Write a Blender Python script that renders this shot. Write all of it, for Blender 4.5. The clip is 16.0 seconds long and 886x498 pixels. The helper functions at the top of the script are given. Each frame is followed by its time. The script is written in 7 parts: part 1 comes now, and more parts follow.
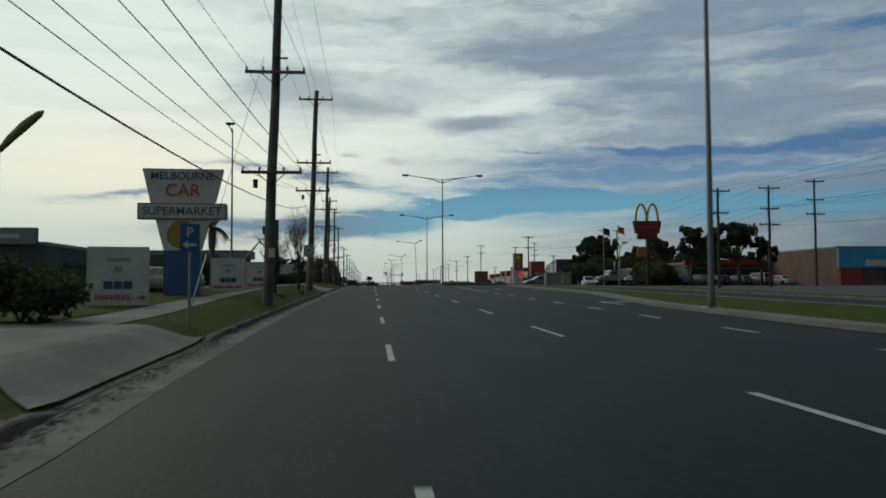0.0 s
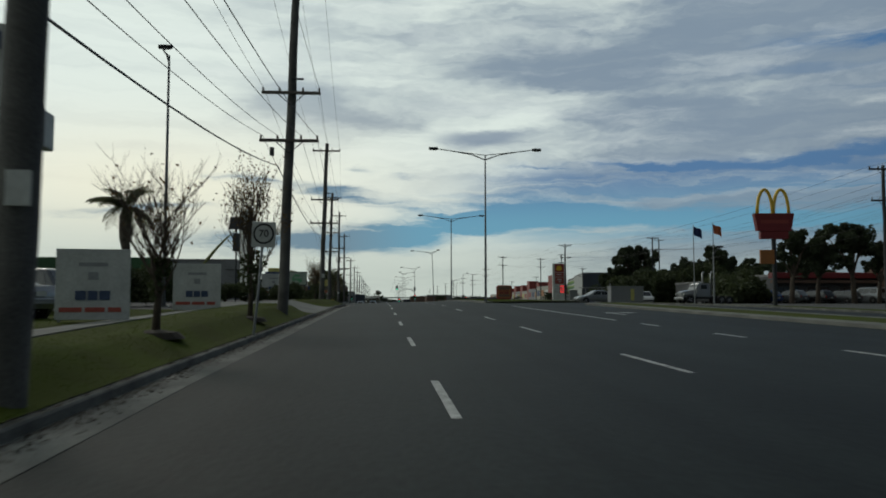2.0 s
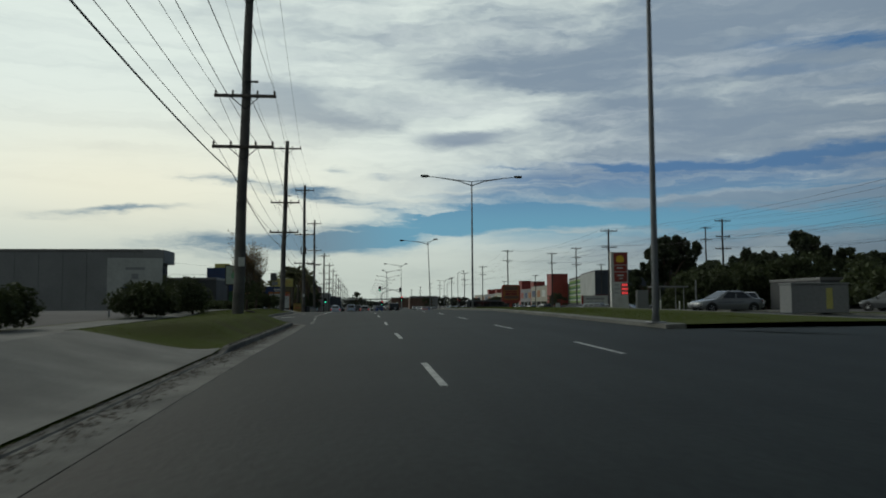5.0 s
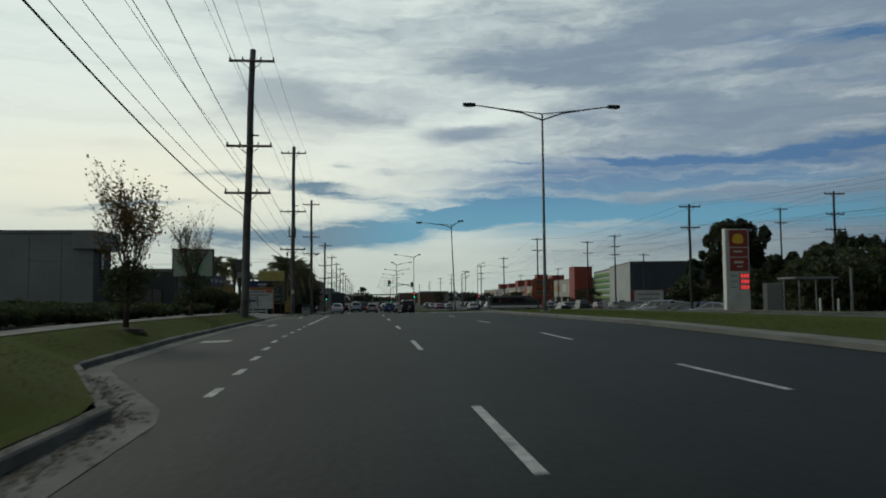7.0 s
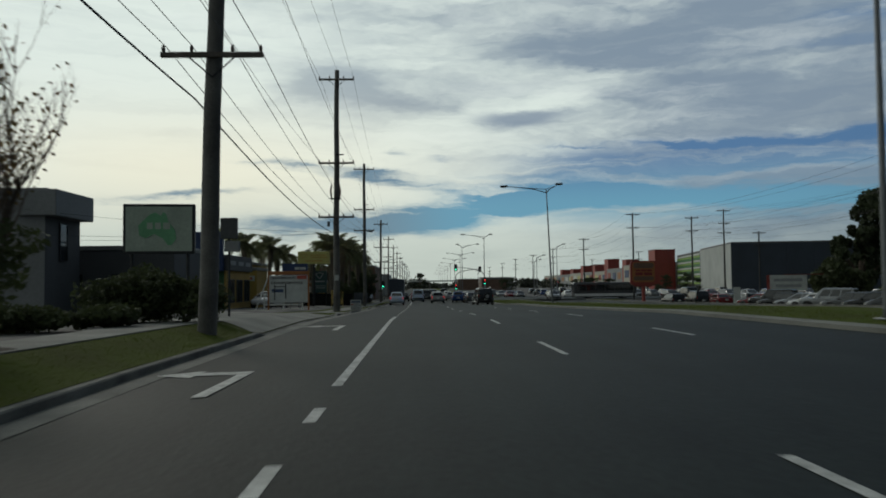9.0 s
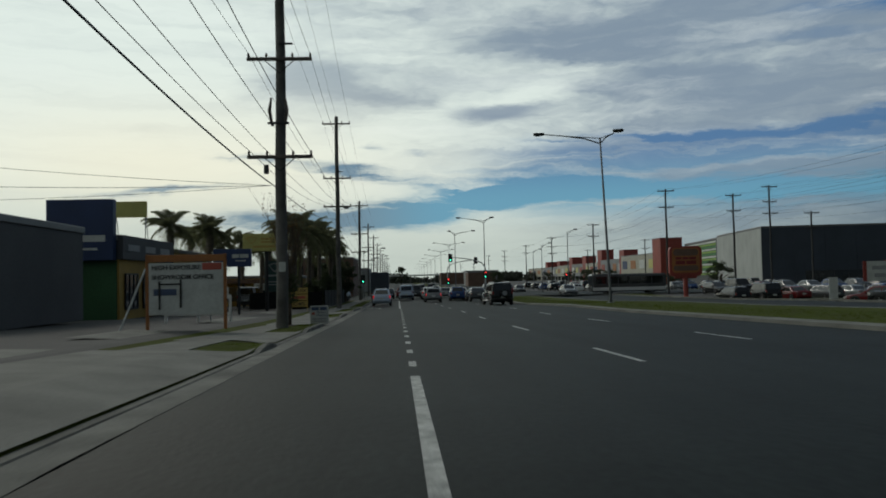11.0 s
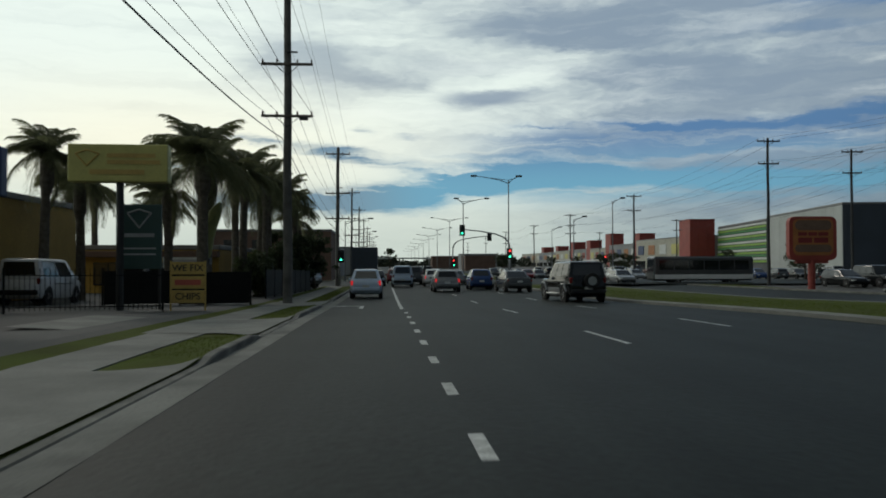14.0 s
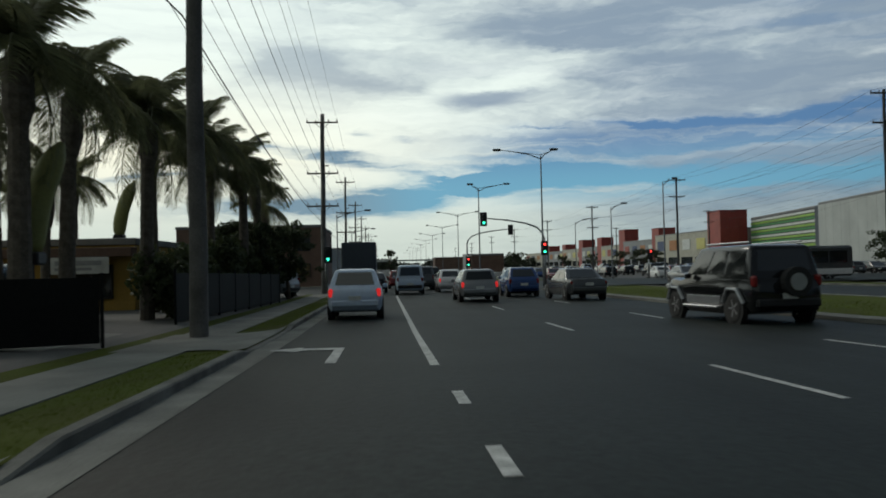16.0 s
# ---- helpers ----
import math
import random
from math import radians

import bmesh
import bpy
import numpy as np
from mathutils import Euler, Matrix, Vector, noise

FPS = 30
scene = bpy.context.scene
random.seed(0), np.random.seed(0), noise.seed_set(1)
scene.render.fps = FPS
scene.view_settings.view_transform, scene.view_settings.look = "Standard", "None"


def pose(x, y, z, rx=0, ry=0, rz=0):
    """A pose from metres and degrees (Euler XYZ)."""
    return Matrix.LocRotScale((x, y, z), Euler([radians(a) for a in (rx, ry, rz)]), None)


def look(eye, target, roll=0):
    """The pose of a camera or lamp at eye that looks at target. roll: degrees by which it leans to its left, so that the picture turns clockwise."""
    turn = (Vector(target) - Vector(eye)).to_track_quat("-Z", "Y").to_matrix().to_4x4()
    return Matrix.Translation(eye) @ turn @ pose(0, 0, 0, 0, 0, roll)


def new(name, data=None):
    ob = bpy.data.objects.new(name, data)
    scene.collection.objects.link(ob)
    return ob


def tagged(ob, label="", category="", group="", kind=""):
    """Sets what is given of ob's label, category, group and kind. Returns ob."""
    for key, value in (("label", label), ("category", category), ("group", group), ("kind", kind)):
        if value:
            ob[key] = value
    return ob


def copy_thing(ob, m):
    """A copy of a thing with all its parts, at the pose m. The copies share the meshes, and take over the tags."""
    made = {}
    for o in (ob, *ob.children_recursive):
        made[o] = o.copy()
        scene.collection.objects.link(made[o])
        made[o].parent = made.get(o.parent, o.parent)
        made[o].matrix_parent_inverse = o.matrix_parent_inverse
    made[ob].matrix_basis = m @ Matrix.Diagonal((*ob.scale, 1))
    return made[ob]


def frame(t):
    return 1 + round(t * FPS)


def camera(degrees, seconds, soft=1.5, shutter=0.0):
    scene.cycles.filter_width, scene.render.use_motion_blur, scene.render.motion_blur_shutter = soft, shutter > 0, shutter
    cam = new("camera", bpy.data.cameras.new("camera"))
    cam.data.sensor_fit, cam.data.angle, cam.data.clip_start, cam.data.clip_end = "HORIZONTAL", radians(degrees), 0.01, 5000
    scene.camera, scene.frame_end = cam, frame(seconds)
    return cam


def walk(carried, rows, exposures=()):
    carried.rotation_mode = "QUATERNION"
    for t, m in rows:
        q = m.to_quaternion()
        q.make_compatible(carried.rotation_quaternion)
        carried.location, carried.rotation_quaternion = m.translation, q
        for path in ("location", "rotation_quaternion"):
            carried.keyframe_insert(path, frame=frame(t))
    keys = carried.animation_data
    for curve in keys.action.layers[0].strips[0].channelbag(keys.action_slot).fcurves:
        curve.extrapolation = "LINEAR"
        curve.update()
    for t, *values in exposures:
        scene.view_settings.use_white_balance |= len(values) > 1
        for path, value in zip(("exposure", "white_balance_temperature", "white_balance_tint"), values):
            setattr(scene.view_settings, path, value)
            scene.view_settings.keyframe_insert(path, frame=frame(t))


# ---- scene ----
cam = camera(58.0, 16.0, soft=1.8, shutter=0.3)
PATH = [
    (0, -0.00, -0.00, 1.20, 92.78, 0.24, -5.08),
    (0.5, -0.12, 5.60, 1.26, 93.15, -0.40, -4.79),
    (1, -0.19, 11.35, 1.33, 93.52, -0.51, -4.65),
    (1.5, -0.29, 17.32, 1.39, 93.85, -0.23, -4.51),
    (2, -0.41, 23.20, 1.48, 93.84, 0.02, -4.49),
    (2.5, -0.50, 29.00, 1.57, 93.77, 0.27, -4.94),
    (3, -0.59, 34.93, 1.67, 93.68, 0.04, -5.29),
    (3.5, -0.68, 41.03, 1.77, 93.76, 0.06, -5.76),
    (4, -0.76, 47.08, 1.88, 93.76, 0.31, -5.96),
    (4.2, -0.78, 49.48, 1.92, 93.90, 0.33, -6.05),
    (6.3, -0.69, 74.80, 2.37, 93.55, 0.32, -5.94),
    (6.5, -0.72, 77.17, 2.39, 93.42, 0.37, -5.86),
    (7, -0.82, 83.07, 2.45, 93.52, 0.51, -5.62),
    (7.5, -1.01, 88.95, 2.50, 93.24, 1.11, -4.88),
    (8, -1.29, 94.75, 2.55, 92.99, 0.95, -3.54),
    (8.5, -1.66, 100.46, 2.60, 92.57, 0.64, -2.58),
    (9, -2.07, 106.13, 2.62, 92.57, 0.62, -1.71),
    (9.2, -2.23, 108.41, 2.63, 92.44, 0.61, -1.67),
    (11.3, -3.41, 132.40, 2.59, 92.01, 1.12, -3.52),
    (11.5, -3.48, 134.51, 2.56, 91.46, 0.97, -3.66),
    (12, -3.62, 139.66, 2.49, 91.16, 0.71, -3.73),
    (12.5, -3.70, 144.84, 2.39, 91.05, 0.07, -4.01),
    (13, -3.76, 149.76, 2.29, 91.50, -0.01, -4.09),
    (13.5, -3.78, 154.56, 2.20, 91.04, -0.05, -4.32),
    (14, -3.77, 159.26, 2.12, 91.03, 0.15, -4.17),
    (14.5, -3.78, 163.76, 2.04, 91.45, 0.08, -4.15),
    (15, -3.79, 168.15, 1.98, 91.11, 0.33, -4.18),
    (15.5, -3.81, 172.51, 1.92, 91.57, 0.69, -4.10),
    (16, -3.82, 176.87, 1.87, 91.18, 1.30, -4.15),
]
walk(cam, [(t, pose(*p)) for t, *p in PATH], [(0, 0.0), (9, -0.02), (12.5, 0.1), (16, 0.26)])

# ---- world, sun ----
world = bpy.data.worlds.new("overcast_sky")
scene.world = world
world.use_nodes = True
NT = world.node_tree
NT.nodes.clear()


def sk(op, a, b=None, c=None):
    """A math node in the sky's tree."""
    n = NT.nodes.new("ShaderNodeMath")
    n.operation = op
    for i, v in enumerate((a, b, c)):
        if v is None:
            continue
        if isinstance(v, (int, float)):
            n.inputs[i].default_value = v
        else:
            NT.links.new(v, n.inputs[i])
    return n.outputs[0]


def sk_noise(u, v, w, su, sv, detail=5.0, rough=0.55):
    comb = NT.nodes.new("ShaderNodeCombineXYZ")
    NT.links.new(sk("MULTIPLY", u, su), comb.inputs[0])
    NT.links.new(sk("MULTIPLY", v, sv), comb.inputs[1])
    comb.inputs[2].default_value = w
    n = NT.nodes.new("ShaderNodeTexNoise")
    n.inputs["Scale"].default_value = 1.0
    n.inputs["Detail"].default_value = detail
    n.inputs["Roughness"].default_value = rough
    NT.links.new(comb.outputs[0], n.inputs["Vector"])
    return n.outputs[0]


def sk_mix(f, a, b):
    n = NT.nodes.new("ShaderNodeMix")
    n.data_type = "RGBA"
    n.clamp_factor = True
    NT.links.new(f, n.inputs[0])
    for i, v in ((6, a), (7, b)):
        if isinstance(v, tuple):
            n.inputs[i].default_value = (*v, 1)
        else:
            NT.links.new(v, n.inputs[i])
    return n.outputs[2]


def sk_step(x, lo, hi):
    n = NT.nodes.new("ShaderNodeMapRange")
    n.interpolation_type = "SMOOTHSTEP"
    NT.links.new(x, n.inputs[0])
    n.inputs[1].default_value, n.inputs[2].default_value = lo, hi
    return n.outputs[0]


def sk_blob(u, v, cu, cv, a, b, tilt, amount):
    """A soft streak of open sky round (azimuth, elevation), in degrees."""
    ct, st = math.cos(radians(tilt)), math.sin(radians(tilt))
    du, dv = sk("SUBTRACT", u, cu), sk("SUBTRACT", v, cv)
    p = sk("ADD", sk("MULTIPLY", du, ct / a), sk("MULTIPLY", dv, st / a))
    q = sk("ADD", sk("MULTIPLY", du, -st / b), sk("MULTIPLY", dv, ct / b))
    r = sk("ADD", sk("MULTIPLY", p, p), sk("MULTIPLY", q, q))
    return sk("MULTIPLY", sk("EXPONENT", sk("MULTIPLY", r, -1.0)), amount)


SUN_AZ, SUN_EL = -30.0, 33.0
tc = NT.nodes.new("ShaderNodeTexCoord")
sep = NT.nodes.new("ShaderNodeSeparateXYZ")
NT.links.new(tc.outputs["Generated"], sep.inputs[0])
az = sk("MULTIPLY", sk("ARCTAN2", sep.outputs[0], sep.outputs[1]), 57.2958)
el = sk("MULTIPLY", sk("ARCSINE", sep.outputs[2]), 57.2958)
w1 = sk_noise(az, el, 1.7, 0.10, 0.30, 4.0)
w2 = sk_noise(az, el, 9.2, 0.12, 0.42, 6.0, 0.62)
w3 = sk_noise(az, el, 4.4, 0.30, 1.10, 5.0, 0.6)
u = sk("ADD", az, sk("MULTIPLY", sk("SUBTRACT", w1, 0.5), 9.0))
v = sk("ADD", el, sk("ADD", sk("MULTIPLY", sk("SUBTRACT", w2, 0.5), 1.7), sk("MULTIPLY", sk("SUBTRACT", w3, 0.5), 1.3)))
OPEN_SKY = [  # azimuth, elevation, half length, half height, tilt, amount
    (-7.0, 8.25, 6.0, 0.42, -5, 1.1), (-1.0, 7.6, 3.6, 0.55, -8, 1.25), (-16.0, 6.3, 4.2, 0.30, 4, 0.95), (-19.5, 5.7, 3.5, 0.3, 0, 0.6),
    (-8.0, 4.2, 9.0, 0.75, 2, 1.0), (-1.0, 4.6, 5.0, 0.9, 0, 1.2), (4.5, 5.7, 5.0, 1.1, 5, 1.25), (10.0, 6.0, 5.5, 1.1, 0, 1.25),
    (17.0, 6.2, 6.0, 0.75, -3, 1.2), (25.0, 5.6, 7.0, 0.8, -2, 1.2), (33.0, 5.4, 7.0, 0.9, 2, 1.1), (8.5, 7.7, 4.5, 0.35, -4, 0.55),
    (11.5, 9.3, 4.0, 0.42, -2, 0.75), (18.5, 9.35, 6.0, 0.42, -2, 1.0), (26.0, 9.2, 7.0, 0.50, 0, 1.1), (34.5, 9.6, 6.0, 0.65, 3, 1.15), (15.0, 8.6, 4.0, 0.25, -3, 0.5),
    (32.5, 16.5, 6.5, 0.75, -4, 1.15), (30.0, 15.0, 6.0, 0.4, -3, 0.5), (37.0, 13.6, 6.0, 0.5, 0, 0.6), (-1.4, 9.35, 0.8, 0.28, -5, 0.6), (2.3, 8.8, 1.6, 0.25, 0, 0.5)]
blue = None
for item in OPEN_SKY:
    g_ = sk_blob(u, v, *item)
    blue = g_ if blue is None else sk("ADD", blue, g_)
ripple = sk_noise(u, v, 2.2, 0.22, 1.3, 6.0, 0.65)
blue = sk("MULTIPLY", blue, sk("ADD", 0.30, sk("MULTIPLY", ripple, 1.5)))
wisps = sk_step(sk_noise(u, v, 7.7, 0.09, 0.95, 6.0, 0.6), 0.46, 0.66)
blue = sk("MULTIPLY", blue, sk("SUBTRACT", 1.0, sk("MULTIPLY", wisps, 0.55)))
blue = sk_step(blue, 0.05, 1.25)
# a streaky veil over open sky, low on the side away from the sun
veil = sk("MULTIPLY", sk_step(el, 3.2, 5.6), sk_step(el, 10.2, 8.6))
veil = sk("MULTIPLY", veil, sk_step(az, 3.0, 13.0))
veil = sk("MULTIPLY", veil, sk("ADD", 0.22, sk("MULTIPLY", sk_step(sk_noise(u, v, 12.5, 0.06, 1.0, 6.0, 0.6), 0.60, 0.40), 0.62)))
blue = sk("MAXIMUM", blue, veil)
# grey undersides of the cloud sheet
grey = sk("ADD", sk("MULTIPLY", sk_noise(u, v, 6.1, 0.07, 0.26, 5.0, 0.6), 1.5), sk("MULTIPLY", az, 0.013))
grey = sk("ADD", grey, sk("MULTIPLY", el, 0.010))
for item in ((-7.5, 14.3, 4.5, 1.3, 8, 0.55), (-3.0, 13.2, 3.0, 0.6, 0, 0.35), (14.0, 16.0, 7.0, 1.0, -4, 0.30), (22.0, 13.0, 8.0, 1.2, -3, 0.30), (-17.0, 10.6, 5.0, 0.7, 3, 0.22)):
    grey = sk("ADD", grey, sk_blob(u, v, *item))
grey = sk_step(grey, 0.72, 1.32)
cloud = sk_mix(grey, (0.70, 0.79, 0.745), (0.215, 0.285, 0.36))
streak = sk_step(sk_noise(az, v, 3.3, 0.05, 0.9, 6.0, 0.6), 0.42, 0.72)
cloud = sk_mix(sk("MULTIPLY", streak, 0.42), cloud, (0.33, 0.40, 0.44))
puff = sk_step(sk_noise(u, v, 8.8, 0.09, 0.55, 7.0, 0.58), 0.48, 0.74)
cloud = sk_mix(sk("MULTIPLY", puff, 0.36), cloud, (0.74, 0.81, 0.79))
# one oval gap with a dull rim
u2 = sk("ADD", az, sk("MULTIPLY", sk("SUBTRACT", w3, 0.5), 2.6))
v2 = sk("ADD", el, sk("MULTIPLY", sk("SUBTRACT", w3, 0.5), 1.0))
oval = sk("SUBTRACT", sk_blob(u2, v2, 7.6, 12.25, 3.4, 1.0, 3, 1.15), sk_blob(u2, v2, 7.9, 12.75, 3.0, 0.75, 4, 1.25))
glow = sk_blob(az, el, -20, 15, 17, 13, 0, 1.0)
cloud = sk_mix(sk("MULTIPLY", glow, 0.45), cloud, (0.80, 0.89, 0.83))
low = sk_step(el, 9.0, 1.0)
warm = sk_blob(az, el, -16, 7.5, 17, 4.5, 0, 1.0)
cloud = sk_mix(sk("MULTIPLY", warm, 0.75), cloud, (0.89, 0.86, 0.67))
cloud = sk_mix(sk("MULTIPLY", low, 0.75), cloud, sk_mix(sk_step(az, 2.0, 26.0), (0.47, 0.53, 0.47), (0.125, 0.185, 0.225)))
# sky dimmed overhead and away from the sun, mostly unseen, to darken camera-facing sides
sd = (math.sin(radians(SUN_AZ)) * math.cos(radians(SUN_EL)), math.cos(radians(SUN_AZ)) * math.cos(radians(SUN_EL)), math.sin(radians(SUN_EL)))
facing = sk("ADD", sk("ADD", sk("MULTIPLY", sep.outputs[0], sd[0]), sk("MULTIPLY", sep.outputs[1], sd[1])), sk("MULTIPLY", sep.outputs[2], sd[2]))
thin = sk("ADD", 0.30, sk("MULTIPLY", sk_step(facing, -0.1, 0.62), 0.70))
thin = sk("MULTIPLY", thin, sk("SUBTRACT", 1.0, sk("MULTIPLY", sk_step(el, 24.0, 60.0), 0.55)))
cloud = sk_mix(sk("MULTIPLY", sk_step(oval, 0.05, 0.62), 0.85), cloud, (0.20, 0.265, 0.35))
sky = NT.nodes.new("ShaderNodeTexSky")
sky.sky_type = "NISHITA"
sky.sun_disc = False
sky.sun_elevation, sky.sun_rotation = radians(SUN_EL), radians(SUN_AZ)
tint = NT.nodes.new("ShaderNodeMix")
tint.data_type, tint.blend_type = "RGBA", "MULTIPLY"
tint.inputs[0].default_value = 1.0
NT.links.new(sky.outputs[0], tint.inputs[6])
tint.inputs[7].default_value = (0.030, 0.040, 0.050, 1)
clear = sk_mix(sk_step(el, 5.2, 9.2), (0.13, 0.33, 0.46), (0.085, 0.185, 0.345))
clear = sk_mix(sk_step(az, 4.0, -4.0), clear, (0.15, 0.24, 0.31))
clear = sk_mix(sk("ADD", 0.12, sk("MULTIPLY", el, 0.0)), clear, tint.outputs[2])
out_col = sk_mix(blue, cloud, clear)
bg = NT.nodes.new("ShaderNodeBackground")
bg.inputs[1].default_value = 1.0
NT.links.new(out_col, bg.inputs[0])
NT.links.new(thin, bg.inputs[1])
wo = NT.nodes.new("ShaderNodeOutputWorld")
NT.links.new(bg.outputs[0], wo.inputs[0])

sun = new("sun", bpy.data.lights.new("sun", "SUN"))
sun.data.energy, sun.data.angle, sun.data.color = 0.55, radians(14), (1.0, 0.93, 0.82)
sa, se = radians(SUN_AZ), radians(SUN_EL)
sun.matrix_world = look((math.sin(sa) * math.cos(se) * 200, math.cos(sa) * math.cos(se) * 200, math.sin(se) * 200), (0, 0, 0))

# ---- materials ----


def mat(name, col, rough=0.7, metal=0.0, var=0.25, scale=3.0, fine=40.0, bump=0.15, spec=0.5, emit=0.0, stain=None, per_object=0.0, stretch=None, thin=0.0):
    """A surface with two scales of variation in colour and fine relief. scale, fine: features per metre."""
    m = bpy.data.materials.new(name)
    m.use_nodes = True
    nt = m.node_tree
    b = nt.nodes["Principled BSDF"]
    b.inputs["Roughness"].default_value = rough
    b.inputs["Metallic"].default_value = metal
    b.inputs["Specular IOR Level"].default_value = spec
    co = nt.nodes.new("ShaderNodeTexCoord")

    def noise_at(sc, det):
        n = nt.nodes.new("ShaderNodeTexNoise")
        n.inputs["Scale"].default_value = sc
        n.inputs["Detail"].default_value = det
        nt.links.new(co.outputs["Object"], n.inputs["Vector"])
        return n.outputs[0]

    big, small = noise_at(scale, 4.0), noise_at(fine, 3.0)
    if stretch:
        # long streaks along the line of travel
        sc_ = nt.nodes.new("ShaderNodeMapping")
        sc_.inputs["Scale"].default_value = (*stretch, 1.0)
        nt.links.new(co.outputs["Object"], sc_.inputs[0])
        n_ = nt.nodes.new("ShaderNodeTexNoise")
        n_.inputs["Scale"].default_value, n_.inputs["Detail"].default_value = 1.0, 5.0
        nt.links.new(sc_.outputs[0], n_.inputs["Vector"])
        avg = nt.nodes.new("ShaderNodeMix")
        avg.inputs[0].default_value = 0.55
        nt.links.new(big, avg.inputs[2])
        nt.links.new(n_.outputs[0], avg.inputs[3])
        big = avg.outputs[0]
    ramp = nt.nodes.new("ShaderNodeMapRange")
    ramp.inputs[1].default_value, ramp.inputs[2].default_value = 0.3, 0.7
    nt.links.new(big, ramp.inputs[0])
    dark = tuple(c * (1 - var) for c in col)
    lite = tuple(min(1.0, c * (1 + var * 0.6)) for c in col)
    if stain:
        dark = stain
    mx = nt.nodes.new("ShaderNodeMix")
    mx.data_type = "RGBA"
    nt.links.new(ramp.outputs[0], mx.inputs[0])
    mx.inputs[6].default_value, mx.inputs[7].default_value = (*dark, 1), (*lite, 1)
    mul = nt.nodes.new("ShaderNodeMix")
    mul.data_type, mul.blend_type = "RGBA", "MULTIPLY"
    mul.inputs[0].default_value = 1.0
    r2 = nt.nodes.new("ShaderNodeMapRange")
    r2.inputs[1].default_value, r2.inputs[2].default_value = 0.25, 0.75
    r2.inputs[3].default_value, r2.inputs[4].default_value = 1 - var * 0.8, 1 + var * 0.5
    nt.links.new(small, r2.inputs[0])
    nt.links.new(mx.outputs[2], mul.inputs[6])
    nt.links.new(r2.outputs[0], mul.inputs[7])
    col_out = mul.outputs[2]
    if per_object:
        info = nt.nodes.new("ShaderNodeObjectInfo")
        r3 = nt.nodes.new("ShaderNodeMapRange")
        r3.inputs[3].default_value, r3.inputs[4].default_value = 1 - per_object, 1 + per_object
        nt.links.new(info.outputs["Random"], r3.inputs[0])
        m2 = nt.nodes.new("ShaderNodeMix")
        m2.data_type, m2.blend_type = "RGBA", "MULTIPLY"
        m2.inputs[0].default_value = 1.0
        nt.links.new(col_out, m2.inputs[6])
        nt.links.new(r3.outputs[0], m2.inputs[7])
        col_out = m2.outputs[2]
    nt.links.new(col_out, b.inputs["Base Color"])
    if bump:
        bp = nt.nodes.new("ShaderNodeBump")
        bp.inputs["Strength"].default_value = bump
        bp.inputs["Distance"].default_value = 0.02
        nt.links.new(small, bp.inputs["Height"])
        nt.links.new(bp.outputs[0], b.inputs["Normal"])
    if thin:
        tr = nt.nodes.new("ShaderNodeBsdfTranslucent")
        nt.links.new(col_out, tr.inputs[0])
        ms = nt.nodes.new("ShaderNodeMixShader")
        ms.inputs[0].default_value = thin
        nt.links.new(b.outputs[0], ms.inputs[1])
        nt.links.new(tr.outputs[0], ms.inputs[2])
        nt.links.new(ms.outputs[0], nt.nodes["Material Output"].inputs[0])
    if emit:
        b.inputs["Emission Color"].default_value = (*col, 1)
        b.inputs["Emission Strength"].default_value = emit
    return m


M = {}
M["asphalt"] = mat("asphalt", (0.019, 0.0245, 0.023), 0.64, var=0.5, scale=0.35, fine=13, bump=0.35, spec=0.09, stretch=(1.3, 0.045))
M["patch"] = mat("asphalt_patch", (0.030, 0.034, 0.034), 0.9, var=0.25, scale=1.0, fine=60, bump=0.3, spec=0.3)
M["lot"] = mat("lot_asphalt", (0.075, 0.075, 0.072), 0.9, var=0.3, scale=0.25, fine=40, bump=0.3)
M["paint_line"] = mat("line_paint", (0.50, 0.51, 0.49), 0.75, var=0.45, scale=6, fine=60, bump=0.2)
M["concrete"] = mat("concrete", (0.175, 0.178, 0.16), 0.9, var=0.32, scale=0.8, fine=35, bump=0.25)
M["kerb"] = mat("kerb_concrete", (0.15, 0.152, 0.135), 0.9, var=0.45, scale=1.1, fine=35, bump=0.3, stain=(0.065, 0.066, 0.058))
M["gutter"] = mat("gutter_concrete", (0.165, 0.167, 0.15), 0.92, var=0.4, scale=0.9, fine=35, bump=0.3, stain=(0.085, 0.087, 0.078))
M["grass"] = mat("grass_ground", (0.058, 0.080, 0.008), 0.95, var=0.3, scale=0.7, fine=70, bump=0.3, spec=0.08, stain=(0.058, 0.066, 0.012))
M["blade"] = mat("grass_blade", (0.072, 0.102, 0.009), 0.8, var=0.3, scale=0.7, fine=8, bump=0, spec=0.1, stain=(0.075, 0.102, 0.009), thin=0.35)
M["soil"] = mat("plain_ground", (0.10, 0.10, 0.075), 0.95, var=0.35, scale=0.05, fine=3, bump=0.4, stain=(0.055, 0.065, 0.035))
M["mulch"] = mat("mulch", (0.05, 0.04, 0.028), 0.95, var=0.4, scale=3, fine=50, bump=0.6)
M["pole_wood"] = mat("weathered_pole_wood", (0.145, 0.14, 0.132), 0.9, var=0.4, scale=1.5, fine=30, bump=0.5)
M["dark_pole"] = mat("dark_pole_wood", (0.055, 0.055, 0.056), 0.9, var=0.3, scale=1.5, fine=30, bump=0.4)
M["pale_wall"] = mat("pale_panel_wall", (0.40, 0.42, 0.405), 0.75, var=0.14, scale=0.25, fine=8, bump=0.08)
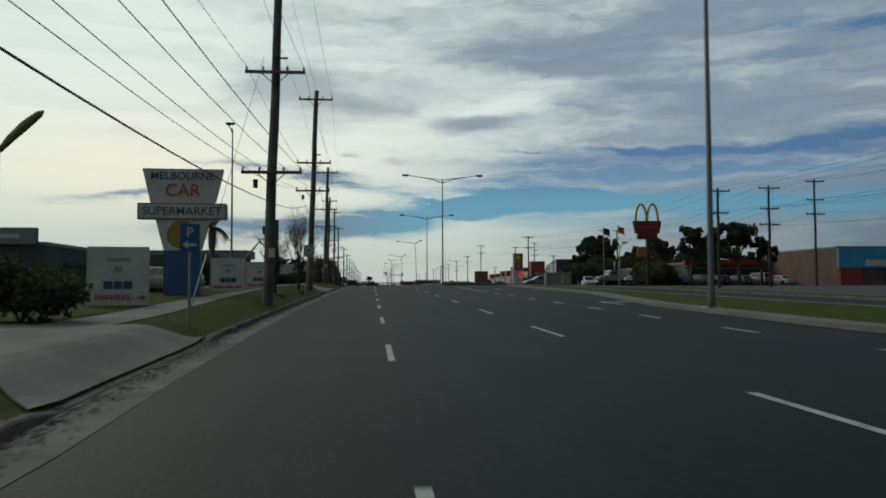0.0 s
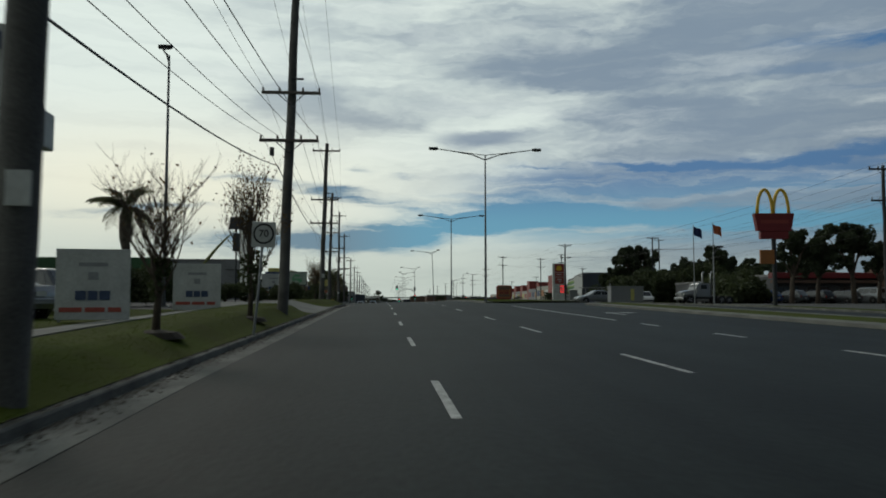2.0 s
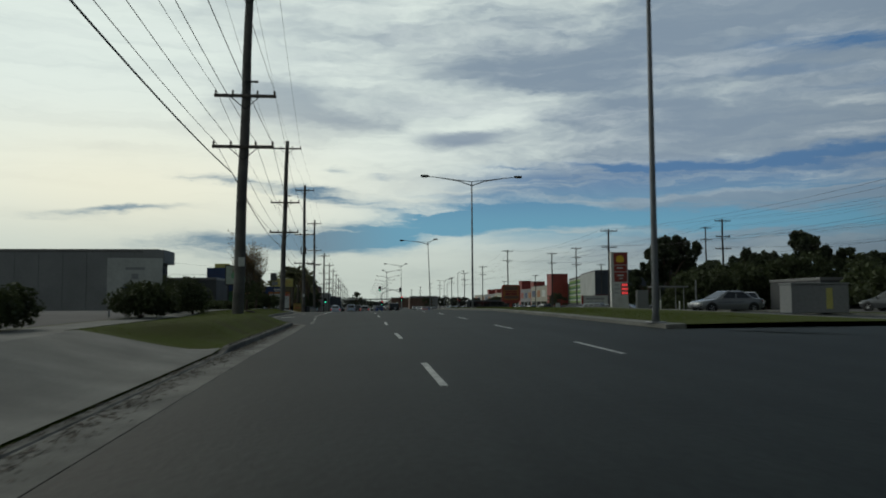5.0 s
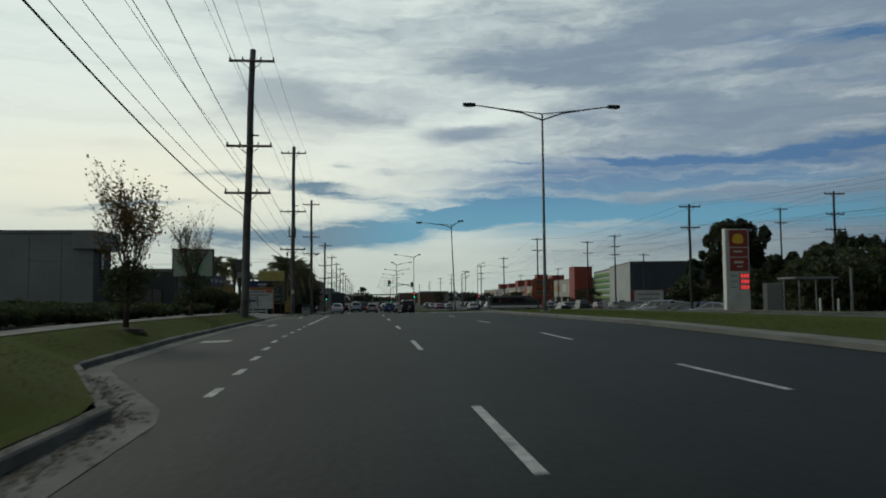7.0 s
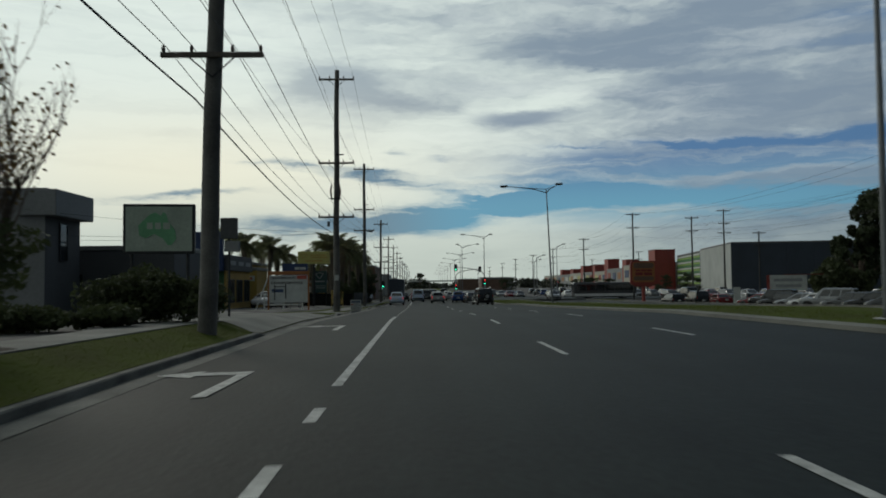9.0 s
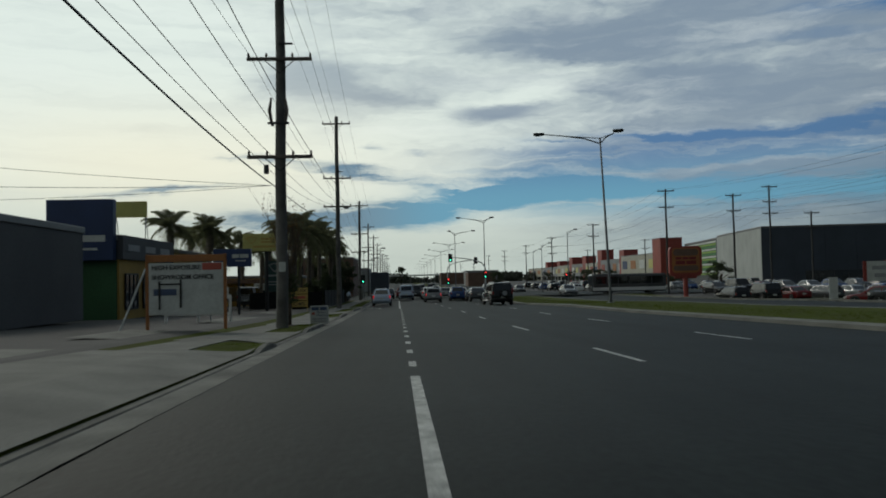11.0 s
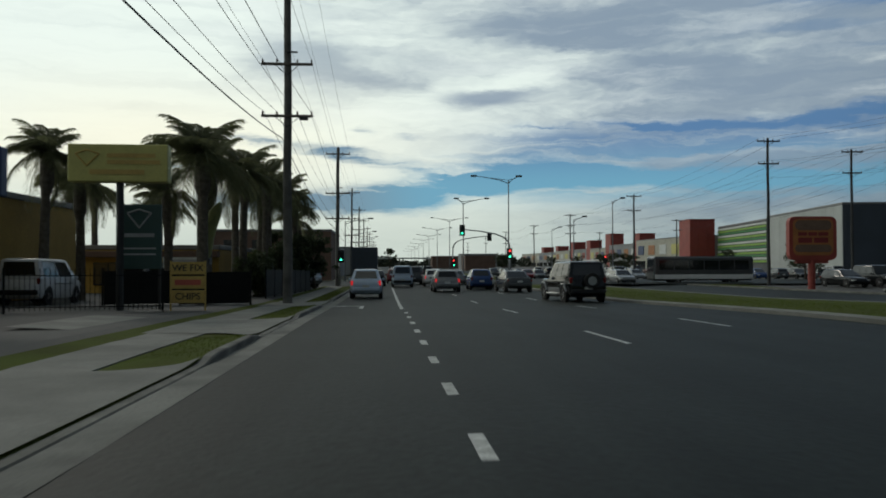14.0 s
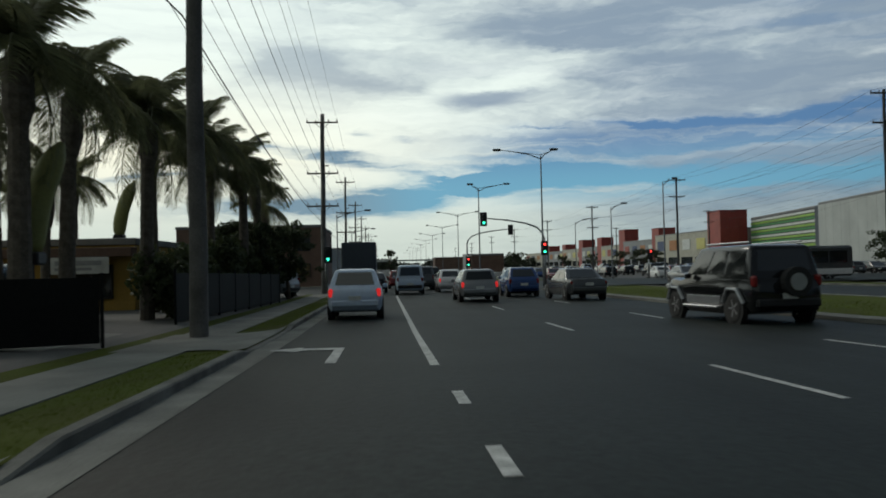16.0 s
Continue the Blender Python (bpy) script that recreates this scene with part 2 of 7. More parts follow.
M["arm_wood"] = mat("crossarm_wood", (0.15, 0.13, 0.115), 0.9, var=0.35, scale=2, fine=30, bump=0.4)
M["steel"] = mat("galvanised_steel", (0.33, 0.34, 0.35), 0.5, 0.7, var=0.2, scale=2, fine=30, bump=0.1)
M["lamp_steel"] = mat("dull_lamp_steel", (0.15, 0.16, 0.17), 0.6, 0.3, var=0.2, scale=2, fine=30, bump=0.1)
M["dark_steel"] = mat("dark_steel", (0.035, 0.037, 0.04), 0.5, 0.3, var=0.2, scale=3, fine=30, bump=0.1)
M["wire"] = mat("wire_metal", (0.05, 0.05, 0.05), 0.6, 0.5, var=0.1, scale=1, fine=5, bump=0)
M["porcelain"] = mat("insulator_porcelain", (0.09, 0.07, 0.06), 0.3, var=0.15, scale=5, fine=20, bump=0)
M["white"] = mat("white_paint", (0.72, 0.72, 0.69), 0.6, var=0.12, scale=0.9, fine=20, bump=0.06)
M["board"] = mat("white_signboard", (0.57, 0.59, 0.57), 0.55, var=0.16, scale=1.3, fine=14, bump=0.05)
M["cream"] = mat("cream_paint", (0.40, 0.385, 0.32), 0.7, var=0.15, scale=0.7, fine=14, bump=0.08)
M["grey_wall"] = mat("grey_panel_wall", (0.24, 0.25, 0.255), 0.75, var=0.15, scale=0.25, fine=9, bump=0.1)
M["dark_wall"] = mat("dark_render_wall", (0.085, 0.09, 0.095), 0.75, var=0.2, scale=0.3, fine=9, bump=0.1)
M["slate"] = mat("dark_slate_panel", (0.042, 0.054, 0.074), 0.6, var=0.15, scale=0.3, fine=8, bump=0.06)
M["green_wall"] = mat("green_metal_wall", (0.035, 0.12, 0.045), 0.6, var=0.2, scale=0.3, fine=9, bump=0.08)
M["yellow_wall"] = mat("ochre_wall", (0.42, 0.27, 0.06), 0.75, var=0.18, scale=0.4, fine=9, bump=0.1)
M["navy"] = mat("navy_paint", (0.02, 0.045, 0.13), 0.5, var=0.15, scale=1, fine=14, bump=0.05)
M["blue"] = mat("blue_paint", (0.03, 0.11, 0.26), 0.55, var=0.18, scale=1, fine=14, bump=0.05)
M["sky_blue"] = mat("bright_blue_panel", (0.05, 0.30, 0.58), 0.55, var=0.1, scale=0.5, fine=10, bump=0.04)
M["red"] = mat("red_panel", (0.30, 0.05, 0.038), 0.55, var=0.16, scale=0.5, fine=10, bump=0.05)
M["dark_red"] = mat("dark_red_paint", (0.20, 0.02, 0.022), 0.5, var=0.15, scale=1, fine=14, bump=0.04)
M["letter_red"] = mat("faded_red_lettering", (0.46, 0.10, 0.07), 0.6, var=0.15, scale=3, fine=20, bump=0)
M["letter_navy"] = mat("faded_navy_lettering", (0.06, 0.09, 0.17), 0.6, var=0.2, scale=3, fine=20, bump=0)
M["letter_black"] = mat("black_lettering", (0.02, 0.02, 0.02), 0.6, var=0.1, scale=3, fine=20, bump=0)
M["letter_grey"] = mat("faded_grey_lettering", (0.33, 0.34, 0.35), 0.6, var=0.2, scale=3, fine=20, bump=0)
M["yellow"] = mat("yellow_plastic", (0.78, 0.50, 0.035), 0.4, var=0.1, scale=1, fine=10, bump=0.03)
M["sign_yellow"] = mat("sign_yellow", (0.52, 0.48, 0.15), 0.5, var=0.12, scale=1, fine=10, bump=0.03)
M["orange"] = mat("orange_paint", (0.36, 0.14, 0.04), 0.55, var=0.18, scale=1, fine=12, bump=0.04)
M["board_ochre"] = mat("ochre_signboard", (0.52, 0.36, 0.10), 0.6, var=0.15, scale=2, fine=12, bump=0.04)
M["sign_green"] = mat("dark_green_sign", (0.028, 0.07, 0.064), 0.5, var=0.15, scale=1, fine=12, bump=0.03)
M["logo_green"] = mat("pale_green_print", (0.16, 0.42, 0.22), 0.5, var=0.15, scale=1, fine=12, bump=0.02)
M["lime"] = mat("lime_slat", (0.25, 0.42, 0.07), 0.6, var=0.12, scale=0.5, fine=8, bump=0.04)
M["mid_green"] = mat("green_slat", (0.05, 0.22, 0.07), 0.6, var=0.12, scale=0.5, fine=8, bump=0.04)
M["inflatable"] = mat("yellow_green_nylon", (0.25, 0.26, 0.09), 0.6, var=0.15, scale=2, fine=14, bump=0.1)
M["black"] = mat("black_plastic", (0.012, 0.012, 0.013), 0.5, var=0.1, scale=4, fine=20, bump=0.03)
M["rubber"] = mat("tyre_rubber", (0.018, 0.018, 0.018), 0.85, var=0.15, scale=5, fine=40, bump=0.15)
M["alloy"] = mat("alloy_rim", (0.50, 0.50, 0.51), 0.35, 0.9, var=0.1, scale=5, fine=30, bump=0)
M["glass_dark"] = mat("tinted_car_glass", (0.012, 0.015, 0.017), 0.06, 0.0, var=0.05, scale=1, fine=3, bump=0, spec=0.8)
M["pane"] = mat("dark_window_glass", (0.02, 0.026, 0.03), 0.08, 0.0, var=0.1, scale=1, fine=3, bump=0, spec=0.8)
M["lamp_glass"] = mat("lamp_lens", (0.5, 0.5, 0.48), 0.2, var=0.05, scale=3, fine=9, bump=0)
M["tail"] = mat("tail_lamp_lens", (0.17, 0.010, 0.009), 0.25, var=0.05, scale=3, fine=9, bump=0)
M["brake_lit"] = mat("lit_brake_lamp", (0.85, 0.03, 0.03), 0.3, var=0.0, scale=3, fine=9, bump=0, emit=0.45)
M["green_lit"] = mat("lit_green_lamp", (0.05, 1.0, 0.55), 0.3, var=0.0, scale=3, fine=9, bump=0, emit=2.2)
M["red_lit"] = mat("lit_red_lamp", (1.0, 0.05, 0.04), 0.3, var=0.0, scale=3, fine=9, bump=0, emit=2.2)
M["led_red"] = mat("red_led_digits", (1.0, 0.08, 0.08), 0.3, var=0.0, scale=3, fine=9, bump=0, emit=0.6)
M["litter"] = mat("leaf_litter", (0.06, 0.045, 0.028), 0.9, var=0.5, scale=6, fine=30, bump=0, stain=(0.02, 0.018, 0.013))
M["dim_board"] = mat("shaded_green_poster", (0.40, 0.47, 0.39), 0.6, var=0.18, scale=1.3, fine=14, bump=0.03)
M["fence_black"] = mat("charcoal_fence_paint", (0.012, 0.013, 0.013), 0.7, var=0.3, scale=1.0, fine=14, bump=0.05, spec=0.15)
M["bark"] = mat("tree_bark", (0.11, 0.085, 0.065), 0.95, var=0.35, scale=4, fine=30, bump=0.6)
M["palm_bark"] = mat("palm_trunk_bark", (0.14, 0.12, 0.095), 0.95, var=0.4, scale=5, fine=25, bump=0.7)
M["gum_leaf"] = mat("gum_foliage", (0.055, 0.072, 0.034), 0.75, var=0.45, scale=0.5, fine=4, bump=0, thin=0.3)
M["hedge_leaf"] = mat("hedge_foliage", (0.068, 0.086, 0.034), 0.75, var=0.45, scale=0.8, fine=6, bump=0, thin=0.3)
M["palm_leaf"] = mat("palm_frond", (0.17, 0.18, 0.092), 0.6, var=0.35, scale=0.8, fine=6, bump=0, per_object=0.25, thin=0.5)
M["autumn_leaf"] = mat("autumn_leaf", (0.17, 0.09, 0.032), 0.7, var=0.5, scale=1.2, fine=6, bump=0, stain=(0.075, 0.075, 0.025), thin=0.35)
M["far_leaf"] = mat("distant_foliage", (0.050, 0.060, 0.040), 0.85, var=0.35, scale=0.15, fine=1, bump=0)
M["flag_navy"] = mat("navy_flag_cloth", (0.02, 0.035, 0.12), 0.8, var=0.2, scale=2, fine=20, bump=0.1)
M["flag_orange"] = mat("orange_red_flag_cloth", (0.50, 0.13, 0.05), 0.8, var=0.2, scale=2, fine=20, bump=0.1)
M["roof_grey"] = mat("grey_metal_roof", (0.22, 0.22, 0.22), 0.55, 0.3, var=0.15, scale=0.3, fine=6, bump=0.1)
M["brown"] = mat("brown_brick_wall", (0.16, 0.10, 0.075), 0.85, var=0.25, scale=0.6, fine=9, bump=0.2)
for key, col in (("white", (0.70, 0.70, 0.70)), ("silver", (0.26, 0.27, 0.28)), ("grey", (0.10, 0.105, 0.11)), ("black", (0.012, 0.013, 0.014)),
                 ("red", (0.15, 0.015, 0.017)), ("blue", (0.025, 0.06, 0.18)), ("gold", (0.30, 0.24, 0.15)), ("ice", (0.50, 0.60, 0.74))):
    M["car_" + key] = mat("car_paint_" + key, col, 0.10 if key == "black" else 0.18, 0.3 if key in ("silver", "grey", "gold") else 0.0, var=0.08, scale=0.8, fine=6, bump=0, spec=0.45)

# ---- building tools ----


class B:
    """Collects faces for one mesh."""

    def __init__(self):
        self.v, self.f = [], []

    def add(self, vs, fs):
        n = len(self.v)
        self.v += [tuple(p) for p in vs]
        self.f += [tuple(i + n for i in q) for q in fs]
        return self

    def box(self, c, s, bev=0.0, m=None):
        h = [k / 2 for k in s]
        if bev <= 0:
            vs = [Vector((sx * h[0], sy * h[1], sz * h[2])) for sx in (-1, 1) for sy in (-1, 1) for sz in (-1, 1)]
            fs = [(0, 1, 3, 2), (4, 6, 7, 5), (0, 4, 5, 1), (2, 3, 7, 6), (0, 2, 6, 4), (1, 5, 7, 3)]
        else:
            bev = min(bev, min(h) * 0.9)
            vs, idx = [], {}
            sg = [(a, b, d) for a in (-1, 1) for b in (-1, 1) for d in (-1, 1)]
            for q in sg:
                for ax in range(3):
                    idx[q, ax] = len(vs)
                    vs.append(Vector([q[k] * (h[k] if k == ax else h[k] - bev) for k in range(3)]))
            fs = []
            for ax in range(3):
                o1, o2 = [k for k in range(3) if k != ax]
                for sgn in (-1, 1):
                    quad = []
                    for a, b in ((-1, -1), (1, -1), (1, 1), (-1, 1)):
                        q = [0, 0, 0]
                        q[ax], q[o1], q[o2] = sgn, a, b
                        quad.append(idx[tuple(q), ax])
                    fs.append(quad)
                for a in (-1, 1):
                    for b in (-1, 1):
                        q1, q2 = [0, 0, 0], [0, 0, 0]
                        q1[ax], q2[ax] = -1, 1
                        q1[o1] = q2[o1] = a
                        q1[o2] = q2[o2] = b
                        fs.append([idx[tuple(q1), o1], idx[tuple(q2), o1], idx[tuple(q2), o2], idx[tuple(q1), o2]])
            for q in sg:
                fs.append([idx[q, 0], idx[q, 1], idx[q, 2]])
        m = (m or Matrix())
        t = Matrix.Translation(c) @ m
        return self.add([t @ p for p in vs], fs)

    def tube(self, pts, rad, n=8, cap=True):
        pts = [Vector(p) for p in pts]
        if isinstance(rad, (int, float)):
            rad = [rad] * len(pts)
        vs, fs = [], []
        for i, p in enumerate(pts):
            d = (pts[min(i + 1, len(pts) - 1)] - pts[max(i - 1, 0)]).normalized()
            a = d.orthogonal().normalized() if i == 0 else (a - d * a.dot(d)).normalized()
            b = d.cross(a)
            for k in range(n):
                t = 2 * math.pi * k / n
                vs.append(p + (a * math.cos(t) + b * math.sin(t)) * rad[i])
        for i in range(len(pts) - 1):
            for k in range(n):
                fs.append((i * n + k, i * n + (k + 1) % n, (i + 1) * n + (k + 1) % n, (i + 1) * n + k))
        if cap:
            fs.append(tuple(range(n))[::-1])
            fs.append(tuple((len(pts) - 1) * n + k for k in range(n)))
        return self.add(vs, fs)

    def prism(self, poly, depth, m):
        """A flat outline (x, z) given thickness along y, placed by m."""
        n = len(poly)
        vs = [m @ Vector((x, -depth / 2, z)) for x, z in poly] + [m @ Vector((x, depth / 2, z)) for x, z in poly]
        fs = [tuple(range(n)), tuple(range(2 * n - 1, n - 1, -1))] + [(i, i + n, (i + 1) % n + n, (i + 1) % n) for i in range(n)]
        return self.add(vs, fs)

    def loft(self, rings, cap=True):
        n = len(rings[0])
        vs = [p for r in rings for p in r]
        fs = [(i * n + k, i * n + (k + 1) % n, (i + 1) * n + (k + 1) % n, (i + 1) * n + k) for i in range(len(rings) - 1) for k in range(n)]
        if cap:
            fs += [tuple(range(n))[::-1], tuple((len(rings) - 1) * n + k for k in range(n))]
        return self.add(vs, fs)

    def mesh(self, name, material, smooth=False, fix=True):
        me = bpy.data.meshes.new(name)
        me.from_pydata(self.v, [], self.f)
        if fix and len(self.f) < 6000:
            bm = bmesh.new()
            bm.from_mesh(me)
            bmesh.ops.recalc_face_normals(bm, faces=bm.faces)
            bm.to_mesh(me)
            bm.free()
        if smooth == "auto":
            me.polygons.foreach_set("use_smooth", [True] * len(me.polygons))
            me.set_sharp_from_angle(angle=radians(38))
        elif smooth:
            me.polygons.foreach_set("use_smooth", [True] * len(me.polygons))
        me.materials.append(material)
        return me

    def obj(self, name, material, parent=None, label="", smooth=False, fix=True):
        ob = new(name, self.mesh(name, M[material] if isinstance(material, str) else material, smooth, fix))
        if parent is not None:
            ob.parent = parent
        if label:
            ob["label"] = label
        return ob


def thing(name, at, label, category, group="", turn=0.0, kind=""):
    ob = new(name)
    ob.matrix_basis = pose(*at, 0, 0, turn)
    return tagged(ob, label, category, group, kind)


def flat_text(words, size, material, parent, m, name="lettering"):
    """Raised lettering: x along the words, z up, facing -y."""
    cu = bpy.data.curves.new("words", "FONT")
    cu.body, cu.size, cu.align_x, cu.align_y, cu.extrude = words, size, "CENTER", "CENTER", 0.008
    cu.offset = size * 0.008
    tmp = bpy.data.objects.new("words", cu)
    scene.collection.objects.link(tmp)
    me = bpy.data.meshes.new_from_object(tmp.evaluated_get(bpy.context.evaluated_depsgraph_get()))
    bpy.data.objects.remove(tmp)
    me.transform(m @ pose(0, 0, 0, 90, 0, 0))
    me.materials.clear()
    me.materials.append(M[material])
    ob = new(name, me)
    ob.parent = parent
    return ob


def bars(parent, material, rows, y, name="print_bar", rng=None):
    """Plain bars for writing: rows of (x0, x1, z, height), in front of a board at y."""
    for x0, x1, z, h in rows:
        B().box(((x0 + x1) / 2, y, z), (x1 - x0, 0.012, h)).obj(name, material, parent)


# ---- lie of the land ----
LAND_Y = [-400, -60, -20, 15, 45, 75, 105, 135, 165, 180, 195, 215, 240, 300, 1000, 6000]
LAND_Z = [-1.2, -0.60, -0.21, 0.155, 0.638, 1.18, 1.44, 1.374, 0.807, 0.62, 0.34, 0.16, -0.02, -0.25, -0.5, -0.5]


def G(y):
    return float(np.interp(y, LAND_Y, LAND_Z))


def line_x(y):
    """Where the cross slope of the road has its zero."""
    return float(np.interp(y, [0, 50, 85, 106, 134, 177], [0.0, -0.75, -0.85, -2.07, -3.5, -3.8]))


def road_z(x, y):
    return G(y) + float(np.interp(y, [90, 140, 178, 195], [0.03, 0.012, 0.010, 0.0])) * (max(-9.0, min(x, 8.0)) - line_x(y))


def shift_x(y):
    """The lanes draw a little to the left towards the crossing."""
    return float(np.interp(y, [100, 145], [0.0, 0.05]))


def kerb_x(y):
    return float(np.interp(y, [-400, 6, 10, 19, 35, 60, 91.5, 97.5, 118, 140, 152, 4000], [-2.9, -2.9, -3.1, -3.4, -3.58, -3.5, -3.35, -5.7, -6.1, -6.13, -6.22, -6.15]))


DRIVES = [(8.8, 16.0), (63.6, 75.0), (128, 145.3), (149.3, 154.2), (161.9, 169.7), (176.2, 181.4), (191.9, 196.6)]
CROSS = (233.0, 262.0)


def kerb_up(y):
    """The kerb's step: low at the driveways."""
    h = 0.12
    for a, b in DRIVES + [CROSS]:
        d = max(a - y, y - b)
        h = min(h, 0.02 + 0.10 * max(0.0, min(1.0, (d - 0.7) / 0.8)))
    return h


def left_z(x, y):
    kx = kerb_x(y)
    d = kx - x
    base = road_z(kx, y) + kerb_up(y)
    yard = G(y) + float(np.interp(y, [100, 120, 160, 185], [0.34, 0.26, 0.22, 0.12]))
    strip = G(y) + float(np.interp(y, [20, 34, 52, 80, 105, 125, 140, 160, 185, 205], [0.32, 0.38, 0.56, 0.48, 0.40, 0.36, 0.16, 0.0, -0.02, -0.02]))
    ramp = float(np.interp(y, [60, 62.5, 76, 78.5, 88, 100], [1.25, 3.3, 3.3, 1.25, 1.25, 1.6]))
    f = max(0.0, min(1.0, d / ramp))
    g = max(0.0, min(1.0, (d - 2.6) / 1.0))
    top = strip + (yard - strip) * g
    return base + (top - base) * f * f * (3 - 2 * f)


def path_x(y):
    return float(np.interp(y, [-400, 20, 32, 45, 60, 97, 4000], [-5.0, -5.05, -5.85, -6.4, -6.8, -7.5, -7.9]))


def median_x(y):
    return float(np.interp(y, [-400, 15, 25, 42, 70, 78, 4000], [8.7, 8.8, 9.1, 11.6, 11.6, 6.9, 6.8]))


def lot_drop(x, y):
    """The car park behind the far verge lies lower than the road."""
    return 0.5 * max(0.0, min(1.0, (x - 26) / 4)) * float(np.interp(y, [138, 152, 212, 226], [0, 1, 1, 0]))


def right_z(x, y):
    mx = median_x(y)
    if x < 14:
        return road_z(mx, y) + 0.09 + 0.06 * min(1, (x - mx) / 1.5)
    if x < 24:
        return road_z(8, y) + 0.03 - (x - 14) * 0.035
    return G(y) + 0.02 - 0.15 * min(1.0, (x - 24) / 8) - lot_drop(x, y)


def ys_between(a, b, step):
    n = max(1, round((b - a) / step))
    return [a + (b - a) * i / n for i in range(n + 1)]


def sheet(name, cols, zf, y0, y1, material, step=3.0, skirt=0.0, parent=None):
    """A strip of ground: cols(y) gives the x of its columns, zf(x, y) its height."""
    b = B()
    ys = ys_between(y0, y1, step)
    vs, n = [], None
    for y in ys:
        xs = cols(y)
        row = [(x, y, zf(x, y)) for x in xs]
        if skirt:
            row = [(xs[0], y, row[0][2] - skirt)] + row + [(xs[-1], y, row[-1][2] - skirt)]
        n = len(row)
        vs += row
    fs = [(i * n + k, i * n + k + 1, (i + 1) * n + k + 1, (i + 1) * n + k) for i in range(len(ys) - 1) for k in range(n - 1)]
    if skirt:
        last = (len(ys) - 1) * n
        vs += [(p[0], p[1], p[2] - skirt) for p in vs[1:n - 1]] + [(p[0], p[1], p[2] - skirt) for p in vs[last + 1:last + n - 1]]
        q = len(ys) * n
        for k in range(n - 3):
            fs.append((1 + k, 2 + k, q + k + 1, q + k))
            fs.append((last + 1 + k, last + 2 + k, q + n - 2 + k + 1, q + n - 2 + k))
    b.add(vs, fs)
    return b.obj(name, material, parent, fix=False)


# ---- ground, road ----
far_cols = [-4000, -900, -200, -60, -20, 0, 20, 60, 150, 400, 1200, 4000]
tagged(sheet("ground", lambda y: far_cols, lambda x, y: G(y) - 0.45, -300, 4500, "soil", 60), "flat suburban plain of dry earth and patchy grass", "ground", kind="structure")
road = sheet("road", lambda y: [kerb_x(y) - 0.05, -1.5, 0.35, 3.75, 7.0, median_x(y) + 0.05], road_z, -120, 233, "asphalt", 3)
tagged(road, "worn dark asphalt carriageway with patched, faded lanes", "road", kind="structure")
tagged(sheet("road_crossing", lambda y: [-90, -30, -6.5, 0, 7.2, 14, 24, 60, 200], lambda x, y: road_z(x, y) if x < 8 else G(y) + 0.02 + max(0, 0.2 * (1 - (x - 8) / 30)), 233, 262, "asphalt", 3),
       "wide asphalt intersection with faded markings", "road", kind="structure")
tagged(sheet("road_beyond", lambda y: [-8.5, 0, 8.5], road_z, 262, 1500, "asphalt", 25), "long straight asphalt road running to the horizon", "road", kind="structure")
tagged(sheet("opposite_road", lambda y: [14, 19, 24], right_z, -120, 1500, "asphalt", 6), "opposite asphalt carriageway beyond the median", "road", kind="structure")
tagged(sheet("median_opening", lambda y: [median_x(y) - 0.1, 14.05], lambda x, y: road_z(x, y) + 0.004, 69.8, 78.2, "asphalt", 1), "asphalt gap in the median for turning cars", "road", kind="structure")


def median_cols(y):
    return [median_x(y) + 0.5, (median_x(y) + 14.1) / 2, 13.6]


for a, b_ in ((-120, 69.5), (78.5, 231)):
    tagged(sheet("median", median_cols, right_z, a, b_, "grass", 2), "grassed median strip between the carriageways", "median", kind="structure")
    kerb = sheet("median_kerb", lambda y: [median_x(y), median_x(y) + 0.52], lambda x, y: right_z(max(x, median_x(y)), y) + 0.012, a, b_, "concrete", 2, 0.2)
    tagged(kerb, "pale concrete kerb along the median", "kerb", kind="structure")
    tagged(sheet("median_kerb_far", lambda y: [13.58, 14.0], lambda x, y: right_z(13, y) + 0.012, a, b_, "kerb", 2, 0.3), "concrete kerb on the far side of the median", "kerb", kind="structure")
tagged(sheet("median_beyond", lambda y: [8.5, 14], lambda x, y: road_z(8, y) + 0.15, 264, 1500, "grass", 20, 0.2), "far grassed median", "median", kind="structure")
tagged(sheet("kerb_right", lambda y: [24, 24.4], lambda x, y: right_z(24.5, y) + 0.12, -120, 231, "kerb", 3, 0.2), "concrete kerb of the opposite roadside", "kerb", kind="structure")
tagged(sheet("verge_right", lambda y: [24.4, 28], lambda x, y: right_z(x, y) + 0.11, -120, 231, "grass", 4), "grass strip beside the opposite road", "verge", kind="structure")
tagged(sheet("lot_right", lambda y: [28, 30, 34, 60, 130], lambda x, y: right_z(x, y) + 0.06, -120, 231, "lot", 6), "broad asphalt car park and forecourts", "car park", kind="structure")
tagged(sheet("lot_mall", lambda y: [24.4, 60, 180], lambda x, y: G(y) - 0.1, 262, 900, "lot", 20), "large asphalt car park of the shopping centre", "car park", kind="structure")

